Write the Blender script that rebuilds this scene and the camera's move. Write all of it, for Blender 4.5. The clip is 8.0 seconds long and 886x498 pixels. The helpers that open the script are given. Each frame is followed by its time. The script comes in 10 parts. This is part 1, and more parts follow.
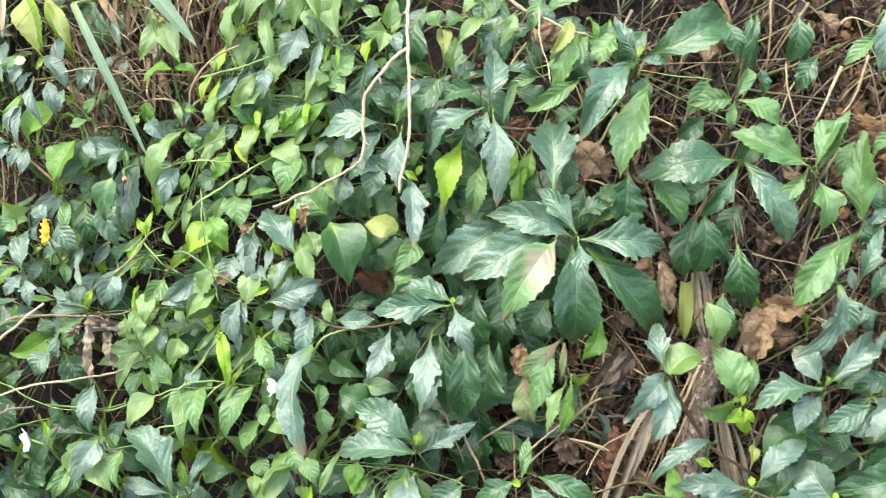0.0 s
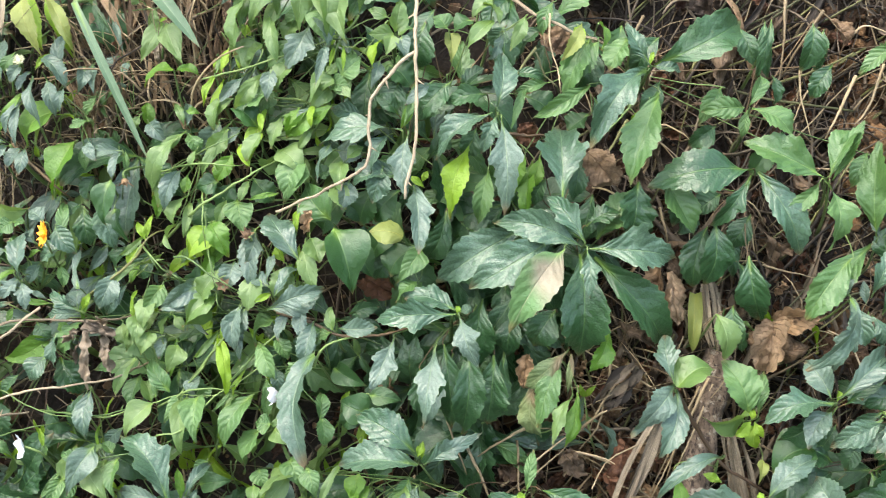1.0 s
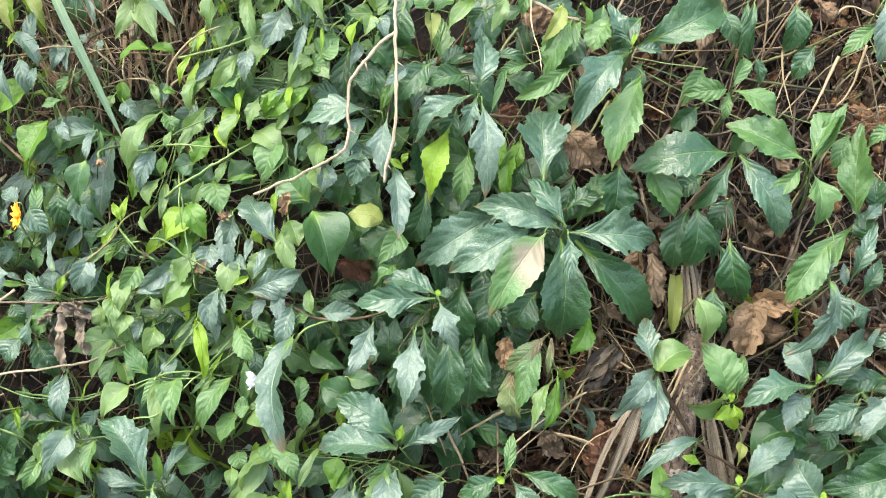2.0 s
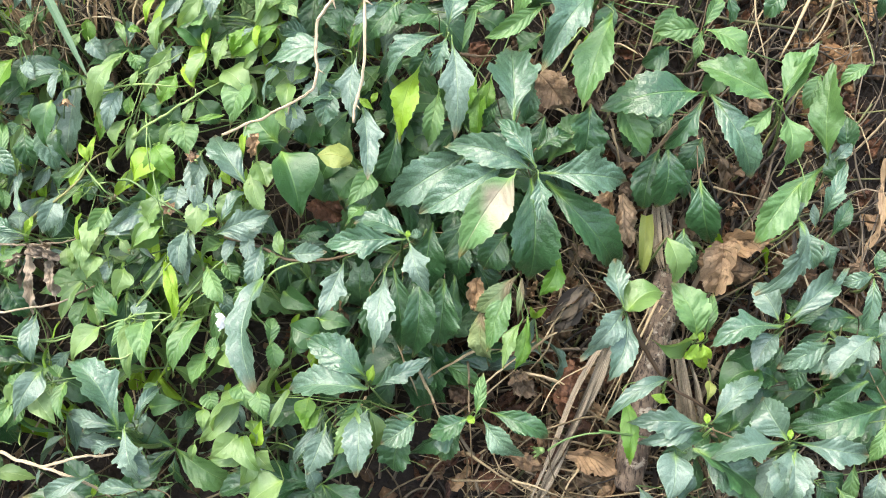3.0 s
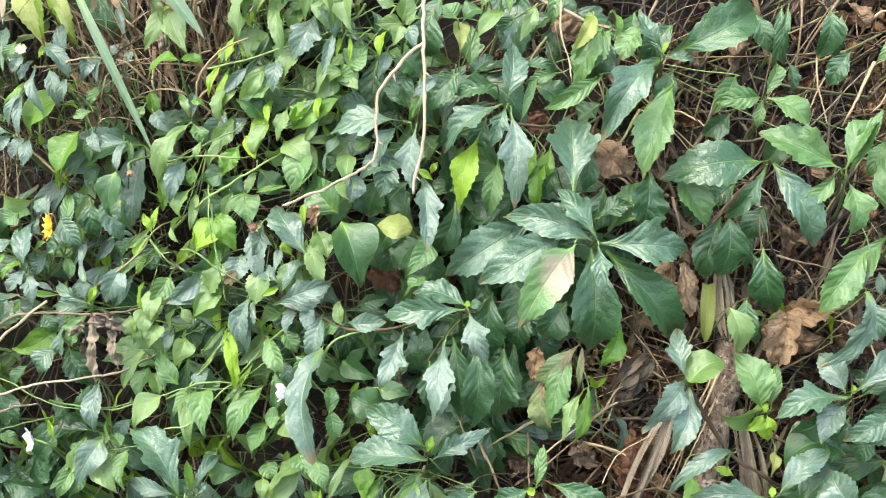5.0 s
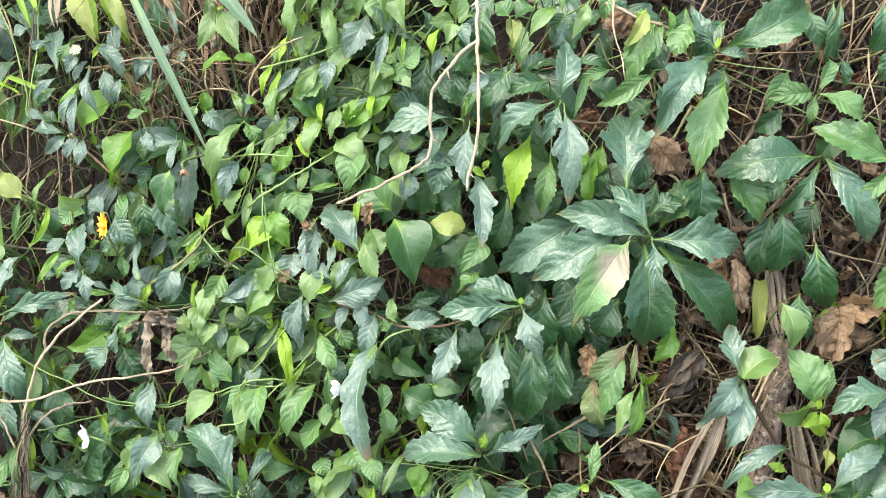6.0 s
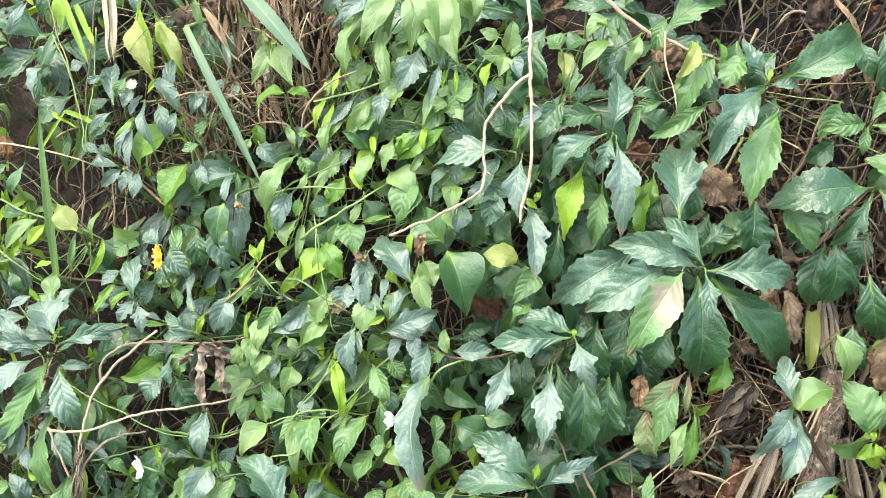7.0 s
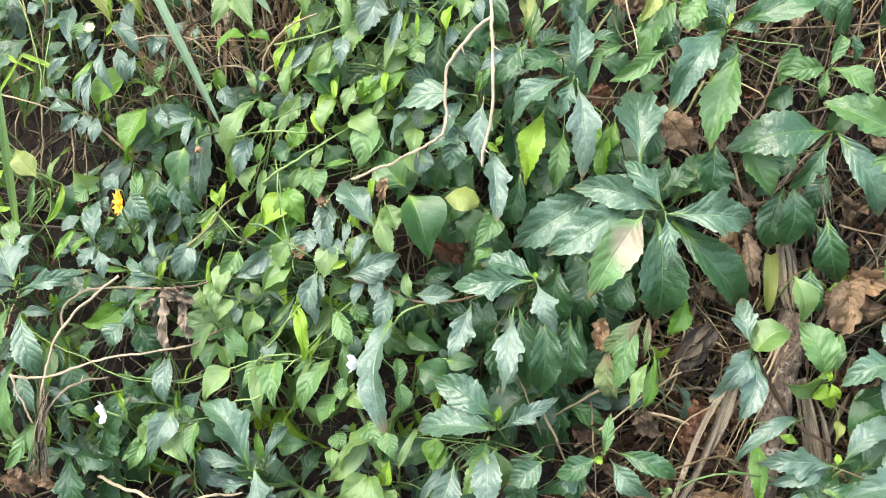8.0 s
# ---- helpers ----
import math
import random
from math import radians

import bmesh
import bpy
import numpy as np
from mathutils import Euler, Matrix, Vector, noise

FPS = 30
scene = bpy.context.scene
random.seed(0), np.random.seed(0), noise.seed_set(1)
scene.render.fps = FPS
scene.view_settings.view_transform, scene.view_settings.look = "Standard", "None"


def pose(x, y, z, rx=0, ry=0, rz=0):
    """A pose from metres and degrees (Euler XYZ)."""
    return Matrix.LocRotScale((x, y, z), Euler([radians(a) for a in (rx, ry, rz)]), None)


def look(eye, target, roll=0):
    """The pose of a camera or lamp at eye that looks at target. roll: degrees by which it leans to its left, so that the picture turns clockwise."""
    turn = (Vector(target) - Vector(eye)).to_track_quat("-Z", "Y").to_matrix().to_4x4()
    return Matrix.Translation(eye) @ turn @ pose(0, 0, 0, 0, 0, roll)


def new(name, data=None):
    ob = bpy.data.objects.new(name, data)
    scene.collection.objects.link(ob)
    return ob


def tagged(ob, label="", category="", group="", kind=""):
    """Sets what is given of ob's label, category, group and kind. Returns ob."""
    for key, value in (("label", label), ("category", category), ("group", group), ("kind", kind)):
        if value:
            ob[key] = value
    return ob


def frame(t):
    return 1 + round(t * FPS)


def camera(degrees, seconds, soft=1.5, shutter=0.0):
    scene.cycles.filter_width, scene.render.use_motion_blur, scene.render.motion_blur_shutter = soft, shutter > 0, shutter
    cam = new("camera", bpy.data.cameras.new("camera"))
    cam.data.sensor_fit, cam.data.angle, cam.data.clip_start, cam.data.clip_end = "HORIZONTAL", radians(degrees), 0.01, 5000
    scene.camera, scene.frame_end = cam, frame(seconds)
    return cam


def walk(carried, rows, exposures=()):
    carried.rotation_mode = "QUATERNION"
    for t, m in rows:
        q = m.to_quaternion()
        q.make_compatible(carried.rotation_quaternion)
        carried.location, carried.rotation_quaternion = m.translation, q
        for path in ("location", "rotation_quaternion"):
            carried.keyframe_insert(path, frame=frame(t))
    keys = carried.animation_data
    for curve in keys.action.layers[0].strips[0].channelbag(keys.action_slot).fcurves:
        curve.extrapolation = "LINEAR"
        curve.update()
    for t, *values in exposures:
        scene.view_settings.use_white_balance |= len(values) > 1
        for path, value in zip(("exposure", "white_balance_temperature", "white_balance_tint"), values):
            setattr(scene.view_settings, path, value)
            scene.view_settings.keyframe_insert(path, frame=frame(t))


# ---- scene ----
cam = camera(40.0, 8.0, soft=0.9, shutter=0.3)

# ---- camera path: seconds, eye, target, lean ----
PATH = [
    (0, (0.0147, -0.8500, 1.2852), (-0.0375, -0.0132, 0.9581), -1.69),
    (0.5, (0.0017, -0.8352, 1.2839), (-0.0685, 0.0047, 0.9683), -1.56),
    (1, (0.0069, -0.8330, 1.2816), (-0.0424, 0.0050, 0.9570), -0.95),
    (1.2, (0.0105, -0.8298, 1.2828), (-0.0317, 0.0064, 0.9525), -0.77),
    (2.3, (0.0036, -0.8171, 1.2992), (-0.0237, 0.0031, 0.9297), -0.35),
    (2.5, (0.0059, -0.8160, 1.2994), (-0.0162, -0.0011, 0.9180), -0.26),
    (3, (0.0125, -0.8163, 1.2973), (-0.0058, -0.0086, 0.9008), -0.14),
    (3.5, (0.0191, -0.8220, 1.2958), (0.0008, -0.0163, 0.8952), -0.10),
    (4, (0.0253, -0.8203, 1.2974), (-0.0057, -0.0050, 0.9175), -0.32),
    (4.5, (0.0181, -0.8106, 1.3072), (-0.0243, 0.0121, 0.9448), -0.75),
    (5, (0.0093, -0.8092, 1.3094), (-0.0499, 0.0124, 0.9469), -1.37),
    (5.2, (0.0064, -0.8101, 1.3082), (-0.0620, 0.0121, 0.9486), -1.72),
    (6.3, (-0.0168, -0.8158, 1.3084), (-0.0969, 0.0047, 0.9474), -2.22),
    (6.5, (-0.0186, -0.8162, 1.3092), (-0.1060, 0.0048, 0.9510), -2.42),
    (7, (-0.0284, -0.8190, 1.3138), (-0.1249, 0.0079, 0.9719), -2.68),
    (7.5, (-0.0296, -0.8196, 1.3138), (-0.1154, 0.0012, 0.9546), -2.43),
    (8, (-0.0244, -0.8229, 1.3082), (-0.0970, -0.0078, 0.9338), -2.22),
]

STOPS = 1.22
LIGHT = [(0.0, .12), (0.5, .02), (1.0, -.20), (2.5, .02), (3.0, .08), (3.5, .18), (4.0, .14), (4.5, .05), (6.5, .0), (7.0, .10), (8.0, -.02)]
walk(cam, [(t, look(eye, target, roll)) for t, eye, target, roll in PATH], exposures=[(t, STOPS + e) for t, e in LIGHT])

SUN_EL, SUN_AZ, SUN, SUN_SOFT, SKY = 66.0, 222.0, 1.5, 60.0, 0.36
SOIL = -0.095

# ---- world and sun ----
world = bpy.data.worlds.new("overcast_sky")
scene.world = world
world.use_nodes = True
_nt = world.node_tree
_bg = _nt.nodes["Background"]
_sky = _nt.nodes.new("ShaderNodeTexSky")
_sky.sky_type = "NISHITA"
_sky.sun_disc = False
_sky.sun_elevation = radians(SUN_EL)
_sky.sun_rotation = radians(SUN_AZ)
_sky.air_density, _sky.dust_density, _sky.ozone_density = 1.0, 4.0, 1.0
_nt.links.new(_sky.outputs[0], _bg.inputs[0])
_bg.inputs[1].default_value = SKY

sun = new("sun", bpy.data.lights.new("sun", "SUN"))
sun.data.energy, sun.data.angle, sun.data.color = SUN, radians(SUN_SOFT), (1.0, 0.95, 0.86)
_e, _a = radians(SUN_EL), radians(SUN_AZ)
_toward = Vector((math.sin(_a) * math.cos(_e), math.cos(_a) * math.cos(_e), math.sin(_e)))
sun.matrix_world = look(_toward * 20, (0, 0, 1))

# ---- the bank's own axes: r along it, u up its face, n out of it ----
LEAN = radians(20)
R_AX = Vector((1, 0, 0))
U_AX = Vector((0, math.sin(LEAN), math.cos(LEAN)))
N_AX = Vector((0, -math.cos(LEAN), math.sin(LEAN)))
FACE = Vector((0.0, 0.0, 1.0))


def bank(r, u, n):
    return FACE + R_AX * r + U_AX * u + N_AX * n


def fbm(x, y, z, octaves=4):
    return noise.fractal(Vector((x, y, z)), 1.0, 2.0, octaves)


def lift(r, u):
    """How far the soil stands out of the bank's plane at r, u."""
    hollow = -0.030 * max(0.0, min(1.0, (0.12 - r) / 0.10))
    open_r = max(0.0, 1.0 - abs(r + .27) / .075)
    open_u = max(0.0, 1.0 - abs(u - .12) / .11)
    hollow += 0.055 * min(1.0, 2 * open_r) * min(1.0, 2 * open_u)
    return SOIL + hollow + 0.022 * fbm(r * 5, u * 5, 0.3, 3) + 0.010 * fbm(r * 30, u * 30, 2.1, 4)


# ---- materials ----
def nodes_of(name):
    m = bpy.data.materials.new(name)
    m.use_nodes = True
    nt = m.node_tree
    return m, nt, nt.nodes["Principled BSDF"]


class Net:
    """Brief ways to build a node tree."""

    def __init__(self, nt):
        self.nt = nt

    def node(self, kind, **values):
        n = self.nt.nodes.new(kind)
        if "data_type" in values:
            n.data_type = values["data_type"]
        if "blend_type" in values:
            n.blend_type = values["blend_type"]
        if "operation" in values:
            n.operation = values["operation"]
        if "interpolation_type" in values:
            n.interpolation_type = values["interpolation_type"]
        if "feature" in values:
            n.feature = values["feature"]
        return n

    def put(self, socket, value):
        if isinstance(value, bpy.types.NodeSocket):
            self.nt.links.new(value, socket)
        else:
            socket.default_value = value

    def math(self, op, a, b=0.0, c=0.0):
        n = self.node("ShaderNodeMath", operation=op)
        self.put(n.inputs[0], a)
        self.put(n.inputs[1], b)
        self.put(n.inputs[2], c)
        return n.outputs[0]

    def mix(self, fac, a, b, kind="MIX"):
        n = self.node("ShaderNodeMix", data_type="RGBA", blend_type=kind)
        self.put(n.inputs[0], fac)
        self.put(n.inputs[6], a)
        self.put(n.inputs[7], b)
        return n.outputs[2]

    def ramp(self, x, lo, hi, smooth=True):
        n = self.node("ShaderNodeMapRange", interpolation_type="SMOOTHSTEP" if smooth else "LINEAR")
        self.put(n.inputs[0], x)
        self.put(n.inputs[1], lo)
        self.put(n.inputs[2], hi)
        return n.outputs[0]

    def noise(self, scale, detail=3.0, vector=None, rough=0.55):
        n = self.node("ShaderNodeTexNoise")
        n.inputs["Scale"].default_value = scale
        n.inputs["Detail"].default_value = detail
        n.inputs["Roughness"].default_value = rough
        if vector is not None:
            self.nt.links.new(vector, n.inputs["Vector"])
        return n.outputs[0]

    def bump(self, height, strength, distance, normal=None):
        n = self.node("ShaderNodeBump")
        n.inputs["Strength"].default_value = strength
        n.inputs["Distance"].default_value = distance
        self.put(n.inputs["Height"], height)
        if normal is not None:
            self.nt.links.new(normal, n.inputs["Normal"])
        return n.outputs[0]


def rgba(c):
    return (c[0], c[1], c[2], 1.0)


def leaf_material(name, low, high, vein, ribs=7.0, slant=0.62, rough=0.46, glow=0.25, relief=1.0, patch=None, patch_at=0.62, specks=0.12, vein_shade=0.16, groove=0.28, heel=(0.20, 0.33, 0.045)):
    """A living leaf: curved side veins, a fine net between them, a puckered waxy blade and light that comes through."""
    m, nt, bsdf = nodes_of(name)
    k = Net(nt)
    uv = k.node("ShaderNodeUVMap").outputs[0]
    sep = k.node("ShaderNodeSeparateXYZ")
    nt.links.new(uv, sep.inputs[0])
    offset = k.math("SUBTRACT", sep.outputs[0], 0.5)
    across = k.math("ABSOLUTE", offset)
    along = sep.outputs[1]
    rnd = k.node("ShaderNodeObjectInfo").outputs["Random"]
    co = k.node("ShaderNodeTexCoord").outputs["Object"]
    wob = k.noise(30.0, 3.0, co)
    bend = k.math("MULTIPLY", k.math("POWER", k.math("MULTIPLY", across, 2.0), 1.25), ribs * slant * 0.38)
    phase = k.math("ADD", k.math("SUBTRACT", k.math("MULTIPLY", along, ribs), bend), k.math("MULTIPLY", wob, 0.45))
    phase = k.math("ADD", phase, k.math("ADD", k.math("MULTIPLY", rnd, 7.0), k.math("MULTIPLY", k.math("GREATER_THAN", offset, 0.0), 0.37)))
    saw = k.math("ABSOLUTE", k.math("SUBTRACT", k.math("FRACT", phase), 0.5))
    side = k.math("MULTIPLY", k.ramp(saw, 0.060, 0.0), k.ramp(across, 0.51, 0.38))
    mid = k.ramp(across, 0.028, 0.007)
    net = k.node("ShaderNodeTexVoronoi", feature="DISTANCE_TO_EDGE")
    net.inputs["Scale"].default_value = 330.0
    nt.links.new(k.mix(0.010, co, k.node("ShaderNodeTexNoise").outputs[1], "ADD"), net.inputs["Vector"])
    lines = k.ramp(net.outputs["Distance"], 0.16, 0.0)
    cells = k.noise(420.0, 3.0, co, 0.65)
    broad = k.noise(20.0, 3.0, co)
    tone = k.math("ADD", k.math("MULTIPLY", rnd, 0.50), k.math("MULTIPLY", k.ramp(broad, 0.3, 0.7), 0.50))
    col = k.mix(tone, rgba(low), rgba(high))
    col = k.mix(k.math("MULTIPLY", k.ramp(cells, 0.35, 0.75), 0.10), col, rgba([c * 0.6 for c in low]))
    # Vein net and side veins drawn darker, crease shade put into their colour.
    col = k.mix(k.math("MULTIPLY", lines, vein_shade * 0.75), col, rgba([c * 0.45 for c in low]))
    col = k.mix(k.math("MULTIPLY", side, vein_shade * 0.95), col, rgba([c * 0.35 for c in low]))
    col = k.mix(k.math("MULTIPLY", mid, 0.45), col, rgba(vein))
    col = k.mix(k.math("MULTIPLY", k.ramp(across, 0.47, 0.50), 0.35), col, rgba(vein))
    col = k.mix(k.math("MULTIPLY", k.ramp(k.math("ADD", along, k.math("MULTIPLY", across, 0.5)), 0.30, 0.03), 0.75), col, rgba(heel))
    spots = k.ramp(k.noise(150.0, 1.0, co), 0.74, 0.80)
    col = k.mix(k.math("MULTIPLY", spots, specks), col, rgba((0.34, 0.30, 0.14)))
    edge = k.math("MULTIPLY", k.ramp(k.math("ADD", along, k.math("MULTIPLY", wob, 0.25)), 1.02, 1.16), 0.8)
    col = k.mix(edge, col, rgba((0.20, 0.13, 0.05)))
    if patch is not None:
        bare = k.ramp(k.math("ADD", k.math("ADD", k.math("SUBTRACT", 0.9, k.math("ABSOLUTE", k.math("SUBTRACT", along, patch_at))), k.math("MULTIPLY", broad, 0.6)), k.math("MULTIPLY", sep.outputs[0], -0.35)), 0.74, 1.02)
        col = k.mix(bare, col, rgba(patch))
    shine = k.math("ADD", k.math("ADD", rough + 0.04, k.math("MULTIPLY", k.math("SUBTRACT", broad, 0.5), 0.30)), k.math("MULTIPLY", k.math("SUBTRACT", rnd, 0.5), 0.10))
    height = k.math("SUBTRACT", k.math("MULTIPLY", k.ramp(saw, 0.0, 0.42), groove * 0.75), k.math("MULTIPLY", mid, 0.30))
    height = k.math("SUBTRACT", height, k.math("MULTIPLY", lines, 0.06))
    pucker = k.math("ADD", k.math("MULTIPLY", k.noise(130.0, 3.0, co, 0.6), 0.80), k.math("MULTIPLY", k.noise(45.0, 2.0, co), 1.05))
    pucker = k.math("ADD", pucker, k.math("MULTIPLY", k.noise(290.0, 2.0, co), 0.34))
    nrm = k.bump(k.math("ADD", height, k.math("ADD", pucker, k.math("MULTIPLY", cells, 0.06))), 0.7 * relief, 0.0021)
    nt.links.new(col, bsdf.inputs["Base Color"])
    nt.links.new(shine, bsdf.inputs["Roughness"])
    nt.links.new(nrm, bsdf.inputs["Normal"])
    bsdf.inputs["Specular IOR Level"].default_value = 0.70
    trans = k.node("ShaderNodeBsdfTranslucent")
    nt.links.new(k.mix(1.0, col, rgba((1.0, 1.0, 0.45)), "MULTIPLY"), trans.inputs[0])
    nt.links.new(nrm, trans.inputs[1])
    both = k.node("ShaderNodeMixShader")
    both.inputs[0].default_value = glow
    nt.links.new(bsdf.outputs[0], both.inputs[1])
    nt.links.new(trans.outputs[0], both.inputs[2])
    nt.links.new(both.outputs[0], nt.nodes["Material Output"].inputs[0])
    return m


def dry_material(name, dark, light, stripe=0.0, rough=0.8, scale=60.0, relief=0.0015, lo=0.25, hi=0.85):
    """Dead plant matter, bark or soil: mottled, fibrous where stripe is set (along the mesh's own v)."""
    m, nt, bsdf = nodes_of(name)
    k = Net(nt)
    co = k.node("ShaderNodeTexCoord").outputs["Object"]
    rnd = k.node("ShaderNodeObjectInfo").outputs["Random"]
    isl = k.node("ShaderNodeNewGeometry").outputs["Random Per Island"]
    big = k.noise(scale * 0.3, 4.0, co)
    small = k.noise(scale * 5, 5.0, co, 0.7)
    t = k.math("ADD", k.math("MULTIPLY", big, 0.6), k.math("MULTIPLY", small, 0.5))
    t = k.math("ADD", t, k.math("MULTIPLY", k.math("SUBTRACT", k.math("FRACT", k.math("ADD", rnd, isl)), 0.5), 0.7))
    height = small
    if stripe:
        uv = k.node("ShaderNodeUVMap").outputs[0]
        mp = k.node("ShaderNodeMapping")
        mp.inputs["Scale"].default_value = (stripe, 2.0, 1.0)
        nt.links.new(uv, mp.inputs[0])
        fib = k.noise(1.0, 3.0, mp.outputs[0], 0.6)
        t = k.math("ADD", k.math("MULTIPLY", t, 0.6), k.math("MULTIPLY", k.ramp(fib, 0.3, 0.7), 0.45))
        height = k.math("ADD", k.math("MULTIPLY", small, 0.3), fib)
    col = k.mix(k.ramp(t, lo, hi), rgba(dark), rgba(light))
    nt.links.new(col, bsdf.inputs["Base Color"])
    bsdf.inputs["Roughness"].default_value = rough
    nt.links.new(k.bump(height, 0.8, relief), bsdf.inputs["Normal"])
    return m


def withered_material(name, dark, light, rib):
    """A dead leaf: papery, blotched, its ribs still showing."""
    m, nt, bsdf = nodes_of(name)
    k = Net(nt)
    sep = k.node("ShaderNodeSeparateXYZ")
    nt.links.new(k.node("ShaderNodeUVMap").outputs[0], sep.inputs[0])
    across = k.math("ABSOLUTE", k.math("SUBTRACT", sep.outputs[0], 0.5))
    co = k.node("ShaderNodeTexCoord").outputs["Object"]
    rnd = k.math("FRACT", k.math("ADD", k.node("ShaderNodeObjectInfo").outputs["Random"], k.node("ShaderNodeNewGeometry").outputs["Random Per Island"]))
    big, fine = k.noise(60.0, 4.0, co, 0.6), k.noise(380.0, 4.0, co, 0.7)
    saw = k.math("ABSOLUTE", k.math("SUBTRACT", k.math("FRACT", k.math("ADD", k.math("SUBTRACT", k.math("MULTIPLY", sep.outputs[1], 8.0), k.math("MULTIPLY", across, 5.0)), big)), 0.5))
    veins = k.math("MAXIMUM", k.ramp(saw, 0.09, 0.0), k.ramp(across, 0.035, 0.01))
    tone = k.math("ADD", k.math("MULTIPLY", big, 0.75), k.math("ADD", k.math("MULTIPLY", fine, 0.35), k.math("MULTIPLY", k.math("SUBTRACT", rnd, 0.5), 0.5)))
    col = k.mix(k.ramp(tone, 0.25, 0.85), rgba(dark), rgba(light))
    col = k.mix(k.math("MULTIPLY", veins, 0.45), col, rgba(rib))
    col = k.mix(k.math("MULTIPLY", k.ramp(k.noise(90.0, 3.0, co), 0.60, 0.70), 0.7), col, rgba([c * 0.7 for c in dark]))
    nt.links.new(col, bsdf.inputs["Base Color"])
    bsdf.inputs["Roughness"].default_value = 0.72
    nt.links.new(k.bump(k.math("ADD", k.math("MULTIPLY", veins, -0.5), k.math("ADD", big, k.math("MULTIPLY", fine, 0.4))), 0.9, 0.0022), bsdf.inputs["Normal"])
    trans = k.node("ShaderNodeBsdfTranslucent")
    nt.links.new(col, trans.inputs[0])
    both = k.node("ShaderNodeMixShader")
    both.inputs[0].default_value = 0.2
    nt.links.new(bsdf.outputs[0], both.inputs[1])
    nt.links.new(trans.outputs[0], both.inputs[2])
    nt.links.new(both.outputs[0], nt.nodes["Material Output"].inputs[0])
    return m


def bark_material(name):
    """Old bark: brown, cracked along the wood, with pale lichen flakes."""
    m, nt, bsdf = nodes_of(name)
    k = Net(nt)
    co = k.node("ShaderNodeTexCoord").outputs["Object"]
    mp = k.node("ShaderNodeMapping")
    mp.inputs["Rotation"].default_value = (0.0, radians(-14), 0.0)
    mp.inputs["Scale"].default_value = (1.0, 1.0, 0.22)
    nt.links.new(co, mp.inputs[0])
    grain = k.noise(420.0, 5.0, mp.outputs[0], 0.7)
    big = k.noise(75.0, 4.0, co, 0.6)
    flake = k.math("MULTIPLY", k.ramp(k.noise(120.0, 5.0, co, 0.7), 0.52, 0.60), k.ramp(k.noise(40.0, 2.0, co), 0.38, 0.52))
    col = k.mix(k.ramp(big, 0.3, 0.7), rgba((0.075, 0.053, 0.036)), rgba((0.220, 0.165, 0.112)))
    col = k.mix(k.ramp(grain, 0.52, 0.38), col, rgba((0.030, 0.020, 0.014)))
    col = k.mix(k.math("MULTIPLY", flake, 0.85), col, rgba((0.40, 0.35, 0.27)))
    nt.links.new(col, bsdf.inputs["Base Color"])
    bsdf.inputs["Roughness"].default_value = 0.92
    nt.links.new(k.bump(k.math("ADD", grain, k.math("MULTIPLY", flake, 0.4)), 0.9, 0.003), bsdf.inputs["Normal"])
    return m


# Dark green leaves; deep leaves use it too, with shade put into colour.
DARK_AND_SHADED = leaf_material("leaf_dark_and_shaded", (0.020, 0.068, 0.020), (0.048, 0.120, 0.040), (0.12, 0.23, 0.07), rough=0.36, glow=0.18, vein_shade=0.45, groove=0.22)
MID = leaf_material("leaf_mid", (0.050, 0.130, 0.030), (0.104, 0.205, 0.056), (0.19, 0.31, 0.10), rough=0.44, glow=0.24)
# Pale leaves: the bluish-white sheen of the sky is put into this green.
PALE_SHEEN = leaf_material("leaf_pale_sheen", (0.062, 0.120, 0.072), (0.118, 0.180, 0.132), (0.21, 0.30, 0.16), rough=0.38, glow=0.20, relief=0.9, vein_shade=0.40, groove=0.22)
GREYGREEN = leaf_material("leaf_grey_green", (0.046, 0.110, 0.054), (0.098, 0.170, 0.102), (0.17, 0.27, 0.12), rough=0.34, glow=0.16, vein_shade=0.58, groove=0.28)
LIME = leaf_material("leaf_lime", (0.155, 0.300, 0.012), (0.280, 0.450, 0.028), (0.36, 0.52, 0.08), ribs=5, rough=0.48, glow=0.42, vein_shade=0.14, groove=0.08)
OVATE = leaf_material("leaf_ovate", (0.094, 0.192, 0.043), (0.186, 0.292, 0.094), (0.30, 0.42, 0.17), ribs=4.5, slant=1.1, rough=0.38, glow=0.42, relief=0.7, vein_shade=0.10, groove=0.16)
# Deep green ovate leaves, and ovate leaves whose shade is painted into the green.
OVATE_DARK_AND_SHADED = leaf_material("leaf_ovate_dark_and_shaded", (0.019, 0.072, 0.014), (0.042, 0.112, 0.025), (0.12, 0.23, 0.06), ribs=4.5, slant=0.85, rough=0.45, glow=0.2, relief=0.8, vein_shade=0.16, groove=0.12)
BLEACHED = leaf_material("leaf_bleached", (0.09, 0.20, 0.06), (0.16, 0.28, 0.10), (0.40, 0.40, 0.25), rough=0.55, glow=0.15, patch=(0.22, 0.195, 0.125), patch_at=0.42)
VIVID = leaf_material("leaf_vivid", (0.070, 0.180, 0.012), (0.125, 0.265, 0.022), (0.20, 0.34, 0.06), ribs=5, rough=0.45, glow=0.36, vein_shade=0.24, groove=0.12)
YELLOWED = leaf_material("leaf_yellowed", (0.15, 0.20, 0.032), (0.25, 0.29, 0.072), (0.38, 0.39, 0.10), ribs=4.5, rough=0.55, glow=0.3, specks=0.8, vein_shade=0.10, groove=0.08, heel=(0.26, 0.30, 0.05))
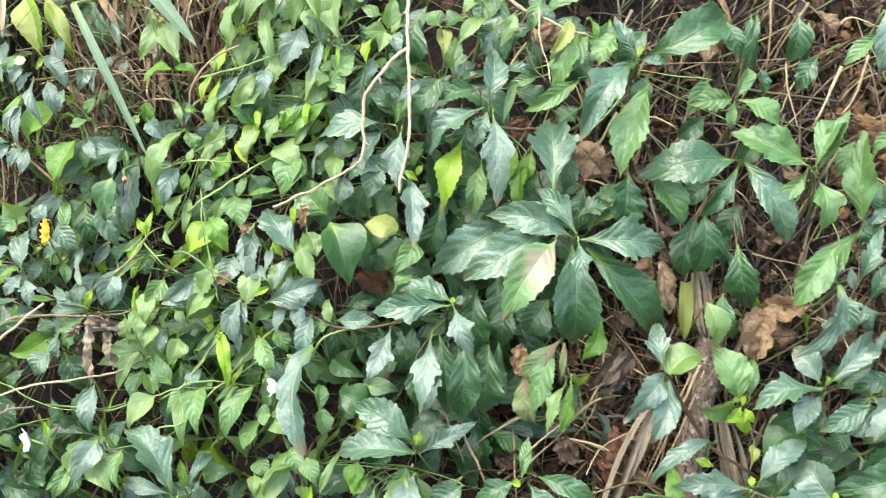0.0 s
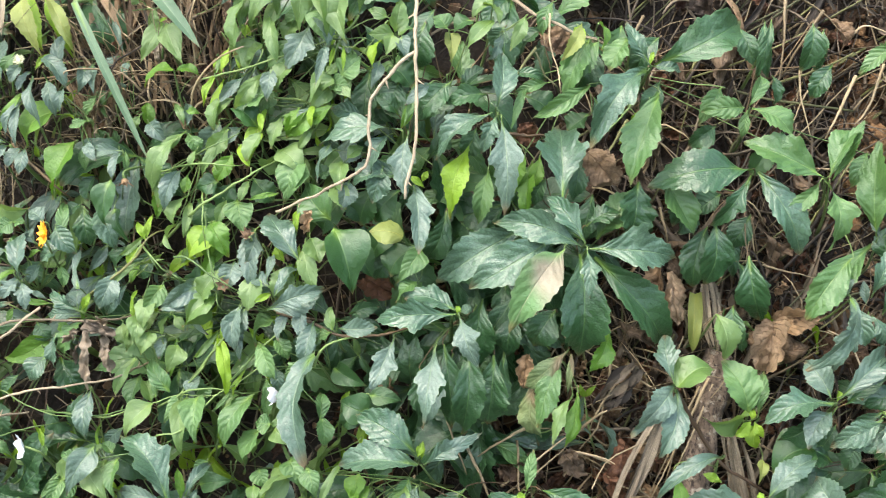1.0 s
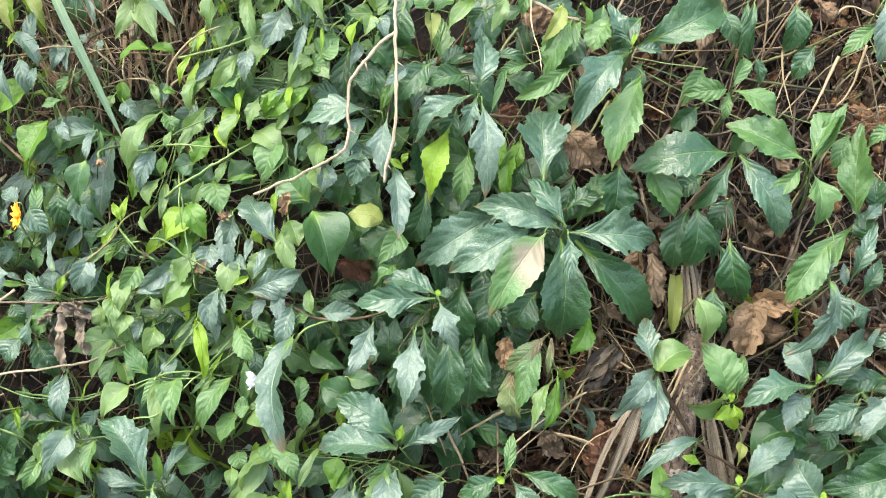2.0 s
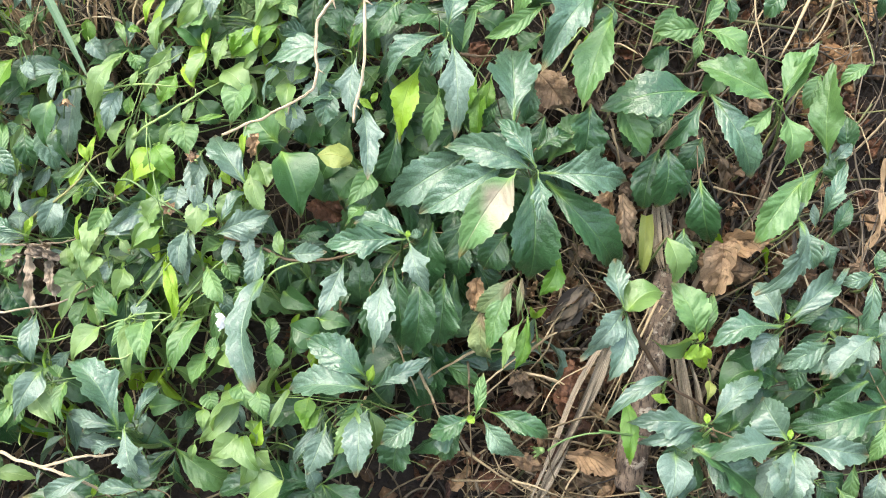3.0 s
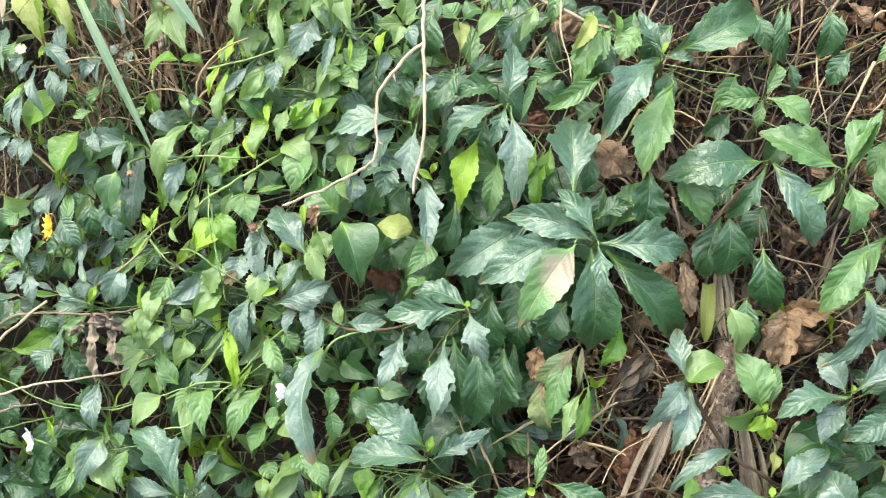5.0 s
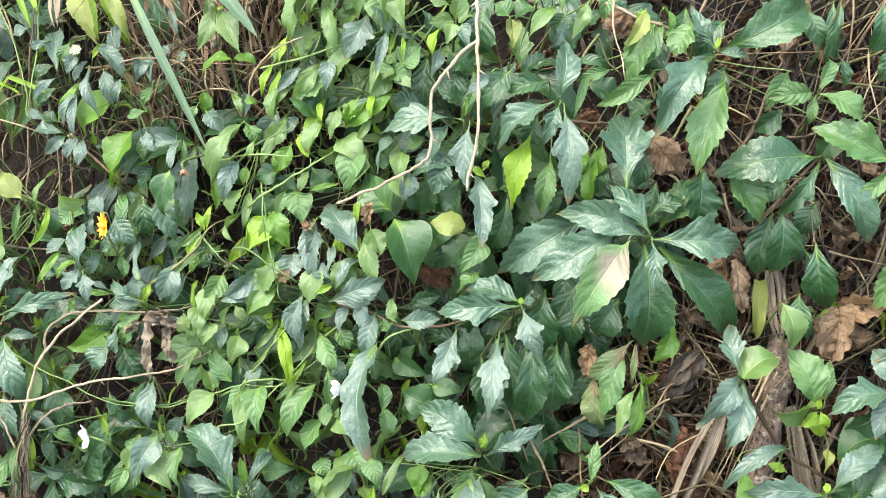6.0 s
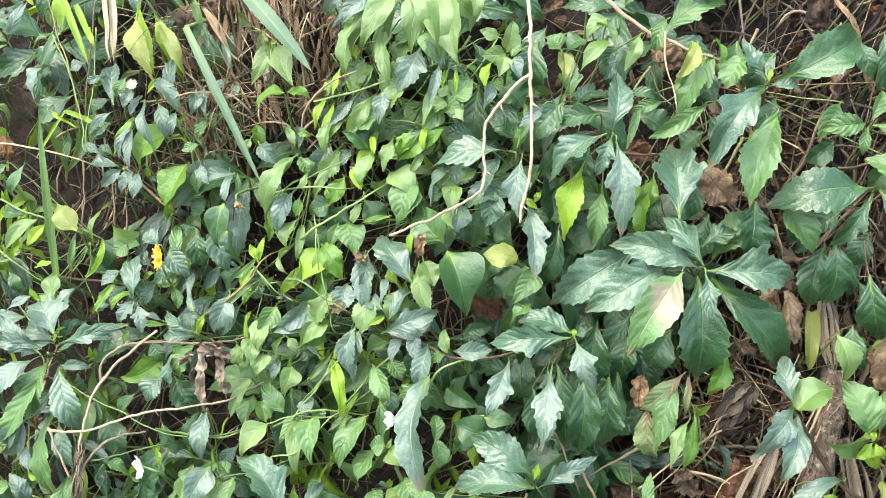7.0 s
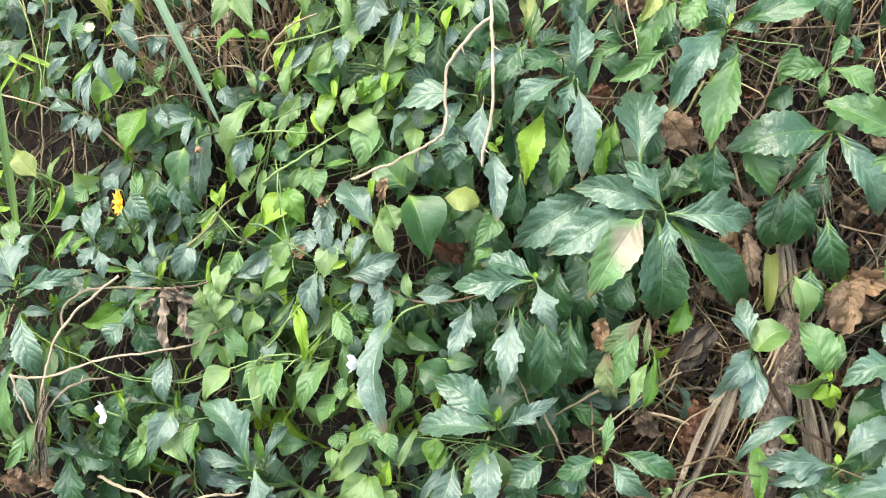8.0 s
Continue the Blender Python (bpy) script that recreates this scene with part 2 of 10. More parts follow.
WILTED = leaf_material("leaf_wilted", (0.060, 0.115, 0.036), (0.150, 0.195, 0.065), (0.20, 0.22, 0.09), rough=0.6, glow=0.2, patch=(0.150, 0.118, 0.052), patch_at=0.1)
BLADE = leaf_material("grass_blade", (0.060, 0.125, 0.055), (0.115, 0.195, 0.098), (0.19, 0.28, 0.15), ribs=0.5, slant=0.0, rough=0.5, glow=0.22, relief=0.5)
CRISP = withered_material("dead_leaf", (0.050, 0.030, 0.014), (0.350, 0.228, 0.118), (0.090, 0.050, 0.022))
RUSSET = withered_material("russet_leaf", (0.035, 0.015, 0.008), (0.165, 0.075, 0.034), (0.030, 0.014, 0.008))
MOULD = withered_material("rotting_leaf", (0.024, 0.016, 0.010), (0.165, 0.115, 0.066), (0.030, 0.020, 0.012))
SHRIVEL = withered_material("shrivelled_leaf", (0.070, 0.054, 0.036), (0.300, 0.242, 0.165), (0.105, 0.080, 0.052))
STRAW = dry_material("straw", (0.100, 0.071, 0.032), (0.365, 0.285, 0.160), rough=0.65, scale=120, relief=0.0005)
HUSK = withered_material("curled_husk", (0.090, 0.056, 0.028), (0.420, 0.295, 0.170), (0.150, 0.095, 0.050))
GREYSTRAW = dry_material("old_straw", (0.022, 0.017, 0.011), (0.165, 0.130, 0.084), rough=0.8, scale=120, relief=0.0006)
FIBRE = dry_material("fibrous_sheath", (0.100, 0.082, 0.052), (0.420, 0.345, 0.235), stripe=30.0, rough=0.75, scale=60, relief=0.0015)
TWIG = dry_material("twig_bark", (0.130, 0.100, 0.060), (0.430, 0.350, 0.225), stripe=7.0, rough=0.75, scale=110, relief=0.0016, lo=0.2, hi=0.8)
BARK = bark_material("log_bark")
STEM = dry_material("green_stem", (0.060, 0.115, 0.026), (0.165, 0.245, 0.070), rough=0.5, scale=110, relief=0.0008)
REDSTEM = dry_material("brown_stem", (0.055, 0.034, 0.017), (0.170, 0.115, 0.056), rough=0.55, scale=90, relief=0.0005)
SOILMAT = dry_material("soil", (0.018, 0.013, 0.009), (0.130, 0.088, 0.050), rough=0.95, scale=60, relief=0.008, lo=0.30, hi=0.85)
OLIVE = dry_material("olive_stalk", (0.045, 0.050, 0.016), (0.150, 0.150, 0.050), rough=0.6, scale=100, relief=0.0006)
CRUMB = dry_material("soil_crumb", (0.018, 0.011, 0.007), (0.177, 0.105, 0.052), rough=0.95, scale=90, relief=0.002)
CLAY = dry_material("clay_clod", (0.060, 0.032, 0.013), (0.225, 0.125, 0.052), rough=0.95, scale=90, relief=0.004)
PETAL_W = dry_material("white_petal", (0.58, 0.60, 0.58), (0.74, 0.75, 0.73), rough=0.55, scale=80, relief=0.0003)
PETAL_Y = dry_material("orange_petal", (0.74, 0.25, 0.008), (0.86, 0.38, 0.015), rough=0.5, scale=80, relief=0.0003)
CREAM = dry_material("cream_floret", (0.30, 0.33, 0.17), (0.58, 0.58, 0.38), rough=0.75, scale=140, relief=0.0012)


# ---- building ----
def mesh_of(name, verts, faces, material, uvs=None, smooth=True):
    me = bpy.data.meshes.new(name)
    me.from_pydata([tuple(v) for v in verts], [], faces)
    if uvs is not None:
        layer = me.uv_layers.new(name="UVMap")
        idx = np.empty(len(me.loops), dtype=np.int32)
        me.loops.foreach_get("vertex_index", idx)
        layer.data.foreach_set("uv", np.asarray(uvs, dtype=np.float32)[idx].ravel())
    if smooth:
        me.polygons.foreach_set("use_smooth", [True] * len(me.polygons))
    me.materials.append(material)
    me.update()
    return me


def part(name, me, parent, place, label=""):
    """A mesh as one part of a thing, its own origin at place (world)."""
    ob = new(name, me)
    ob.parent = parent
    ob.location = Vector(place) - parent.location
    return tagged(ob, label=label)


def thing(name, label, category, place, group="", kind=""):
    ob = new(name)
    ob.empty_display_size = 0.02
    ob.location = place
    return tagged(ob, label, category, group, kind)


rng = random.Random(7)

# Outline of a leaf: half its width, as a share of the widest, against the way from base to tip.
OUTLINE = {
    "T": ((0, .05), (.08, .09), (.17, .20), (.27, .40), (.37, .64), (.45, .86), (.51, 1.0), (.54, .66), (.62, .67), (.71, .60), (.79, .48), (.87, .31), (.94, .15), (1, 0)),
    "S": ((0, .06), (.07, .11), (.15, .30), (.25, .58), (.35, .82), (.45, .96), (.53, 1.0), (.62, .93), (.71, .79), (.80, .59), (.88, .36), (.95, .16), (1, 0)),
    "O": ((0, .05), (.04, .10), (.09, .40), (.15, .70), (.23, .93), (.32, 1.0), (.43, .94), (.54, .79), (.65, .59), (.76, .38), (.86, .20), (.94, .08), (1, 0)),
    "L": ((0, .30), (.12, .60), (.25, .85), (.4, 1.0), (.55, .96), (.7, .78), (.84, .48), (.94, .2), (1, 0)),
    "G": ((0, .75), (.2, .95), (.4, 1.0), (.6, .9), (.8, .62), (.92, .3), (1, 0)),
}
TEETH = {"T": (10, .080), "S": (11, .062), "O": (0, 0), "L": (0, 0), "G": (0, 0)}


def leaf_grid(kind, base, tip, width, face, bow, fold, wave, seed, fine=1.0, curl=0.0):
    """Points, faces and uv of a leaf from base to tip: an arched midrib, a blade folded about it, toothed edges."""
    rs = random.Random(seed)
    pts = OUTLINE[kind]
    teeth, deep = TEETH[kind]
    rows = int((2 * teeth if teeth else 12) * fine) + 2
    cols = (-1.0, -0.62, -0.28, 0.0, 0.28, 0.62, 1.0) if 1 <= fine < 1.5 else (-1.0, -.82, -.64, -.46, -.3, -.14, 0.0, .14, .3, .46, .64, .82, 1.0) if fine >= 1.5 else (-1.0, -0.5, 0.0, 0.5, 1.0)
    vs = np.linspace(0, 1, rows + 1)
    if kind == "T":
        vs = np.sort(np.concatenate([vs[(vs < .46) | (vs > .57)], [.48, .51, .54]]))
        rows = len(vs) - 1
    hw = np.interp(vs, [p[0] for p in pts], [p[1] for p in pts])
    way = tip - base
    length = way.length
    ax = way.normalized()
    nrm = (face - ax * face.dot(ax))
    if nrm.length < 1e-4:
        nrm = N_AX - ax * N_AX.dot(ax)
    nrm.normalize()
    side0 = ax.cross(nrm).normalized()
    sag = rs.uniform(-.05, .05) * length * (.2 if kind == "G" else 1.0)
    twist = rs.gauss(0, .30) if kind != "G" and wave > .3 else 0.0
    p1, p2, w1 = rs.uniform(0, 6.3), rs.uniform(0, 6.3), rs.uniform(7, 11)
    w2, ruff = rs.uniform(17, 26), (.14 if teeth else .09) * rs.uniform(.3, 1.4)
    droop = rs.uniform(.1, .75) if kind in "TSO" and wave > .3 else 0.0
    verts, uvs = [], []
    for i, v in enumerate(vs):
        arch = 4 * v * (1 - v)
        c = base + way * v + nrm * (length * (bow * arch - droop * max(0.0, v - .5) ** 2)) + side0 * (sag * arch)
        tang = (way + nrm * (length * (bow * 4 * (1 - 2 * v) - 2 * droop * max(0.0, v - .5)))).normalized()
        side = tang.cross(nrm).normalized()
        up = side.cross(tang).normalized()
        ct, st = math.cos(twist * v), math.sin(twist * v)
        side, up = side * ct + up * st, up * ct - side * st
        jag = 1.0
        if teeth and 0.2 < v < 0.97:
            jag = 1.0 + deep * (1 if i % 2 else -1) * rs.uniform(.2, 1.6)
        for u in cols:
            half = 0.5 * width * hw[i]
            asym = 1.0 + 0.11 * math.sin(p1 + 3 * v) * (1 if u > 0 else -1)
            x = half * u * asym * (jag if abs(u) == 1 else 1)
            a = abs(u)
            z = half * (fold * a - curl * a * a) + wave * length * 0.050 * a * math.sin(w1 * v + (p1 if u > 0 else p2))
            lean = -(0.055 if .48 < v < .53 else 0.012) * length * a if kind == "T" else 0.0
            if a > .99 and jag > 1.0:
                lean -= length * .016
            z += half * ruff * a * a * math.sin(w2 * v + (p2 if u > 0 else p1))
            verts.append(c + side * x + up * z - tang * lean)
            uvs.append((0.5 + 0.5 * u, v))
    n = len(cols)
    faces = [(i * n + j, i * n + j + 1, (i + 1) * n + j + 1, (i + 1) * n + j) for i in range(rows) for j in range(n - 1)]
    return verts, faces, uvs


def tube_grid(points, radius, sides=7, end=0.6, knots=0.0, seed=0, steps=6, crook=0.0):
    """A rounded, tapering stalk through points (a smooth curve)."""
    rs = random.Random(seed)
    ps = [Vector(p) for p in points]
    line = []
    if len(ps) == 2:
        line = [ps[0].lerp(ps[1], t / steps) for t in range(steps + 1)]
    else:
        ext = [ps[0] * 2 - ps[1], *ps, ps[-1] * 2 - ps[-2]]
        for a, b, c, d in zip(ext, ext[1:], ext[2:], ext[3:]):
            for s in range(steps):
                t = s / steps
                line.append(0.5 * ((2 * b) + (c - a) * t + (2 * a - 5 * b + 4 * c - d) * t * t + (3 * b - a - 3 * c + d) * t ** 3))
        line.append(ps[-1])
    if crook:
        line = [p + noise.noise_vector(p * 70 + Vector((seed % 50, 0, 0))) * crook + noise.noise_vector(p * 210) * crook * .4 for p in line]
    verts, uvs, faces = [], [], []
    last = len(line) - 1
    ref = Vector((0.31, 0.55, 0.77))
    for i, p in enumerate(line):
        t = (line[min(i + 1, last)] - line[max(i - 1, 0)]).normalized()
        a = t.cross(ref).normalized()
        b = t.cross(a)
        rad = radius * (1 + (end - 1) * i / last) * (1 + knots * rs.uniform(-.5, 1.0) * (1 if rs.random() < 0.4 else .3))
        for j in range(sides):
            w = 2 * math.pi * j / sides
            verts.append(p + a * (rad * math.cos(w)) + b * (rad * math.sin(w)))
            uvs.append((j / sides, i / last))
    for i in range(last):
        for j in range(sides):
            q = (j + 1) % sides
            faces.append((i * sides + j, i * sides + q, (i + 1) * sides + q, (i + 1) * sides + j))
    faces.append(tuple(range(sides))[::-1])
    faces.append(tuple(last * sides + j for j in range(sides)))
    return verts, faces, uvs


def add_tube(name, points, radius, material, parent, label="", **more):
    o = Vector(points[0])
    v, f, uv = tube_grid(points, radius, **more)
    return part(name, mesh_of(name, [p - o for p in v], f, material, uv), parent, o, label)


HEARTS = {}


def plant(name, label, category, heart, group="", stem=STEM, thick=0.0016, root=None):
    """A shoot whose leaves spring from heart (r, u, n); its stalk runs back and down into the soil."""
    h = bank(*heart)
    if root is None:
        rr, ru = heart[0] + rng.uniform(-.02, .02), heart[1] - rng.uniform(.02, .05)
    else:
        rr, ru = root
    foot = bank(rr, ru, lift(rr, ru) - 0.012)
    ob = thing(name, label, category, foot, group)
    HEARTS[ob.name] = foot, h
    bend = foot.lerp(h, 0.55) + U_AX * -0.006 + N_AX * 0.004
    if stem is not None:
        add_tube("stem", [foot, bend, h], thick, stem, ob, sides=6, end=0.35, knots=0.25, seed=int(h.x * 9999), steps=4)
    return ob


def leaf(p, kind, material, base, tip, width, roll=0.0, bow=0.14, fold=0.44, wave=0.9, curl=0.0, name="leaf", label="", steady=0, up=None):
    """One leaf of the plant p from base to tip (r, u, n), turned by roll degrees about its own rib."""
    b, t = bank(*base), bank(*tip)
    ax = (t - b).normalized()
    turn = random.Random(int(abs(b.x + t.x * 3 + t.z * 7) * 1e5))
    if steady:
        wave *= .3
    loose = 0.0 if steady else 1.0
    roll += loose * turn.gauss(0, 9 if kind == "T" else 16 if kind == "S" else 25)
    fold *= 1.0 + loose * turn.uniform(-.4, .5)
    curl += loose * turn.uniform(0, .3)
    bow += loose * turn.uniform(-.04, .07)
    face = N_AX * 0.86 + U_AX * (.2 if steady else turn.uniform(.0, .6) if up is None else up)
    face.rotate(Matrix.Rotation(radians(roll), 3, ax))
    flat = (face - ax * face.dot(ax)).normalized()
    width *= 0.94 / max(.65, flat.dot(N_AX))
    v, f, uv = leaf_grid(kind, b, t, width, face, bow, fold, wave, int(abs(b.x * 7919 + t.z * 104729) * 1000), curl=curl)
    blade = part(name, mesh_of(name, [q - b for q in v], f, material, uv), p, b, label)
    foot, h = HEARTS[p.name]
    if (b - h).length > .010:
        at = foot.lerp(h, .7)
        back = 0.0 if (at - b).dot(ax) > 0 else 1.0
        bend = b.lerp(at, .4) - ax * (.005 * back) - N_AX * .008
        v, f, uv = tube_grid([b + ax * .001, b - ax * (.003 * back) - N_AX * .003, bend, at], .0005, sides=5, end=.9, steps=3, crook=.001)
        stalk = new("petiole", mesh_of("petiole", [q - b for q in v], f, REDSTEM if material is DARK_AND_SHADED else STEM, uv))
        stalk.parent = blade
    return blade


# ---- ground: road-side flat, the bank and the land above it, one sheet ----
def spread(fine0, fine1, step, out0, out1):
    mid = list(np.arange(fine0, fine1 + 1e-9, step))
    lo, hi, s, x = [], [], step, fine0
    while x > out0:
        s *= 1.35
        x -= s
        lo.append(max(x, out0))
    s, x = step, mid[-1]
    while x < out1:
        s *= 1.35
        x += s
        hi.append(min(x, out1))
    return lo[::-1] + mid + hi


def build_ground():
    rs = spread(-0.62, 0.50, 0.0045, -400.0, 400.0)
    us = spread(-0.40, 0.34, 0.0045, -1.0, 1.25)
    flat = [400.0, 120.0, 40.0, 14.0, 6.0, 3.0, 1.6, 0.8, 0.35, 0.12]
    foot, crown = bank(0, -1.03, SOIL), bank(0, 1.28, SOIL)
    rows = [("flat", foot.y - d) for d in flat] + [("bank", u) for u in us] + [("top", crown.y + d) for d in flat[::-1]]
    verts = []
    for kind, s in rows:
        for r in rs:
            if kind == "bank":
                near = 1.0 if abs(r) < 3 else 0.0
                verts.append(bank(r, s, lift(r, s) if near else SOIL))
            elif kind == "flat":
                verts.append(Vector((r, s, 0.0)))
            else:
                verts.append(Vector((r, s, crown.z + 0.02)))
    w = len(rs)
    faces = [(i * w + j, i * w + j + 1, (i + 1) * w + j + 1, (i + 1) * w + j) for i in range(len(rows) - 1) for j in range(w - 1)]
    ob = new("ground", mesh_of("ground", verts, faces, SOILMAT))
    tagged(ob, "dark brown crumbly soil of a steep roadside bank", "ground", kind="structure")


build_ground()


# ---- what nobody could count: straw, leaf crumbs, understorey ----
def joined(name, label, category, pieces, material):
    verts, faces, uvs = [], [], []
    for v, f, uv in pieces:
        k = len(verts)
        verts += v
        uvs += uv
        faces += [tuple(i + k for i in q) for q in f]
    ob = new(name, mesh_of(name, verts, faces, material, uvs))
    return tagged(ob, label, category, kind="stuff")


def straw_piece(rs, r, u, length, thin, rise, heading=None):
    a = rs.uniform(0, 2 * math.pi) if heading is None else rs.gauss(heading, 0.32)
    pts, x, y, n = [], r, u, lift(r, u) + rs.uniform(0.001, rise)
    turn = rs.gauss(0, .30)
    for _ in range(5):
        pts.append(bank(x, y, max(n, lift(x, y) + 0.001)))
        a += turn + rs.uniform(-.30, .30)
        x += math.cos(a) * length / 4
        y += math.sin(a) * length / 4
        n += rs.uniform(-.5, .5) * rise
    return tube_grid(pts, thin, sides=3, end=0.5, steps=2, seed=rs.random())


def dry_zone(r, u):
    """How much straw lies open: most on the bare bank, little below the herbs."""
    bare = max(0.0, min(1.0, (r - 0.02) / 0.12))
    return 0.30 + 0.70 * bare


rs = random.Random(21)
old, fresh = [], []
while len(old) < 2700:
    r, u = rs.uniform(-0.62, 0.48), rs.uniform(-0.38, 0.32)
    if rs.random() < dry_zone(r, u):
        old.append(straw_piece(rs, r, u, rs.uniform(.03, .11), rs.choice((.0003, .0005, .0008, .0012, .0018)), 0.022, rs.choice((1.05, 1.2, 1.3, 1.5, 2.3, 0.2))))
while len(fresh) < 700:
    r, u = rs.uniform(-0.62, 0.48), rs.uniform(-0.38, 0.32)
    if rs.random() < dry_zone(r, u):
        fresh.append(straw_piece(rs, r, u, rs.uniform(.04, .14), rs.choice((.0003, .0005, .0008, .0013)), 0.026, rs.choice((1.2, 0.8, 1.7, 0.3))))
for _ in range(330):
    r, u = rs.uniform(-0.34, -0.20), rs.uniform(0.02, 0.20)
    (old if rs.random() < .25 else fresh).append(straw_piece(rs, r, u, rs.uniform(.03, .09), rs.choice((.0003, .0004, .0006, .0011)), 0.045, 1.57))
for _ in range(70):
    r, u = rs.uniform(-0.47, -0.36), rs.uniform(-0.05, 0.08)
    (old if rs.random() < .6 else fresh).append(straw_piece(rs, r, u, rs.uniform(.03, .08), rs.uniform(.0006, .0013), 0.035, rs.choice((1.4, .2))))
for _ in range(190):
    r, u = rs.uniform(0.0, 0.15), rs.uniform(-0.33, -0.11)
    fresh.append(straw_piece(rs, r, u, rs.uniform(.04, .12), rs.choice((.0004, .0006, .0009, .0012)), 0.05, rs.choice((1.1, .7, 2.6, .2))))
joined("old_straw", "matted grey-brown dead stalks lying on the bank", "dry grass", old, GREYSTRAW)
joined("fresh_straw", "loose tan straw scattered over the bank", "dry grass", fresh, STRAW)


def dead_blades(seed, count, zone):
    """Flat dead grass blades, twisted and bent over one another."""
    rs = random.Random(seed)
    out = []
    while len(out) < count:
        r, u, a = zone(rs)
        ln, n = rs.uniform(.03, .10), lift(r, u) + rs.uniform(.004, .02)
        b, t = bank(r, u, n), bank(r + ln * math.cos(a), u + ln * math.sin(a), n + rs.uniform(-.012, .02))
        face = N_AX + R_AX * rs.uniform(-.9, .9) + U_AX * rs.uniform(-.5, .5)
        v, f, uv = leaf_grid("G", b, t, rs.choice((.0016, .0022, .003, .0045)), face, rs.uniform(-.02, .16), rs.uniform(.2, .9), rs.uniform(.2, 1.2), rs.randrange(9999), fine=.8)
        out.append((v, f, uv))
    return out


def dry_mat(rs):
    return rs.uniform(0.05, 0.48), rs.uniform(-0.34, 0.32), rs.gauss(1.7, .6)


def high_hollow(rs):
    return rs.uniform(-0.33, -0.20), rs.uniform(0.0, 0.17), rs.gauss(1.57, .25)


joined("dead_grass", "limp brown dead grass blades in the mat", "dry grass", dead_blades(3, 240, dry_mat), GREYSTRAW)
joined("dead_grass", "pale tan dead grass blades standing in hollows", "dry grass", dead_blades(4, 60, dry_mat) + dead_blades(5, 190, high_hollow), HUSK)


def crumpled(kind, base, tip, width, seed, amount):
    """A dead leaf, shrunken, rolled about its rib, torn at the edge and creased all over."""
    rs = random.Random(seed)
    face = (N_AX + R_AX * rs.uniform(-.6, .6) + U_AX * rs.uniform(-.4, .6)).normalized()
    v, f, uv = leaf_grid(kind, base, tip, width, face, rs.uniform(.05, .28), rs.uniform(.2, 1.0), 1.2, seed, fine=1.8, curl=rs.uniform(-.8, 1.2))
    out = []
    wide = 13
    ln = max((tip - base).length, .01)
    for i, p in enumerate(v):
        row, col = i // wide, i % wide
        mid = v[i - col + 6]
        torn = 1 - .5 * max(0.0, noise.noise(Vector((row * .5, (9.0 if col > 6 else 0.0), seed * .37)))) - .35 * max(0.0, noise.noise(Vector((row * 1.3, (5.0 if col > 6 else 0.0), seed * .71))))
        p = mid + (p - mid) * torn
        k = Vector((p.x, p.y, p.z)) * (1.6 / ln) + Vector((seed * 3.1, 0, 0))
        crease = abs(noise.noise(k * 1.3)) * 2.2 + abs(noise.noise(k * 3.1)) * 1.3 + abs(noise.noise(k * 6.5)) * .5 - 1.1
        out.append(p + noise.noise_vector(k * .8) * amount * .9 + N_AX * (crease * amount * 1.5) + noise.noise_vector(k * 4.0) * amount * .35)
    return out, f, uv


litter, red = [], []
while len(litter) + len(red) < 1100:
    r, u = rs.uniform(-0.62, 0.48), rs.uniform(-0.38, 0.32)
    if rs.random() > dry_zone(r, u) * (0.55 if u > 0 else 1.0):
        continue
    a, ln = rs.uniform(0, 6.3), rs.uniform(.008, .026)
    n = lift(r, u) + rs.uniform(.003, .012)
    piece = crumpled("S", bank(r, u, n), bank(r + ln * math.cos(a), u + ln * math.sin(a), n + rs.uniform(-.006, .012)), ln * rs.uniform(.3, .65), rs.randrange(9999), .0035)
    (litter if rs.random() < .35 else red).append(piece)
mould = []
while len(mould) < 260:
    r, u = rs.uniform(0.06, 0.48), rs.uniform(-0.36, 0.32)
    a, ln = rs.gauss(1.5, .7), rs.uniform(.02, .05)
    n = lift(r, u) + rs.uniform(.006, .024)
    mould.append(crumpled("L", bank(r, u, n), bank(r + ln * math.cos(a), u + ln * math.sin(a), n + rs.uniform(-.012, .006)), ln * rs.uniform(.14, .3), rs.randrange(9999), .0080))
for _ in range(170):
    r, u = rs.uniform(-.01, .145), rs.uniform(-.33, -.12)
    a, ln = rs.uniform(0, 6.3), rs.uniform(.012, .034)
    n = lift(r, u) + rs.uniform(.006, .030)
    piece = crumpled("L", bank(r, u, n), bank(r + ln * math.cos(a), u + ln * math.sin(a), n + rs.uniform(-.008, .012)), ln * rs.uniform(.25, .6), rs.randrange(9999), .0040)
    (litter if rs.random() < .55 else red).append(piece)
joined("rotting_leaves", "grey-brown shrivelled leaves hanging in the dry mat", "leaf litter", mould, MOULD)
joined("leaf_litter", "curled tan dead leaves on the soil", "leaf litter", litter, CRISP)
joined("russet_litter", "dark red-brown rotting leaves on the soil", "leaf litter", red, RUSSET)


def hollow(r, u):
    """Gaps in the cover where dry stalks and soil show."""
    return (-0.325 < r < -0.215 and 0.045 < u < 0.19) or (-0.47 < r < -0.365 and -0.035 < u < 0.075) or (-0.20 < r < -0.135 and -0.205 < u < -0.15)


def herb_zone(r, u):
    if hollow(r, u):
        return 0.06
    if -0.118 < r < -0.05 and -0.105 < u < 0.005:
        return 0.0
    return max(0.03, min(1.0, (-0.01 - r) / 0.09))


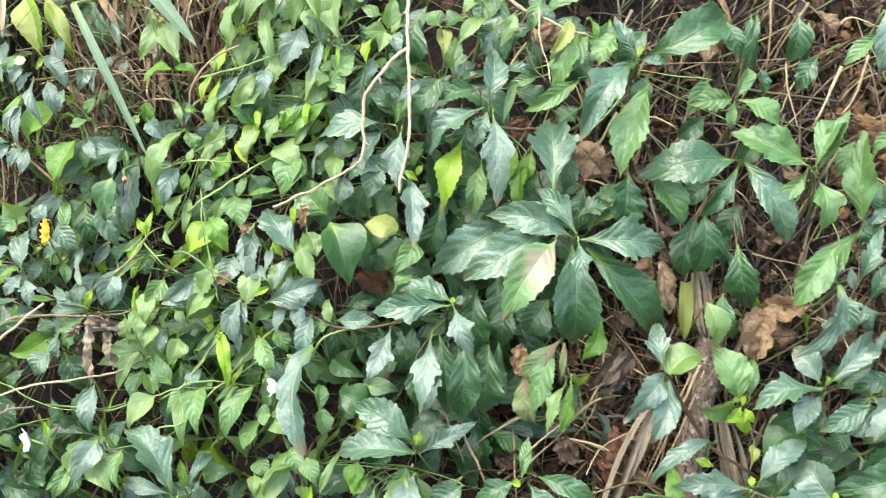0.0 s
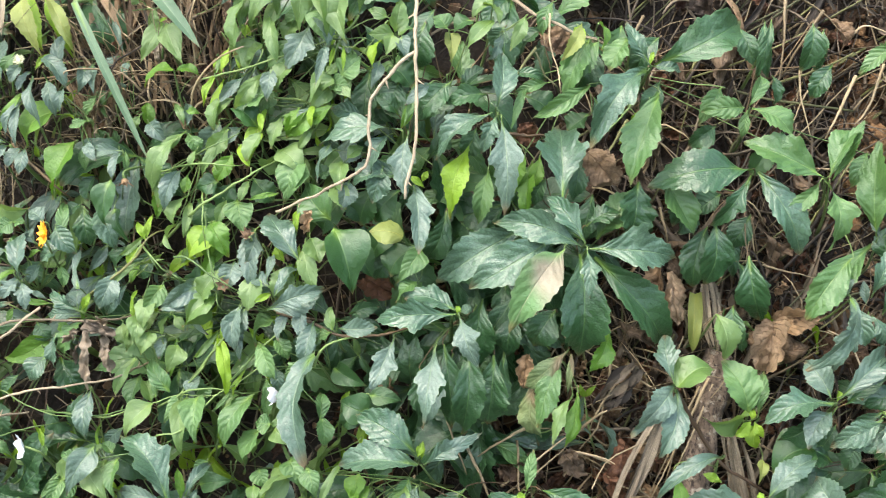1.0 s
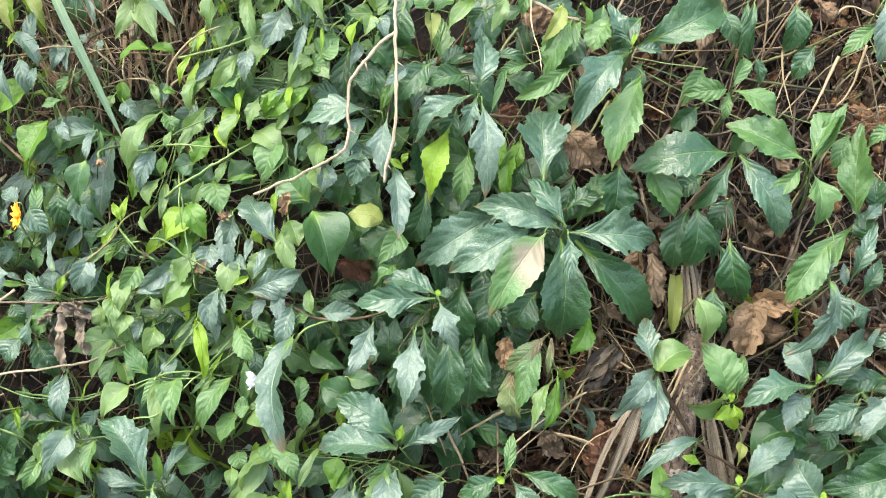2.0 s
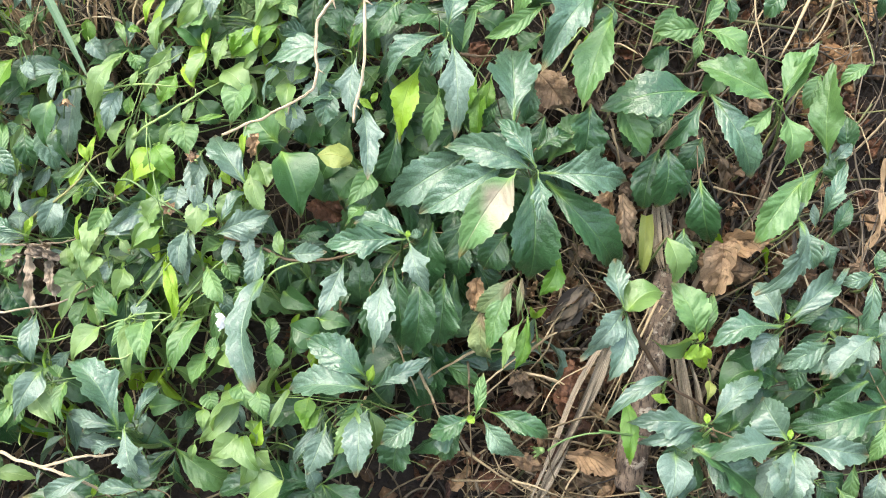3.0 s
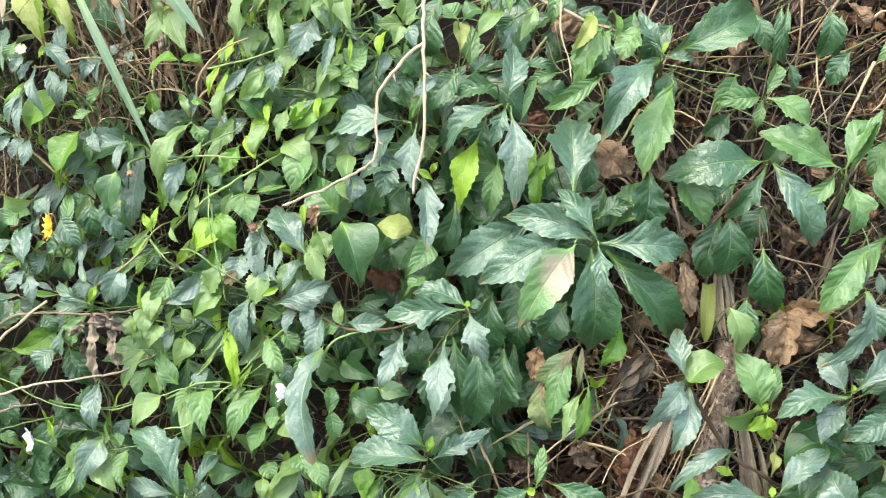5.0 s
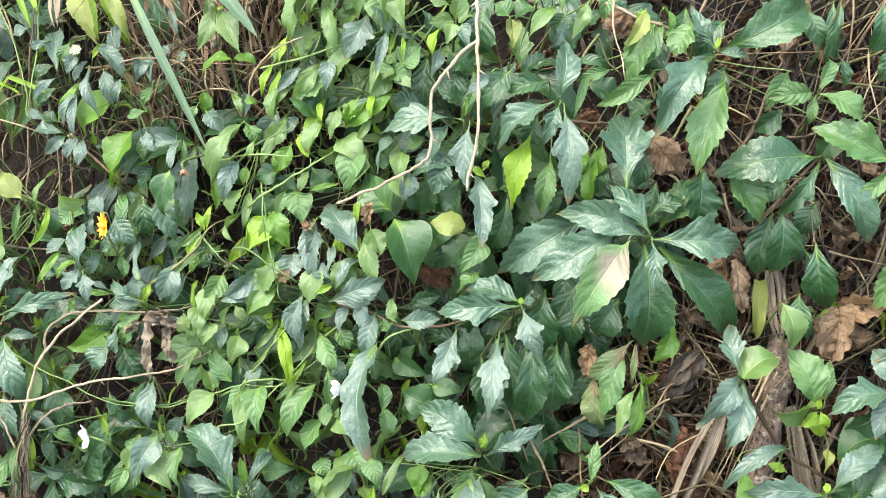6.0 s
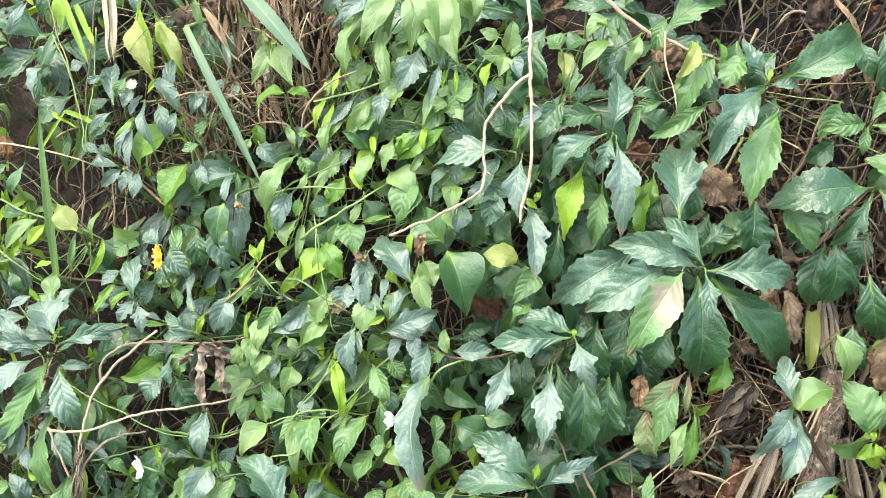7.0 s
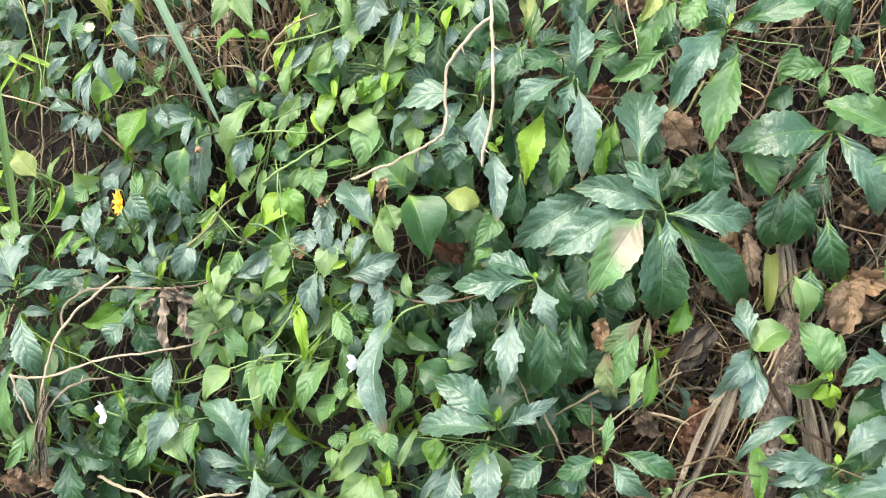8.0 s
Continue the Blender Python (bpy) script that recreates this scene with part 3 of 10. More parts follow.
def daisy_zone(r, u):
    if hollow(r, u):
        return 0.04
    if -0.118 < r < -0.055 and -0.09 < u < -0.01:
        return 0.12
    if 0.0 < r < 0.14 and u < -0.13:
        return 0.0
    if r > 0.08:
        if r > 0.16 and u < -0.15:
            return 0.75
        return 0.05
    return 0.75 if r > -0.12 else 0.45


def stalks(seed, count):
    rs = random.Random(seed)
    out = []
    while len(out) < count:
        r, u = rs.uniform(-0.64, 0.05), rs.uniform(-0.38, 0.32)
        if rs.random() > herb_zone(r, u):
            continue
        a, ln, n = rs.gauss(.8, .8), rs.uniform(.04, .11), rs.uniform(-.06, -.012)
        pts = [bank(r, u, lift(r, u) - .01)]
        for q in (.35, .7, 1.0):
            pts.append(bank(r + ln * q * math.cos(a) + rs.uniform(-.006, .006), u + ln * q * math.sin(a), n * q + (1 - q) * lift(r, u) + rs.uniform(-.004, .004)))
        out.append(tube_grid(pts, rs.choice((.0005, .0007, .0010)), sides=5, end=.6, steps=3, crook=.0015))
    return out


def dry_stalks(seed, count):
    rs = random.Random(seed)
    out = []
    for _ in range(count):
        r, u, a, ln = rs.uniform(.03, .34), rs.uniform(-.30, .30), rs.gauss(.75, .5), rs.uniform(.05, .12)
        n = lift(r, u)
        out.append(tube_grid([bank(r + ln * q * math.cos(a), u + ln * q * math.sin(a) + .01 * q * q, n + .012 + .030 * q * rs.uniform(.4, 1.2)) for q in (-.3, .2, .6, 1.0)], rs.choice((.0007, .001, .0014)), sides=5, end=.6, steps=3, crook=.002))
    return out


joined("bare_stalks", "olive-green bare stalks in the dry mat", "undergrowth", dry_stalks(6, 90), OLIVE)
joined("herb_stalks", "thin green stalks tangled under the herbs", "undergrowth", stalks(8, 480), STEM)


def crumbs(seed, count, where=None):
    """Small broken lumps of soil and rotted bits."""
    rs = random.Random(seed)
    out = []
    while len(out) < count:
        r, u = rs.uniform(-0.60, 0.48), rs.uniform(-0.38, 0.32)
        if where:
            c = rs.choice(where)
            r, u = rs.gauss(c[0], .016), rs.gauss(c[1], .018)
        elif rs.random() > dry_zone(r, u):
            continue
        o = bank(r, u, lift(r, u) + rs.uniform(0, .014 if where else .003))
        s = rs.choice((.0015, .002, .003, .0045, .007))
        verts, faces = [], []
        for i in range(1, 4):
            for j in range(6):
                a, w = math.pi * i / 4, 2 * math.pi * (j + .5 * i) / 6
                d = s * rs.uniform(.65, 1.25)
                verts.append(o + R_AX * (d * math.sin(a) * math.cos(w)) + U_AX * (d * math.sin(a) * math.sin(w)) + N_AX * (d * .7 * math.cos(a)))
        for i in range(2):
            for j in range(6):
                q = (j + 1) % 6
                faces.append((i * 6 + j, i * 6 + q, i * 6 + 6 + q, i * 6 + 6 + j))
        faces += [tuple(range(5, -1, -1)), tuple(range(12, 18))]
        out.append((verts, faces, [(0, 0)] * len(verts)))
    return out


joined("soil_crumbs", "broken brown crumbs of soil on the bank", "soil", crumbs(12, 1900), CRUMB)
joined("clay_crumbs", "crumbled orange-brown clay on the bare bank", "soil", crumbs(14, 420, [(.285, .075), (.29, .03), (.255, -.10), (.285, .11)]), CLAY)

# ---- shoots and herbs, each leaf a part ----
p = plant("creeping_daisy", "large glossy rosette of toothed leaves, one bleached cream", "creeping plant", (0.0607, -0.0377, 0.0165), "toothed-leaf shoots on the bank", thick=.0026)
leaf(p, "S", GREYGREEN, (0.0567, -0.0361, 0.0305), (-0.0032, -0.0166, 0.0320), 0.0228, steady=1, roll=6, wave=2.4, bow=.12)
leaf(p, "S", GREYGREEN, (0.0170, -0.0230, 0.0073), (-0.0457, -0.0625, 0.0147), 0.0309, steady=1, wave=2.6, bow=.16, roll=-6)
leaf(p, "S", GREYGREEN, (0.0379, -0.0301, 0.0256), (-0.0202, -0.0645, 0.0360), 0.0302, steady=1, wave=2.6, bow=.16)
leaf(p, "T", GREYGREEN, (0.0583, -0.0332, 0.0423), (0.0325, 0.0007, 0.0299), 0.0203, steady=1, wave=2.4, bow=.10)
leaf(p, "T", GREYGREEN, (0.0616, -0.0369, 0.0310), (0.1256, -0.0408, 0.0169), 0.0348, steady=1, wave=2.4, bow=.10, roll=-6)
leaf(p, "S", DARK_AND_SHADED, (0.0555, -0.0410, 0.0272), (0.0553, -0.1153, 0.0160), 0.0357, steady=1, wave=2.8, bow=.16, fold=.6)
leaf(p, "S", DARK_AND_SHADED, (0.0669, -0.0434, 0.0129), (0.1253, -0.1103, -0.0147), 0.0325, steady=1, wave=2.6, bow=.14)
leaf(p, "T", GREYGREEN, (0.0596, -0.0378, 0.0409), (0.0611, -0.0695, 0.0540), 0.0145, steady=1, wave=2.4, bow=.14)
leaf(p, "S", BLEACHED, (0.0441, -0.0368, 0.0453), (0.0065, -0.0887, 0.0721), 0.0261, steady=1, wave=2.6, bow=.24, roll=8)
leaf(p, "T", DARK_AND_SHADED, (0.0612, -0.0216, 0.0060), (0.0856, -0.0090, 0.0031), 0.0169, bow=0.12)
leaf(p, "S", DARK_AND_SHADED, (0.0584, -0.0309, 0.0112), (0.0136, -0.0109, 0.0138), 0.0142, bow=0.18)
leaf(p, "S", MID, (0.0701, -0.0310, -0.0085), (0.1049, 0.0009, -0.0185), 0.0259, bow=0.15)
p = plant("creeping_daisy", "shaded leaves below the large rosette", "creeping plant", (0.0439, -0.0912, 0.0178), "toothed-leaf shoots on the bank", thick=.0026)
leaf(p, "S", DARK_AND_SHADED, (0.0367, -0.1119, -0.0095), (0.0169, -0.0788, -0.0059), 0.0179, bow=0.10)
leaf(p, "S", DARK_AND_SHADED, (0.0269, -0.1097, -0.0106), (0.0404, -0.0818, -0.0052), 0.0170, bow=0.19)
p = plant("creeping_daisy", "pale four-leaved shoot on a dark arching stem", "creeping plant", (0.1264, -0.1366, 0.0008), "toothed-leaf shoots on the bank", stem=None)
leaf(p, "T", PALE_SHEEN, (0.1222, -0.1313, 0.0251), (0.1172, -0.0975, 0.0061), 0.0176, bow=0.12)
leaf(p, "O", OVATE, (0.1246, -0.1339, 0.0216), (0.1512, -0.1188, 0.0114), 0.0227, fold=.45, bow=0.19)
leaf(p, "S", PALE_SHEEN, (0.1227, -0.1346, 0.0151), (0.0927, -0.1646, 0.0382), 0.0191, bow=.22)
leaf(p, "S", PALE_SHEEN, (0.1239, -0.1376, 0.0114), (0.1106, -0.1808, 0.0380), 0.0175, bow=.12)
p = plant("wilted_shoot", "wilted drooping leaves turning yellow and brown", "wilted plant", (0.0488, -0.1087, 0.0175), "")
leaf(p, "S", WILTED, (0.0464, -0.1101, 0.0194), (0.0166, -0.1365, 0.0164), 0.0183, curl=.3, bow=0.12)
leaf(p, "S", MID, (0.0441, -0.1149, 0.0193), (0.0279, -0.1630, 0.0238), 0.0199, curl=.4, bow=0.09)
leaf(p, "L", WILTED, (0.0502, -0.1109, 0.0245), (0.0474, -0.1401, 0.0210), 0.0054, curl=.5, bow=0.14)
leaf(p, "S", OVATE, (0.0505, -0.1411, 0.0242), (0.0380, -0.1725, 0.0346), 0.0107, curl=.5, bow=0.20)
leaf(p, "S", VIVID, (0.0547, -0.1394, 0.0158), (0.0477, -0.1770, 0.0242), 0.0125, curl=.5, bow=0.10)
leaf(p, "S", WILTED, (0.0245, -0.1331, 0.0124), (0.0273, -0.1756, 0.0065), 0.0177, curl=.3, bow=0.12)
p = plant("ovate_herb", "light green sprig beside the vertical twig", "herb", (-0.0055, 0.1255, 0.0201), "ovate-leaf herbs on the bank")
leaf(p, "O", OVATE, (-0.0047, 0.1221, 0.0231), (-0.0260, 0.0969, 0.0310), 0.0122, bow=0.15)
leaf(p, "O", OVATE, (-0.0055, 0.1364, 0.0244), (-0.0208, 0.1246, 0.0278), 0.0123, bow=0.09)
leaf(p, "O", YELLOWED, (-0.0364, 0.1162, 0.0096), (-0.0343, 0.0942, 0.0192), 0.0108, bow=0.15)
leaf(p, "S", OVATE, (0.0181, 0.1275, 0.0180), (0.0066, 0.1009, 0.0265), 0.0099, bow=0.10)
leaf(p, "S", PALE_SHEEN, (0.0008, 0.1139, 0.0206), (-0.0091, 0.0932, 0.0278), 0.0082, bow=0.16)
leaf(p, "O", OVATE, (-0.0132, 0.1345, 0.0244), (0.0005, 0.1181, 0.0326), 0.0106, bow=0.17)
leaf(p, "S", MID, (0.0375, 0.1391, 0.0028), (0.0278, 0.1155, 0.0054), 0.0109, bow=0.11)
p = plant("creeping_daisy", "dark toothed shoot hanging below a dry twig", "creeping plant", (-0.0025, 0.0587, 0.0201), "toothed-leaf shoots on the bank")
leaf(p, "S", GREYGREEN, (-0.0023, 0.0597, 0.0388), (0.0004, 0.1006, 0.0223), 0.0178, bow=0.13)
leaf(p, "S", DARK_AND_SHADED, (-0.0093, 0.0721, 0.0128), (-0.0396, 0.0658, 0.0143), 0.0165, bow=0.18)
leaf(p, "T", GREYGREEN, (-0.0053, 0.0584, 0.0195), (-0.0463, 0.0256, 0.0256), 0.0237, bow=0.13)
leaf(p, "T", GREYGREEN, (-0.0024, 0.0555, 0.0301), (-0.0137, 0.0293, 0.0366), 0.0161, bow=0.20)
leaf(p, "T", PALE_SHEEN, (0.0007, 0.0535, 0.0316), (0.0054, -0.0101, 0.0507), 0.0255, bow=0.09)
leaf(p, "S", LIME, (-0.0224, 0.0346, 0.0088), (-0.0352, -0.0129, 0.0273), 0.0189, bow=0.12)
leaf(p, "S", MID, (-0.0085, 0.0179, 0.0075), (-0.0154, -0.0193, 0.0114), 0.0157, bow=0.20)
leaf(p, "S", VIVID, (0.0234, 0.0252, -0.0058), (0.0187, -0.0156, -0.0000), 0.0143, bow=0.09)
leaf(p, "S", VIVID, (0.0145, 0.0333, -0.0083), (0.0074, 0.0011, -0.0038), 0.0126, bow=0.16)
leaf(p, "S", DARK_AND_SHADED, (-0.0175, 0.0491, -0.0002), (-0.0277, 0.0284, -0.0045), 0.0185, bow=0.14)
p = plant("creeping_daisy", "upright three-lobed bluish-green leaf shoot", "creeping plant", (0.0439, -0.0044, 0.0178), "toothed-leaf shoots on the bank")
leaf(p, "T", GREYGREEN, (0.0434, -0.0030, 0.0288), (0.0414, 0.0554, -0.0005), 0.0354, up=.35, bow=0.09)
leaf(p, "S", DARK_AND_SHADED, (0.0571, 0.0300, -0.0016), (0.0525, -0.0035, 0.0009), 0.0159, bow=0.13)
leaf(p, "S", DARK_AND_SHADED, (0.0327, 0.0132, -0.0064), (0.0228, -0.0069, -0.0064), 0.0143, bow=0.11)
leaf(p, "S", DARK_AND_SHADED, (0.0665, 0.0013, -0.0023), (0.0592, -0.0311, -0.0083), 0.0186, bow=0.13)
p = plant("creeping_daisy", "tall dark rosette before dry grass", "creeping plant", (0.1065, 0.0924, 0.0056), "toothed-leaf shoots on the bank", thick=.0026)
leaf(p, "S", DARK_AND_SHADED, (0.1091, 0.0928, 0.0096), (0.1734, 0.1280, -0.0038), 0.0323, bow=0.18)
leaf(p, "S", GREYGREEN, (0.1071, 0.0908, 0.0142), (0.1280, 0.0891, 0.0103), 0.0113, bow=0.11)
leaf(p, "S", GREYGREEN, (0.1043, 0.0942, 0.0111), (0.0877, 0.1229, 0.0110), 0.0134, bow=0.11)
leaf(p, "S", MID, (0.0908, 0.1116, 0.0083), (0.0762, 0.0886, 0.0148), 0.0175, bow=0.09)
leaf(p, "T", GREYGREEN, (0.1016, 0.0870, 0.0227), (0.0607, 0.0351, 0.0470), 0.0275, bow=0.20)
leaf(p, "S", MID, (0.0623, 0.0777, 0.0164), (0.0242, 0.0532, 0.0285), 0.0131, bow=0.16)
leaf(p, "S", MID, (0.0699, 0.1108, 0.0029), (0.0452, 0.0786, 0.0163), 0.0216, bow=0.14)
leaf(p, "O", LIME, (0.0556, 0.1216, 0.0050), (0.0442, 0.0969, 0.0106), 0.0109, bow=0.18)
leaf(p, "S", MID, (0.1111, 0.0715, 0.0144), (0.0875, 0.0088, 0.0432), 0.0244, bow=0.12)
leaf(p, "S", LIME, (0.1049, 0.0653, 0.0023), (0.0834, 0.0377, 0.0182), 0.0091, bow=0.16)
leaf(p, "S", DARK_AND_SHADED, (0.0979, 0.0101, -0.0002), (0.0945, -0.0298, -0.0006), 0.0303, bow=0.16)
leaf(p, "S", LIME, (0.1042, 0.0912, 0.0188), (0.1066, 0.1013, 0.0168), 0.0041, bow=0.19)
p = plant("creeping_daisy", "four-leaved shoot on dark soil and straw", "creeping plant", (0.1815, 0.0181, -0.0071), "toothed-leaf shoots on the bank", stem=None)
leaf(p, "S", DARK_AND_SHADED, (0.1776, 0.0188, 0.0044), (0.1037, 0.0082, 0.0155), 0.0293, bow=0.20)
leaf(p, "S", MID, (0.1165, 0.0141, 0.0019), (0.1387, -0.0267, 0.0093), 0.0218, bow=0.09)
leaf(p, "T", DARK_AND_SHADED, (0.1771, 0.0153, 0.0053), (0.1512, -0.0215, 0.0016), 0.0178, bow=0.20)
leaf(p, "S", GREYGREEN, (0.1830, 0.0173, 0.0007), (0.2158, -0.0405, 0.0034), 0.0282, bow=0.10)
leaf(p, "S", DARK_AND_SHADED, (0.1606, 0.0019, -0.0216), (0.1419, -0.0118, -0.0186), 0.0182, bow=0.17)
leaf(p, "S", DARK_AND_SHADED, (0.1542, -0.0186, -0.0049), (0.1496, -0.0641, -0.0117), 0.0283, bow=0.08)
leaf(p, "S", DARK_AND_SHADED, (0.1786, -0.0418, -0.0074), (0.1905, -0.0900, -0.0206), 0.0261, bow=0.19)
leaf(p, "S", DARK_AND_SHADED, (0.1354, -0.0051, -0.0273), (0.1313, -0.0276, -0.0244), 0.0174, bow=0.17)
p = plant("creeping_daisy", "small upright shoot with matte light leaves", "creeping plant", (0.1786, 0.0640, -0.0068), "toothed-leaf shoots on the bank")
leaf(p, "S", MID, (0.1742, 0.0637, -0.0022), (0.1433, 0.0604, 0.0038), 0.0170, bow=0.19)
leaf(p, "S", MID, (0.1773, 0.0647, -0.0060), (0.1900, 0.0899, -0.0151), 0.0113, bow=0.12)
leaf(p, "S", MID, (0.1790, 0.0622, -0.0028), (0.2089, 0.0432, 0.0004), 0.0214, bow=0.14)
leaf(p, "S", MID, (0.1764, 0.0623, -0.0053), (0.1728, 0.0418, -0.0028), 0.0086, bow=0.08)
leaf(p, "S", DARK_AND_SHADED, (0.1946, 0.1282, -0.0124), (0.1849, 0.0861, -0.0131), 0.0096, bow=0.18)
leaf(p, "S", DARK_AND_SHADED, (0.2275, 0.1283, -0.0273), (0.2210, 0.0938, -0.0339), 0.0197, bow=0.12)
p = plant("creeping_daisy", "bright matte shoot with long spreading leaves", "creeping plant", (0.2343, 0.0130, -0.0116), "toothed-leaf shoots on the bank")
leaf(p, "S", MID, (0.2281, 0.0145, 0.0034), (0.1730, 0.0400, 0.0023), 0.0273, bow=0.08)
leaf(p, "S", MID, (0.2313, 0.0138, 0.0059), (0.2573, 0.0537, -0.0109), 0.0148, bow=0.09)
leaf(p, "T", MID, (0.2301, 0.0110, 0.0018), (0.2346, -0.0380, 0.0110), 0.0258, bow=0.17)
leaf(p, "S", MID, (0.2280, 0.0118, -0.0019), (0.1989, -0.0149, 0.0038), 0.0129, bow=0.14)
leaf(p, "S", MID, (0.2501, -0.0435, -0.0017), (0.2177, -0.0864, 0.0040), 0.0260, bow=0.09)
p = plant("creeping_daisy", "dark shoot with drooping three-lobed leaves", "creeping plant", (-0.0299, -0.0846, 0.0206), "toothed-leaf shoots on the bank")
leaf(p, "T", GREYGREEN, (-0.0309, -0.0832, 0.0326), (-0.0877, -0.0864, 0.0360), 0.0260, up=.45, bow=0.14)
leaf(p, "S", GREYGREEN, (-0.0312, -0.0815, 0.0274), (-0.0661, -0.0703, 0.0236), 0.0147, up=.45, bow=0.17)
leaf(p, "T", PALE_SHEEN, (-0.0738, -0.1001, 0.0271), (-0.0885, -0.1343, 0.0502), 0.0179, bow=0.10)
leaf(p, "T", PALE_SHEEN, (-0.0442, -0.1053, 0.0323), (-0.0515, -0.1555, 0.0653), 0.0193, bow=0.13)
leaf(p, "T", PALE_SHEEN, (-0.0276, -0.0841, 0.0380), (-0.0147, -0.1178, 0.0508), 0.0209, bow=0.18)
leaf(p, "S", GREYGREEN, (-0.0280, -0.0820, 0.0291), (-0.0186, -0.0795, 0.0295), 0.0073, bow=0.14)
leaf(p, "S", LIME, (-0.0293, -0.0829, 0.0349), (-0.0282, -0.0768, 0.0335), 0.0040, bow=0.19)
p = plant("creeping_daisy", "dense dark hanging leaves over litter", "creeping plant", (-0.0165, -0.0774, 0.0203), "toothed-leaf shoots on the bank")
leaf(p, "S", DARK_AND_SHADED, (-0.0120, -0.0732, 0.0142), (-0.0170, -0.1250, 0.0012), 0.0276, bow=0.12)
leaf(p, "S", DARK_AND_SHADED, (-0.0224, -0.1060, 0.0089), (-0.0272, -0.1714, 0.0053), 0.0253, bow=0.17)
leaf(p, "S", DARK_AND_SHADED, (-0.0040, -0.1141, 0.0078), (-0.0096, -0.1669, -0.0036), 0.0271, bow=0.11)
leaf(p, "S", DARK_AND_SHADED, (-0.0402, -0.1066, 0.0063), (-0.0348, -0.1665, -0.0003), 0.0212, bow=0.17)
leaf(p, "S", DARK_AND_SHADED, (0.0401, -0.0826, -0.0020), (0.0233, -0.1085, -0.0005), 0.0253, bow=0.16)
leaf(p, "S", DARK_AND_SHADED, (0.0111, -0.0842, -0.0076), (0.0052, -0.1176, -0.0111), 0.0213, bow=0.19)
leaf(p, "S", DARK_AND_SHADED, (-0.0583, -0.1261, -0.0081), (-0.0539, -0.1626, -0.0041), 0.0197, bow=0.12)
p = plant("creeping_daisy", "small yellow-green leaf over dark litter", "creeping plant", (0.0767, -0.0942, 0.0127), "toothed-leaf shoots on the bank")
leaf(p, "S", VIVID, (0.0773, -0.0960, 0.0046), (0.0640, -0.1253, 0.0182), 0.0142, bow=0.15)
p = plant("creeping_daisy", "drooping grey-green leaf above the log", "creeping plant", (0.1550, -0.0846, -0.0035), "toothed-leaf shoots on the bank")
leaf(p, "S", OVATE, (0.1549, -0.0842, -0.0029), (0.1627, -0.1147, 0.0028), 0.0214, bow=0.17)
leaf(p, "S", DARK_AND_SHADED, (0.1700, -0.0792, -0.0174), (0.1720, -0.1093, -0.0166), 0.0175, bow=0.10)
p = plant("creeping_daisy", "light green paired leaves beside a dead log", "creeping plant", (0.1798, -0.1567, -0.0069), "toothed-leaf shoots on the bank")
leaf(p, "S", MID, (0.1793, -0.1577, -0.0081), (0.1625, -0.1189, -0.0092), 0.0279, bow=0.18)
leaf(p, "O", OVATE, (0.1764, -0.1533, -0.0041), (0.1465, -0.1612, 0.0051), 0.0190, bow=0.12)
leaf(p, "S", LIME, (0.1804, -0.1616, -0.0054), (0.1694, -0.1718, -0.0007), 0.0105, bow=0.15)
leaf(p, "S", LIME, (0.1844, -0.1625, -0.0098), (0.1897, -0.1737, -0.0069), 0.0079, bow=0.19)
leaf(p, "S", MID, (0.1886, -0.1577, -0.0170), (0.1945, -0.1276, -0.0270), 0.0116, bow=0.12)
leaf(p, "S", LIME, (0.1816, -0.1608, -0.0075), (0.1831, -0.1527, -0.0078), 0.0053, bow=0.08)
leaf(p, "O", YELLOWED, (0.1934, -0.1923, -0.0238), (0.1895, -0.2089, -0.0148), 0.0081, bow=0.18)
p = plant("creeping_daisy", "spreading grey-green rosette near clay soil", "creeping plant", (0.2431, -0.1486, -0.0120), "toothed-leaf shoots on the bank", thick=.0026)
leaf(p, "T", GREYGREEN, (0.2381, -0.1477, -0.0004), (0.1872, -0.1561, 0.0076), 0.0209, bow=0.10)
leaf(p, "S", PALE_SHEEN, (0.2360, -0.1434, 0.0014), (0.2206, -0.1187, -0.0119), 0.0193, bow=0.15)
leaf(p, "S", PALE_SHEEN, (0.2410, -0.1425, 0.0059), (0.2825, -0.1109, -0.0186), 0.0178, bow=0.20)
leaf(p, "S", PALE_SHEEN, (0.2399, -0.1536, -0.0099), (0.2194, -0.1779, 0.0050), 0.0141, bow=0.16)
leaf(p, "S", DARK_AND_SHADED, (0.2363, -0.1577, -0.0205), (0.2050, -0.1792, -0.0184), 0.0269, bow=0.18)
leaf(p, "S", LIME, (0.2407, -0.1459, -0.0016), (0.2430, -0.1384, -0.0049), 0.0049, bow=0.13)
p = plant("creeping_daisy", "shoot with one long arched leaf and one curled", "creeping plant", (0.2514, -0.0740, -0.0124), "toothed-leaf shoots on the bank")
leaf(p, "T", PALE_SHEEN, (0.2476, -0.0726, 0.0014), (0.2167, -0.1195, 0.0333), 0.0197, bow=.24)
leaf(p, "T", GREYGREEN, (0.2484, -0.0741, -0.0057), (0.2611, -0.1061, 0.0000), 0.0219, bow=0.11)
leaf(p, "S", PALE_SHEEN, (0.2485, -0.0706, -0.0022), (0.2477, -0.0538, -0.0121), 0.0105, bow=0.20)
p = plant("creeping_daisy", "twisted pale and bright green leaves against the log", "creeping plant", (0.1574, -0.1898, -0.0038), "toothed-leaf shoots on the bank")
leaf(p, "S", PALE_SHEEN, (0.1578, -0.1859, 0.0100), (0.1108, -0.2107, 0.0306), 0.0106, bow=.3)
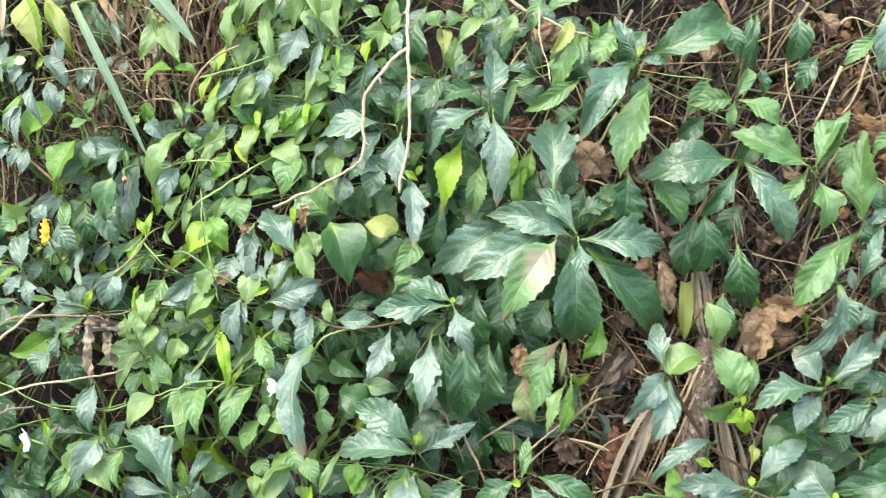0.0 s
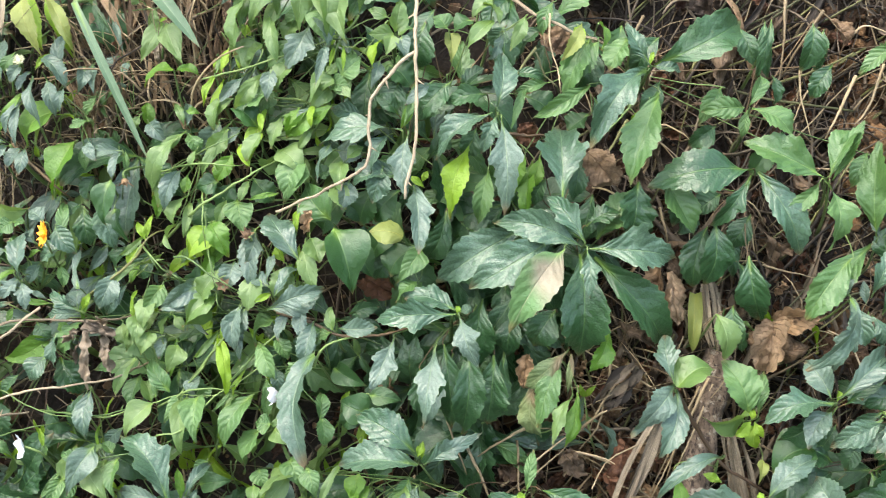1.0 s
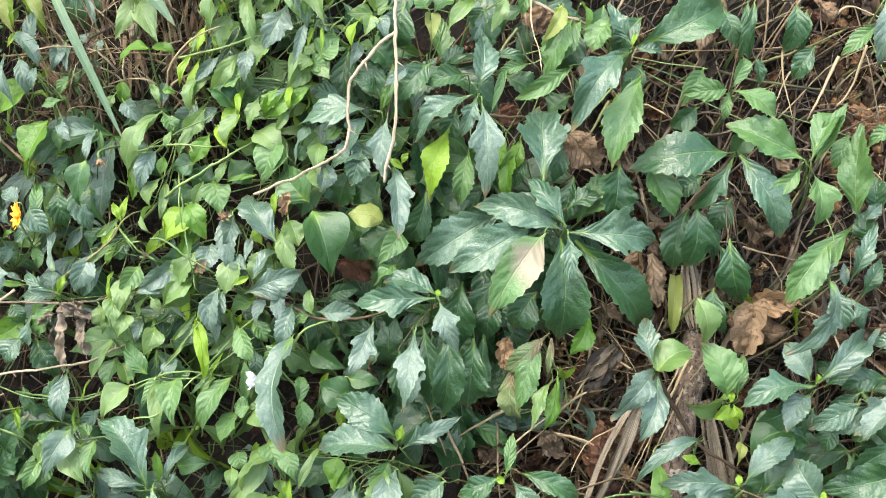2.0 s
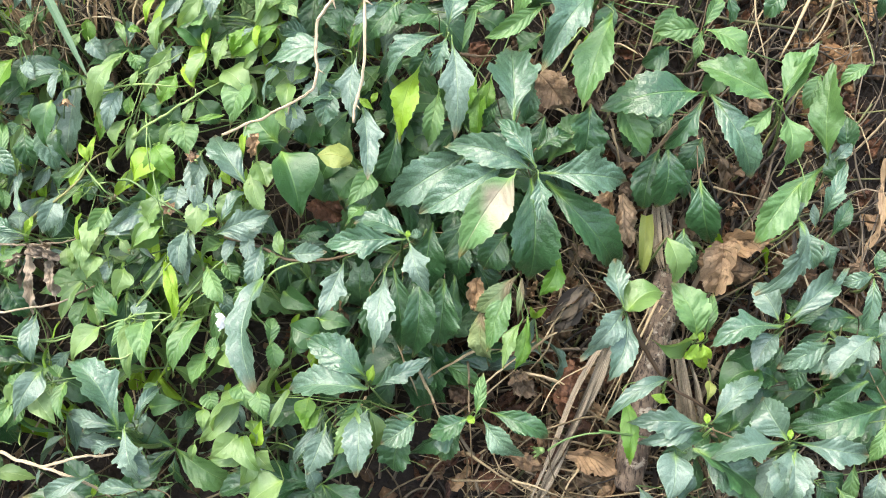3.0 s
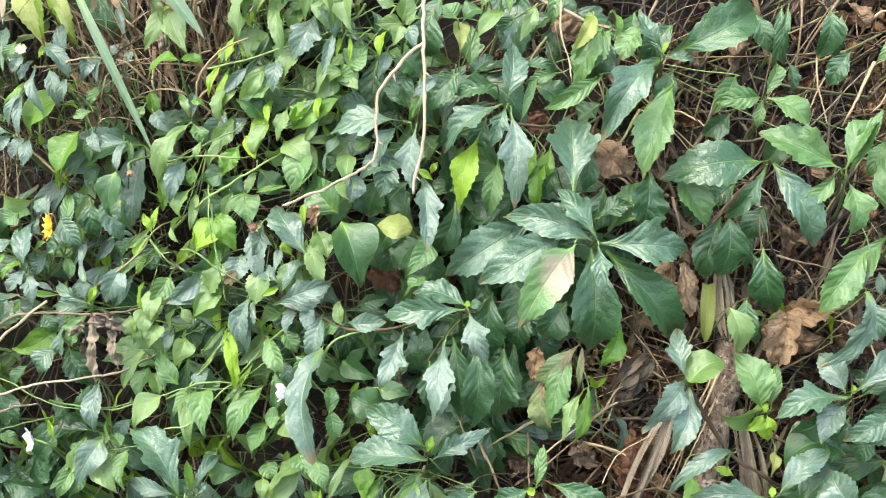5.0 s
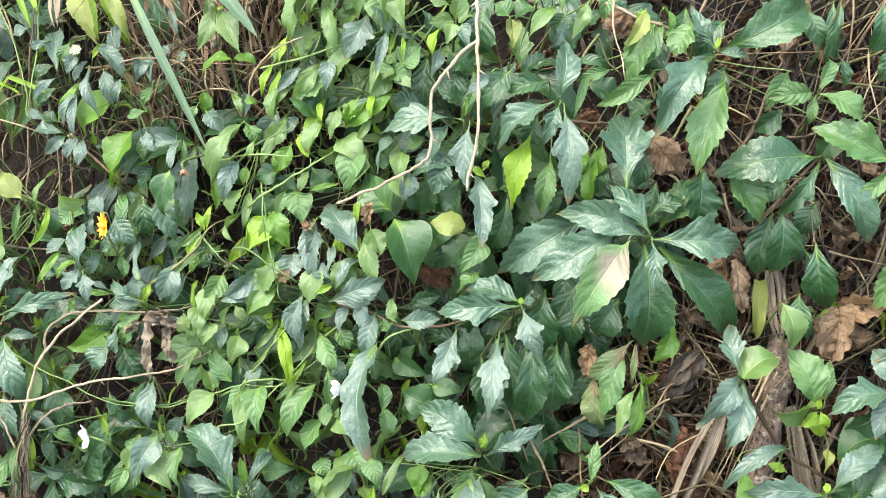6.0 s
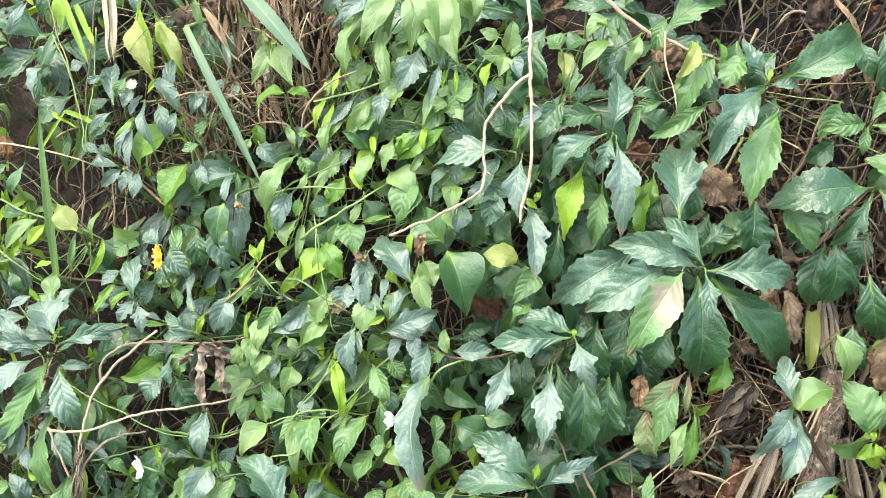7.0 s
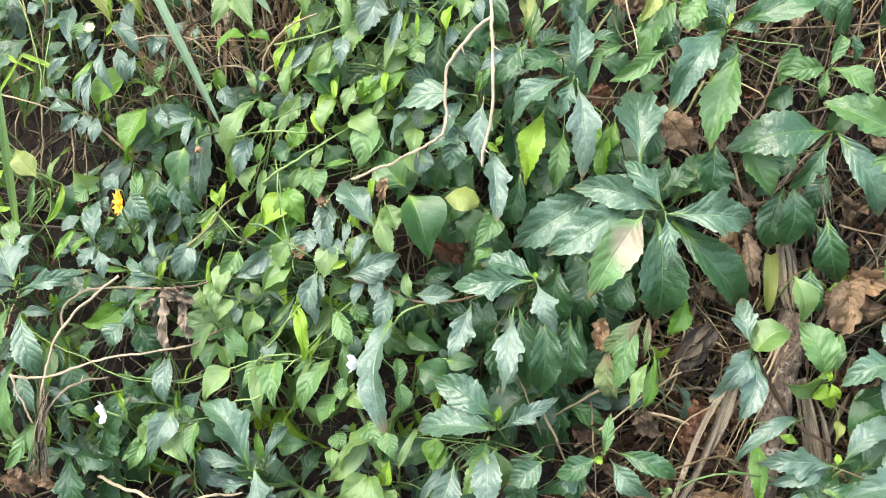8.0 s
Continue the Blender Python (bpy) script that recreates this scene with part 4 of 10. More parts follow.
leaf(p, "S", VIVID, (0.1274, -0.1991, -0.0069), (0.1303, -0.2475, 0.0089), 0.0140, bow=0.11)
leaf(p, "S", LIME, (0.1605, -0.2065, -0.0077), (0.1477, -0.1999, -0.0057), 0.0070, bow=0.10)
p = plant("creeping_daisy", "low rosette with long pale upright leaf", "creeping plant", (0.1889, -0.2231, -0.0082), "toothed-leaf shoots on the bank", thick=.0026)
leaf(p, "T", PALE_SHEEN, (0.1844, -0.2196, 0.0057), (0.1291, -0.2158, 0.0130), 0.0252, bow=0.15)
leaf(p, "S", PALE_SHEEN, (0.1843, -0.2228, -0.0018), (0.1350, -0.2315, 0.0128), 0.0131, bow=0.15)
leaf(p, "S", PALE_SHEEN, (0.1890, -0.2173, 0.0065), (0.2283, -0.1865, -0.0076), 0.0168, bow=0.20)
leaf(p, "S", LIME, (0.1847, -0.2172, 0.0117), (0.1844, -0.2097, 0.0087), 0.0052, bow=0.15)
p = plant("creeping_daisy", "broad silvery rosette low by the log", "creeping plant", (0.2506, -0.2349, -0.0124), "toothed-leaf shoots on the bank", thick=.0026)
leaf(p, "S", PALE_SHEEN, (0.2435, -0.2288, 0.0059), (0.2265, -0.2007, -0.0037), 0.0294, bow=0.11)
leaf(p, "T", PALE_SHEEN, (0.2426, -0.2327, 0.0006), (0.1897, -0.2398, 0.0101), 0.0258, bow=0.19)
leaf(p, "T", PALE_SHEEN, (0.2520, -0.2315, 0.0046), (0.3035, -0.2397, 0.0058), 0.0271, bow=0.11)
leaf(p, "S", PALE_SHEEN, (0.2481, -0.2381, -0.0010), (0.2460, -0.2654, 0.0187), 0.0251, bow=0.10)
leaf(p, "S", LIME, (0.2445, -0.2286, 0.0097), (0.2461, -0.2209, 0.0073), 0.0049, bow=0.15)
p = plant("creeping_daisy", "overlapping broad leaves low on the bank", "creeping plant", (0.3071, -0.1815, -0.0151), "toothed-leaf shoots on the bank")
leaf(p, "S", DARK_AND_SHADED, (0.3049, -0.1890, -0.0111), (0.2459, -0.2245, -0.0128), 0.0365, bow=0.14)
leaf(p, "T", PALE_SHEEN, (0.3022, -0.1549, -0.0067), (0.2684, -0.1796, 0.0036), 0.0261, bow=0.08)
leaf(p, "S", GREYGREEN, (0.2756, -0.1603, -0.0121), (0.2390, -0.1781, -0.0075), 0.0198, bow=0.09)
leaf(p, "O", OVATE_DARK_AND_SHADED, (0.2291, -0.1833, -0.0197), (0.1989, -0.2013, -0.0194), 0.0261, bow=0.19)
leaf(p, "S", DARK_AND_SHADED, (0.2452, -0.1945, -0.0292), (0.2101, -0.1858, -0.0268), 0.0255, bow=0.16)
leaf(p, "S", DARK_AND_SHADED, (0.2728, -0.2018, -0.0286), (0.2857, -0.2394, -0.0256), 0.0279, bow=0.17)
leaf(p, "S", DARK_AND_SHADED, (0.2158, -0.2122, -0.0339), (0.2034, -0.2420, -0.0317), 0.0276, bow=0.17)
p = plant("creeping_daisy", "young upright shoot with dark side leaves", "creeping plant", (0.0189, -0.2106, 0.0190), "toothed-leaf shoots on the bank")
leaf(p, "S", MID, (0.0191, -0.2070, 0.0303), (0.0238, -0.1791, 0.0231), 0.0100, bow=0.10)
leaf(p, "S", DARK_AND_SHADED, (0.0144, -0.2102, 0.0272), (-0.0142, -0.2224, 0.0284), 0.0185, bow=0.09)
leaf(p, "S", GREYGREEN, (0.0240, -0.2112, 0.0231), (0.0514, -0.2381, 0.0332), 0.0185, bow=0.11)
leaf(p, "S", DARK_AND_SHADED, (0.0299, -0.2101, 0.0106), (0.0717, -0.2296, 0.0073), 0.0172, bow=0.18)
leaf(p, "S", LIME, (0.0184, -0.2095, 0.0267), (0.0128, -0.2123, 0.0287), 0.0067, bow=0.13)
leaf(p, "S", DARK_AND_SHADED, (0.0082, -0.2239, -0.0032), (-0.0081, -0.2484, 0.0002), 0.0218, bow=0.08)
p = plant("creeping_daisy", "pale leaf drooping from a dark rosette", "creeping plant", (-0.2398, -0.2287, -0.0060), "toothed-leaf shoots on the bank", thick=.0026)
leaf(p, "T", PALE_SHEEN, (-0.2351, -0.2255, 0.0107), (-0.2240, -0.2610, 0.0253), 0.0266, bow=0.10)
p = plant("ovate_herb", "soft yellow-green herb with opposite leaves", "herb", (-0.1489, -0.2271, 0.0106), "ovate-leaf herbs on the bank")
leaf(p, "O", OVATE, (-0.1521, -0.2276, 0.0135), (-0.1727, -0.2462, 0.0175), 0.0209, bow=0.11)
leaf(p, "O", OVATE, (-0.1487, -0.2292, 0.0120), (-0.1359, -0.2531, 0.0235), 0.0173, bow=0.17)
leaf(p, "O", OVATE, (-0.1434, -0.2189, 0.0065), (-0.1383, -0.2340, 0.0154), 0.0113, bow=0.20)
p = plant("creeping_daisy", "pale drooping leaves under a green rosette", "creeping plant", (-0.0662, -0.2061, 0.0214), "toothed-leaf shoots on the bank", thick=.0026)
leaf(p, "S", OVATE, (-0.0658, -0.2049, 0.0260), (-0.0790, -0.2339, 0.0422), 0.0151, bow=0.19)
leaf(p, "S", PALE_SHEEN, (-0.0639, -0.2071, 0.0254), (-0.0633, -0.2447, 0.0510), 0.0192, bow=0.18)
leaf(p, "S", PALE_SHEEN, (-0.0873, -0.2180, 0.0235), (-0.0998, -0.2502, 0.0343), 0.0204, bow=0.15)
leaf(p, "S", VIVID, (-0.0921, -0.2076, 0.0162), (-0.1058, -0.2207, 0.0173), 0.0137, bow=0.16)
leaf(p, "S", GREYGREEN, (-0.0234, -0.2150, 0.0167), (-0.0480, -0.2309, 0.0226), 0.0204, bow=0.08)
leaf(p, "S", DARK_AND_SHADED, (-0.0318, -0.2214, 0.0080), (-0.0410, -0.2571, 0.0035), 0.0251, bow=0.18)
p = plant("ovate_herb", "shaded leaves beside the upper hollow", "herb", (-0.4157, 0.1186, -0.0213), "ovate-leaf herbs on the bank")
leaf(p, "S", MID, (-0.4231, 0.1417, -0.0194), (-0.4387, 0.1227, -0.0166), 0.0062, bow=0.19)
leaf(p, "S", DARK_AND_SHADED, (-0.4204, 0.1399, -0.0381), (-0.4440, 0.1041, -0.0428), 0.0224, bow=0.18)
leaf(p, "S", PALE_SHEEN, (-0.4220, 0.1174, -0.0176), (-0.4344, 0.0928, -0.0047), 0.0113, bow=0.19)
leaf(p, "S", DARK_AND_SHADED, (-0.4127, 0.0967, -0.0385), (-0.4500, 0.0712, -0.0390), 0.0213, bow=0.15)
leaf(p, "S", PALE_SHEEN, (-0.3980, 0.1181, -0.0193), (-0.4093, 0.1137, -0.0165), 0.0099, bow=0.12)
leaf(p, "S", MID, (-0.4278, 0.0718, -0.0536), (-0.4261, 0.0406, -0.0448), 0.0068, bow=0.14)
leaf(p, "L", LIME, (-0.4275, 0.0826, -0.0205), (-0.4032, 0.0692, -0.0149), 0.0033, bow=0.11)
p = plant("ovate_herb", "slender lime shoots hanging from above", "herb", (-0.3969, 0.1456, -0.0204), "ovate-leaf herbs on the bank")
leaf(p, "L", LIME, (-0.4088, 0.1461, -0.0223), (-0.3933, 0.1157, -0.0174), 0.0047, bow=0.17)
leaf(p, "L", LIME, (-0.3915, 0.1448, -0.0160), (-0.3860, 0.1293, -0.0102), 0.0037, bow=0.09)
leaf(p, "S", YELLOWED, (-0.3547, 0.1521, -0.0136), (-0.3385, 0.1053, 0.0059), 0.0155, bow=0.14)
leaf(p, "S", YELLOWED, (-0.3416, 0.1507, -0.0203), (-0.3140, 0.1042, 0.0008), 0.0100, bow=0.15)
leaf(p, "S", OVATE, (-0.2596, 0.1416, -0.0263), (-0.2634, 0.1246, -0.0234), 0.0079, bow=0.17)
p = plant("creeping_daisy", "silvery upright leaves in a crowd", "creeping plant", (-0.3777, 0.0891, -0.0195), "toothed-leaf shoots on the bank")
leaf(p, "S", PALE_SHEEN, (-0.3754, 0.0860, -0.0178), (-0.3820, 0.1230, -0.0354), 0.0132, bow=0.10)
leaf(p, "S", PALE_SHEEN, (-0.3822, 0.1086, -0.0198), (-0.3978, 0.1030, -0.0167), 0.0070, bow=0.17)
leaf(p, "S", DARK_AND_SHADED, (-0.3826, 0.0913, -0.0306), (-0.4014, 0.0810, -0.0321), 0.0104, bow=0.13)
leaf(p, "S", MID, (-0.3649, 0.1068, -0.0171), (-0.3735, 0.0929, -0.0158), 0.0102, bow=0.13)
leaf(p, "S", PALE_SHEEN, (-0.3582, 0.0980, -0.0138), (-0.3643, 0.0837, -0.0064), 0.0092, bow=0.18)
leaf(p, "T", PALE_SHEEN, (-0.3719, 0.0827, -0.0198), (-0.3936, 0.0625, -0.0106), 0.0079, bow=.2)
leaf(p, "S", DARK_AND_SHADED, (-0.3810, 0.0742, -0.0311), (-0.3968, 0.0628, -0.0307), 0.0094, bow=0.13)
p = plant("creeping_daisy", "pale bluish hanging cluster with a lime tip", "creeping plant", (-0.3437, 0.0927, -0.0177), "toothed-leaf shoots on the bank")
leaf(p, "S", PALE_SHEEN, (-0.3298, 0.0881, -0.0153), (-0.3277, 0.1217, -0.0249), 0.0110, bow=0.19)
leaf(p, "S", PALE_SHEEN, (-0.3436, 0.1019, -0.0134), (-0.3202, 0.0808, -0.0032), 0.0118, bow=0.17)
leaf(p, "L", LIME, (-0.3485, 0.0935, -0.0167), (-0.3371, 0.1074, -0.0196), 0.0041, bow=0.18)
leaf(p, "S", PALE_SHEEN, (-0.3511, 0.0899, -0.0186), (-0.3427, 0.0524, -0.0009), 0.0096, bow=0.11)
leaf(p, "S", PALE_SHEEN, (-0.3398, 0.0874, -0.0162), (-0.3306, 0.0592, -0.0072), 0.0123, bow=0.11)
leaf(p, "S", PALE_SHEEN, (-0.3529, 0.0929, -0.0190), (-0.3605, 0.0781, -0.0107), 0.0069, bow=0.10)
leaf(p, "S", PALE_SHEEN, (-0.3248, 0.0807, -0.0128), (-0.3260, 0.0607, -0.0065), 0.0077, bow=0.20)
leaf(p, "L", LIME, (-0.3323, 0.0602, -0.0181), (-0.3161, 0.0552, -0.0149), 0.0036, bow=0.11)
leaf(p, "S", MID, (-0.3056, 0.0553, -0.0094), (-0.3207, 0.0512, -0.0090), 0.0081, bow=0.19)
leaf(p, "S", MID, (-0.3029, 0.0748, -0.0221), (-0.3115, 0.0601, -0.0210), 0.0082, bow=0.12)
leaf(p, "S", PALE_SHEEN, (-0.3072, 0.0408, -0.0132), (-0.2987, 0.0259, -0.0032), 0.0080, bow=0.10)
leaf(p, "S", MID, (-0.3156, 0.0370, -0.0254), (-0.3117, 0.0199, -0.0190), 0.0082, bow=0.09)
leaf(p, "O", PALE_SHEEN, (-0.3103, 0.0961, -0.0144), (-0.3121, 0.0755, -0.0068), 0.0095, bow=0.15)
leaf(p, "O", PALE_SHEEN, (-0.3060, 0.0979, -0.0212), (-0.3014, 0.0747, -0.0080), 0.0086, bow=0.09)
p = plant("creeping_daisy", "broad vivid leaves on a dark stalk", "creeping plant", (-0.3525, 0.0414, -0.0183), "toothed-leaf shoots on the bank")
leaf(p, "O", VIVID, (-0.3329, 0.0634, -0.0226), (-0.3612, 0.0390, -0.0215), 0.0240, bow=0.17)
leaf(p, "O", VIVID, (-0.3199, 0.0420, -0.0227), (-0.3366, -0.0011, -0.0118), 0.0255, bow=0.10)
leaf(p, "L", VIVID, (-0.3602, 0.0762, -0.0200), (-0.3766, 0.0467, -0.0183), 0.0074, bow=.2)
leaf(p, "S", PALE_SHEEN, (-0.3595, 0.0719, -0.0190), (-0.3698, 0.0446, -0.0090), 0.0074, bow=0.20)
leaf(p, "S", PALE_SHEEN, (-0.3587, 0.0688, -0.0168), (-0.3594, 0.0368, -0.0042), 0.0069, bow=0.20)
p = plant("creeping_daisy", "small striped silvery rosette curling outward", "creeping plant", (-0.3691, 0.0381, -0.0191), "toothed-leaf shoots on the bank", thick=.0026)
leaf(p, "S", PALE_SHEEN, (-0.3733, 0.0395, -0.0209), (-0.4014, 0.0397, -0.0212), 0.0121, bow=0.19)
leaf(p, "S", PALE_SHEEN, (-0.3687, 0.0372, -0.0145), (-0.3827, 0.0245, -0.0083), 0.0097, bow=0.20)
leaf(p, "S", PALE_SHEEN, (-0.3612, 0.0356, -0.0212), (-0.3684, 0.0211, -0.0129), 0.0101, bow=0.16)
leaf(p, "S", PALE_SHEEN, (-0.3562, 0.0350, -0.0162), (-0.3574, 0.0159, -0.0055), 0.0091, bow=0.09)
leaf(p, "S", PALE_SHEEN, (-0.3872, 0.0494, -0.0207), (-0.4040, 0.0569, -0.0233), 0.0080, bow=0.14)
leaf(p, "S", DARK_AND_SHADED, (-0.3866, 0.0637, -0.0333), (-0.3990, 0.0655, -0.0328), 0.0085, bow=0.12)
leaf(p, "S", DARK_AND_SHADED, (-0.3818, 0.0485, -0.0314), (-0.3951, 0.0529, -0.0314), 0.0094, bow=0.17)
p = plant("ovate_herb", "pale leaf pair hanging before the dry hollow", "herb", (-0.2489, 0.1273, -0.0075), "ovate-leaf herbs on the bank")
leaf(p, "O", OVATE, (-0.2500, 0.1277, -0.0102), (-0.2662, 0.0979, -0.0056), 0.0154, bow=0.11)
leaf(p, "O", OVATE, (-0.2474, 0.1266, -0.0083), (-0.2312, 0.0960, 0.0045), 0.0183, bow=0.10)
leaf(p, "L", LIME, (-0.2509, 0.1275, -0.0057), (-0.2447, 0.1301, -0.0045), 0.0035, bow=0.12)
p = plant("ovate_herb", "small leaves beside the long grass blade", "herb", (-0.2844, 0.0780, -0.0114), "ovate-leaf herbs on the bank")
leaf(p, "L", DARK_AND_SHADED, (-0.2937, 0.1152, -0.0091), (-0.3018, 0.1425, -0.0122), 0.0041, bow=0.10)
leaf(p, "S", PALE_SHEEN, (-0.2900, 0.1058, -0.0316), (-0.2975, 0.0979, -0.0272), 0.0069, bow=0.11)
leaf(p, "S", PALE_SHEEN, (-0.2798, 0.1006, -0.0233), (-0.2804, 0.0885, -0.0188), 0.0081, bow=0.18)
leaf(p, "S", PALE_SHEEN, (-0.2983, 0.1357, -0.0392), (-0.2843, 0.1082, -0.0232), 0.0046, bow=0.14)
leaf(p, "O", MID, (-0.2935, 0.0798, -0.0343), (-0.2995, 0.0592, -0.0313), 0.0202, bow=0.17)
leaf(p, "S", MID, (-0.3054, 0.0755, -0.0329), (-0.3137, 0.0679, -0.0321), 0.0083, bow=0.13)
leaf(p, "S", PALE_SHEEN, (-0.2916, 0.0830, -0.0212), (-0.2789, 0.0784, -0.0174), 0.0063, bow=0.13)
leaf(p, "S", VIVID, (-0.2686, 0.0716, -0.0310), (-0.2653, 0.0528, -0.0288), 0.0110, bow=0.17)
leaf(p, "S", OVATE, (-0.2691, 0.0594, -0.0167), (-0.2727, 0.0501, -0.0137), 0.0072, bow=0.09)
leaf(p, "S", PALE_SHEEN, (-0.2635, 0.0553, -0.0195), (-0.2495, 0.0411, -0.0110), 0.0124, bow=0.19)
p = plant("ovate_herb", "green leaves along a thin dark stalk", "herb", (-0.2402, 0.0914, -0.0061), "ovate-leaf herbs on the bank")
leaf(p, "O", VIVID, (-0.2400, 0.0926, -0.0052), (-0.2630, 0.0829, -0.0039), 0.0117, bow=0.14)
leaf(p, "S", VIVID, (-0.2393, 0.0911, -0.0074), (-0.2207, 0.0897, -0.0032), 0.0071, bow=0.15)
p = plant("creeping_daisy", "pale narrow shoot in the hollow", "creeping plant", (-0.2804, 0.0338, -0.0110), "toothed-leaf shoots on the bank")
leaf(p, "S", PALE_SHEEN, (-0.2790, 0.0329, -0.0091), (-0.3075, 0.0298, -0.0096), 0.0107, bow=0.08)
leaf(p, "S", PALE_SHEEN, (-0.2807, 0.0330, -0.0106), (-0.2840, 0.0113, 0.0009), 0.0075, bow=0.10)
leaf(p, "S", MID, (-0.2789, 0.0343, -0.0134), (-0.2771, 0.0146, -0.0104), 0.0049, bow=0.11)
p = plant("creeping_daisy", "tall pale hanging shoot above the seed head", "creeping plant", (-0.2308, 0.0473, -0.0045), "toothed-leaf shoots on the bank")
leaf(p, "S", OVATE, (-0.2316, 0.0497, -0.0029), (-0.2401, 0.0690, -0.0090), 0.0056, bow=0.16)
leaf(p, "S", PALE_SHEEN, (-0.2307, 0.0497, -0.0040), (-0.2315, 0.0691, -0.0121), 0.0061, bow=0.16)
leaf(p, "S", VIVID, (-0.2303, 0.0620, -0.0031), (-0.2199, 0.0600, 0.0001), 0.0060, bow=0.19)
leaf(p, "S", OVATE, (-0.2298, 0.0471, -0.0005), (-0.2579, 0.0030, 0.0071), 0.0146, bow=0.14)
leaf(p, "S", OVATE, (-0.2318, 0.0460, -0.0034), (-0.2493, 0.0226, 0.0006), 0.0111, bow=0.18)
leaf(p, "S", MID, (-0.2294, 0.0461, -0.0057), (-0.2208, 0.0298, -0.0003), 0.0106, bow=0.09)
leaf(p, "S", OVATE, (-0.2213, 0.0331, 0.0009), (-0.2236, 0.0183, 0.0063), 0.0065, bow=0.20)
leaf(p, "S", OVATE, (-0.2432, 0.0194, -0.0083), (-0.2505, -0.0074, 0.0010), 0.0137, bow=0.15)
leaf(p, "S", PALE_SHEEN, (-0.2354, 0.0193, -0.0078), (-0.2449, -0.0094, 0.0063), 0.0131, bow=0.18)
leaf(p, "S", VIVID, (-0.2559, 0.0111, -0.0204), (-0.2545, -0.0165, -0.0101), 0.0093, bow=0.17)
leaf(p, "S", OVATE, (-0.2294, -0.0006, -0.0025), (-0.2396, -0.0218, 0.0033), 0.0146, bow=0.11)
leaf(p, "L", OVATE, (-0.2292, -0.0056, -0.0067), (-0.2310, -0.0310, 0.0012), 0.0070, bow=0.18)
leaf(p, "L", OVATE, (-0.2309, -0.0201, -0.0058), (-0.2328, -0.0515, 0.0038), 0.0048, bow=0.11)
leaf(p, "L", OVATE, (-0.2379, -0.0213, -0.0033), (-0.2370, -0.0406, 0.0064), 0.0065, bow=0.19)
leaf(p, "S", VIVID, (-0.2297, 0.0151, -0.0050), (-0.2318, 0.0019, -0.0022), 0.0091, bow=0.08)
p = plant("ovate_herb", "lime shoot tip on a pale stalk", "herb", (-0.2055, 0.0876, -0.0004), "ovate-leaf herbs on the bank")
leaf(p, "L", LIME, (-0.2069, 0.0871, 0.0006), (-0.2142, 0.0648, 0.0082), 0.0039, bow=0.18)
leaf(p, "S", LIME, (-0.2017, 0.0844, -0.0021), (-0.2090, 0.0548, 0.0043), 0.0085, bow=0.09)
leaf(p, "S", LIME, (-0.2050, 0.0890, 0.0019), (-0.1993, 0.1049, -0.0038), 0.0060, bow=0.11)
leaf(p, "L", OVATE, (-0.2064, 0.0888, 0.0047), (-0.2054, 0.1014, -0.0011), 0.0030, bow=0.18)
p = plant("ovate_herb", "broad pale leaves at the bank's crest", "herb", (-0.1772, 0.1277, 0.0044), "ovate-leaf herbs on the bank")
leaf(p, "O", OVATE, (-0.1789, 0.1460, 0.0027), (-0.1878, 0.1188, 0.0136), 0.0149, bow=0.19)
leaf(p, "S", OVATE, (-0.1839, 0.1222, 0.0080), (-0.1940, 0.1037, 0.0100), 0.0065, bow=0.08)
leaf(p, "O", OVATE, (-0.1724, 0.1095, 0.0048), (-0.1857, 0.0901, 0.0092), 0.0164, bow=0.13)
leaf(p, "S", PALE_SHEEN, (-0.1871, 0.0864, 0.0005), (-0.2040, 0.0667, 0.0077), 0.0090, bow=0.16)
leaf(p, "S", OVATE, (-0.1705, 0.0880, 0.0079), (-0.1919, 0.0615, 0.0129), 0.0128, bow=0.15)
leaf(p, "S", OVATE, (-0.1940, 0.0697, 0.0040), (-0.2067, 0.0527, 0.0055), 0.0099, bow=0.13)
leaf(p, "O", MID, (-0.1662, 0.0768, -0.0046), (-0.1832, 0.0591, -0.0059), 0.0220, bow=0.17)
leaf(p, "O", OVATE, (-0.1593, 0.1388, 0.0080), (-0.1717, 0.1106, 0.0132), 0.0124, bow=0.11)
leaf(p, "S", OVATE, (-0.1600, 0.1227, 0.0098), (-0.1610, 0.0963, 0.0152), 0.0069, bow=0.16)
leaf(p, "S", MID, (-0.1375, 0.1156, 0.0059), (-0.1637, 0.0762, 0.0148), 0.0226, bow=0.10)
leaf(p, "S", MID, (-0.1402, 0.1348, 0.0059), (-0.1566, 0.1231, 0.0059), 0.0114, bow=0.13)
leaf(p, "O", OVATE, (-0.1497, 0.1403, 0.0099), (-0.1322, 0.1250, 0.0184), 0.0128, bow=0.17)
p = plant("ovate_herb", "large hanging light green leaf at the crest", "herb", (-0.1167, 0.1287, 0.0178), "ovate-leaf herbs on the bank")
leaf(p, "O", OVATE, (-0.1186, 0.1482, 0.0234), (-0.1068, 0.1053, 0.0404), 0.0263, bow=0.11)
leaf(p, "S", OVATE, (-0.1300, 0.1260, 0.0168), (-0.1201, 0.1062, 0.0237), 0.0097, bow=0.14)
p = plant("ovate_herb", "deep green pointed leaf among pale ones", "herb", (-0.1760, 0.0504, 0.0047), "ovate-leaf herbs on the bank")
leaf(p, "O", OVATE_DARK_AND_SHADED, (-0.1752, 0.0491, 0.0070), (-0.1977, 0.0656, 0.0046), 0.0168, bow=0.15)
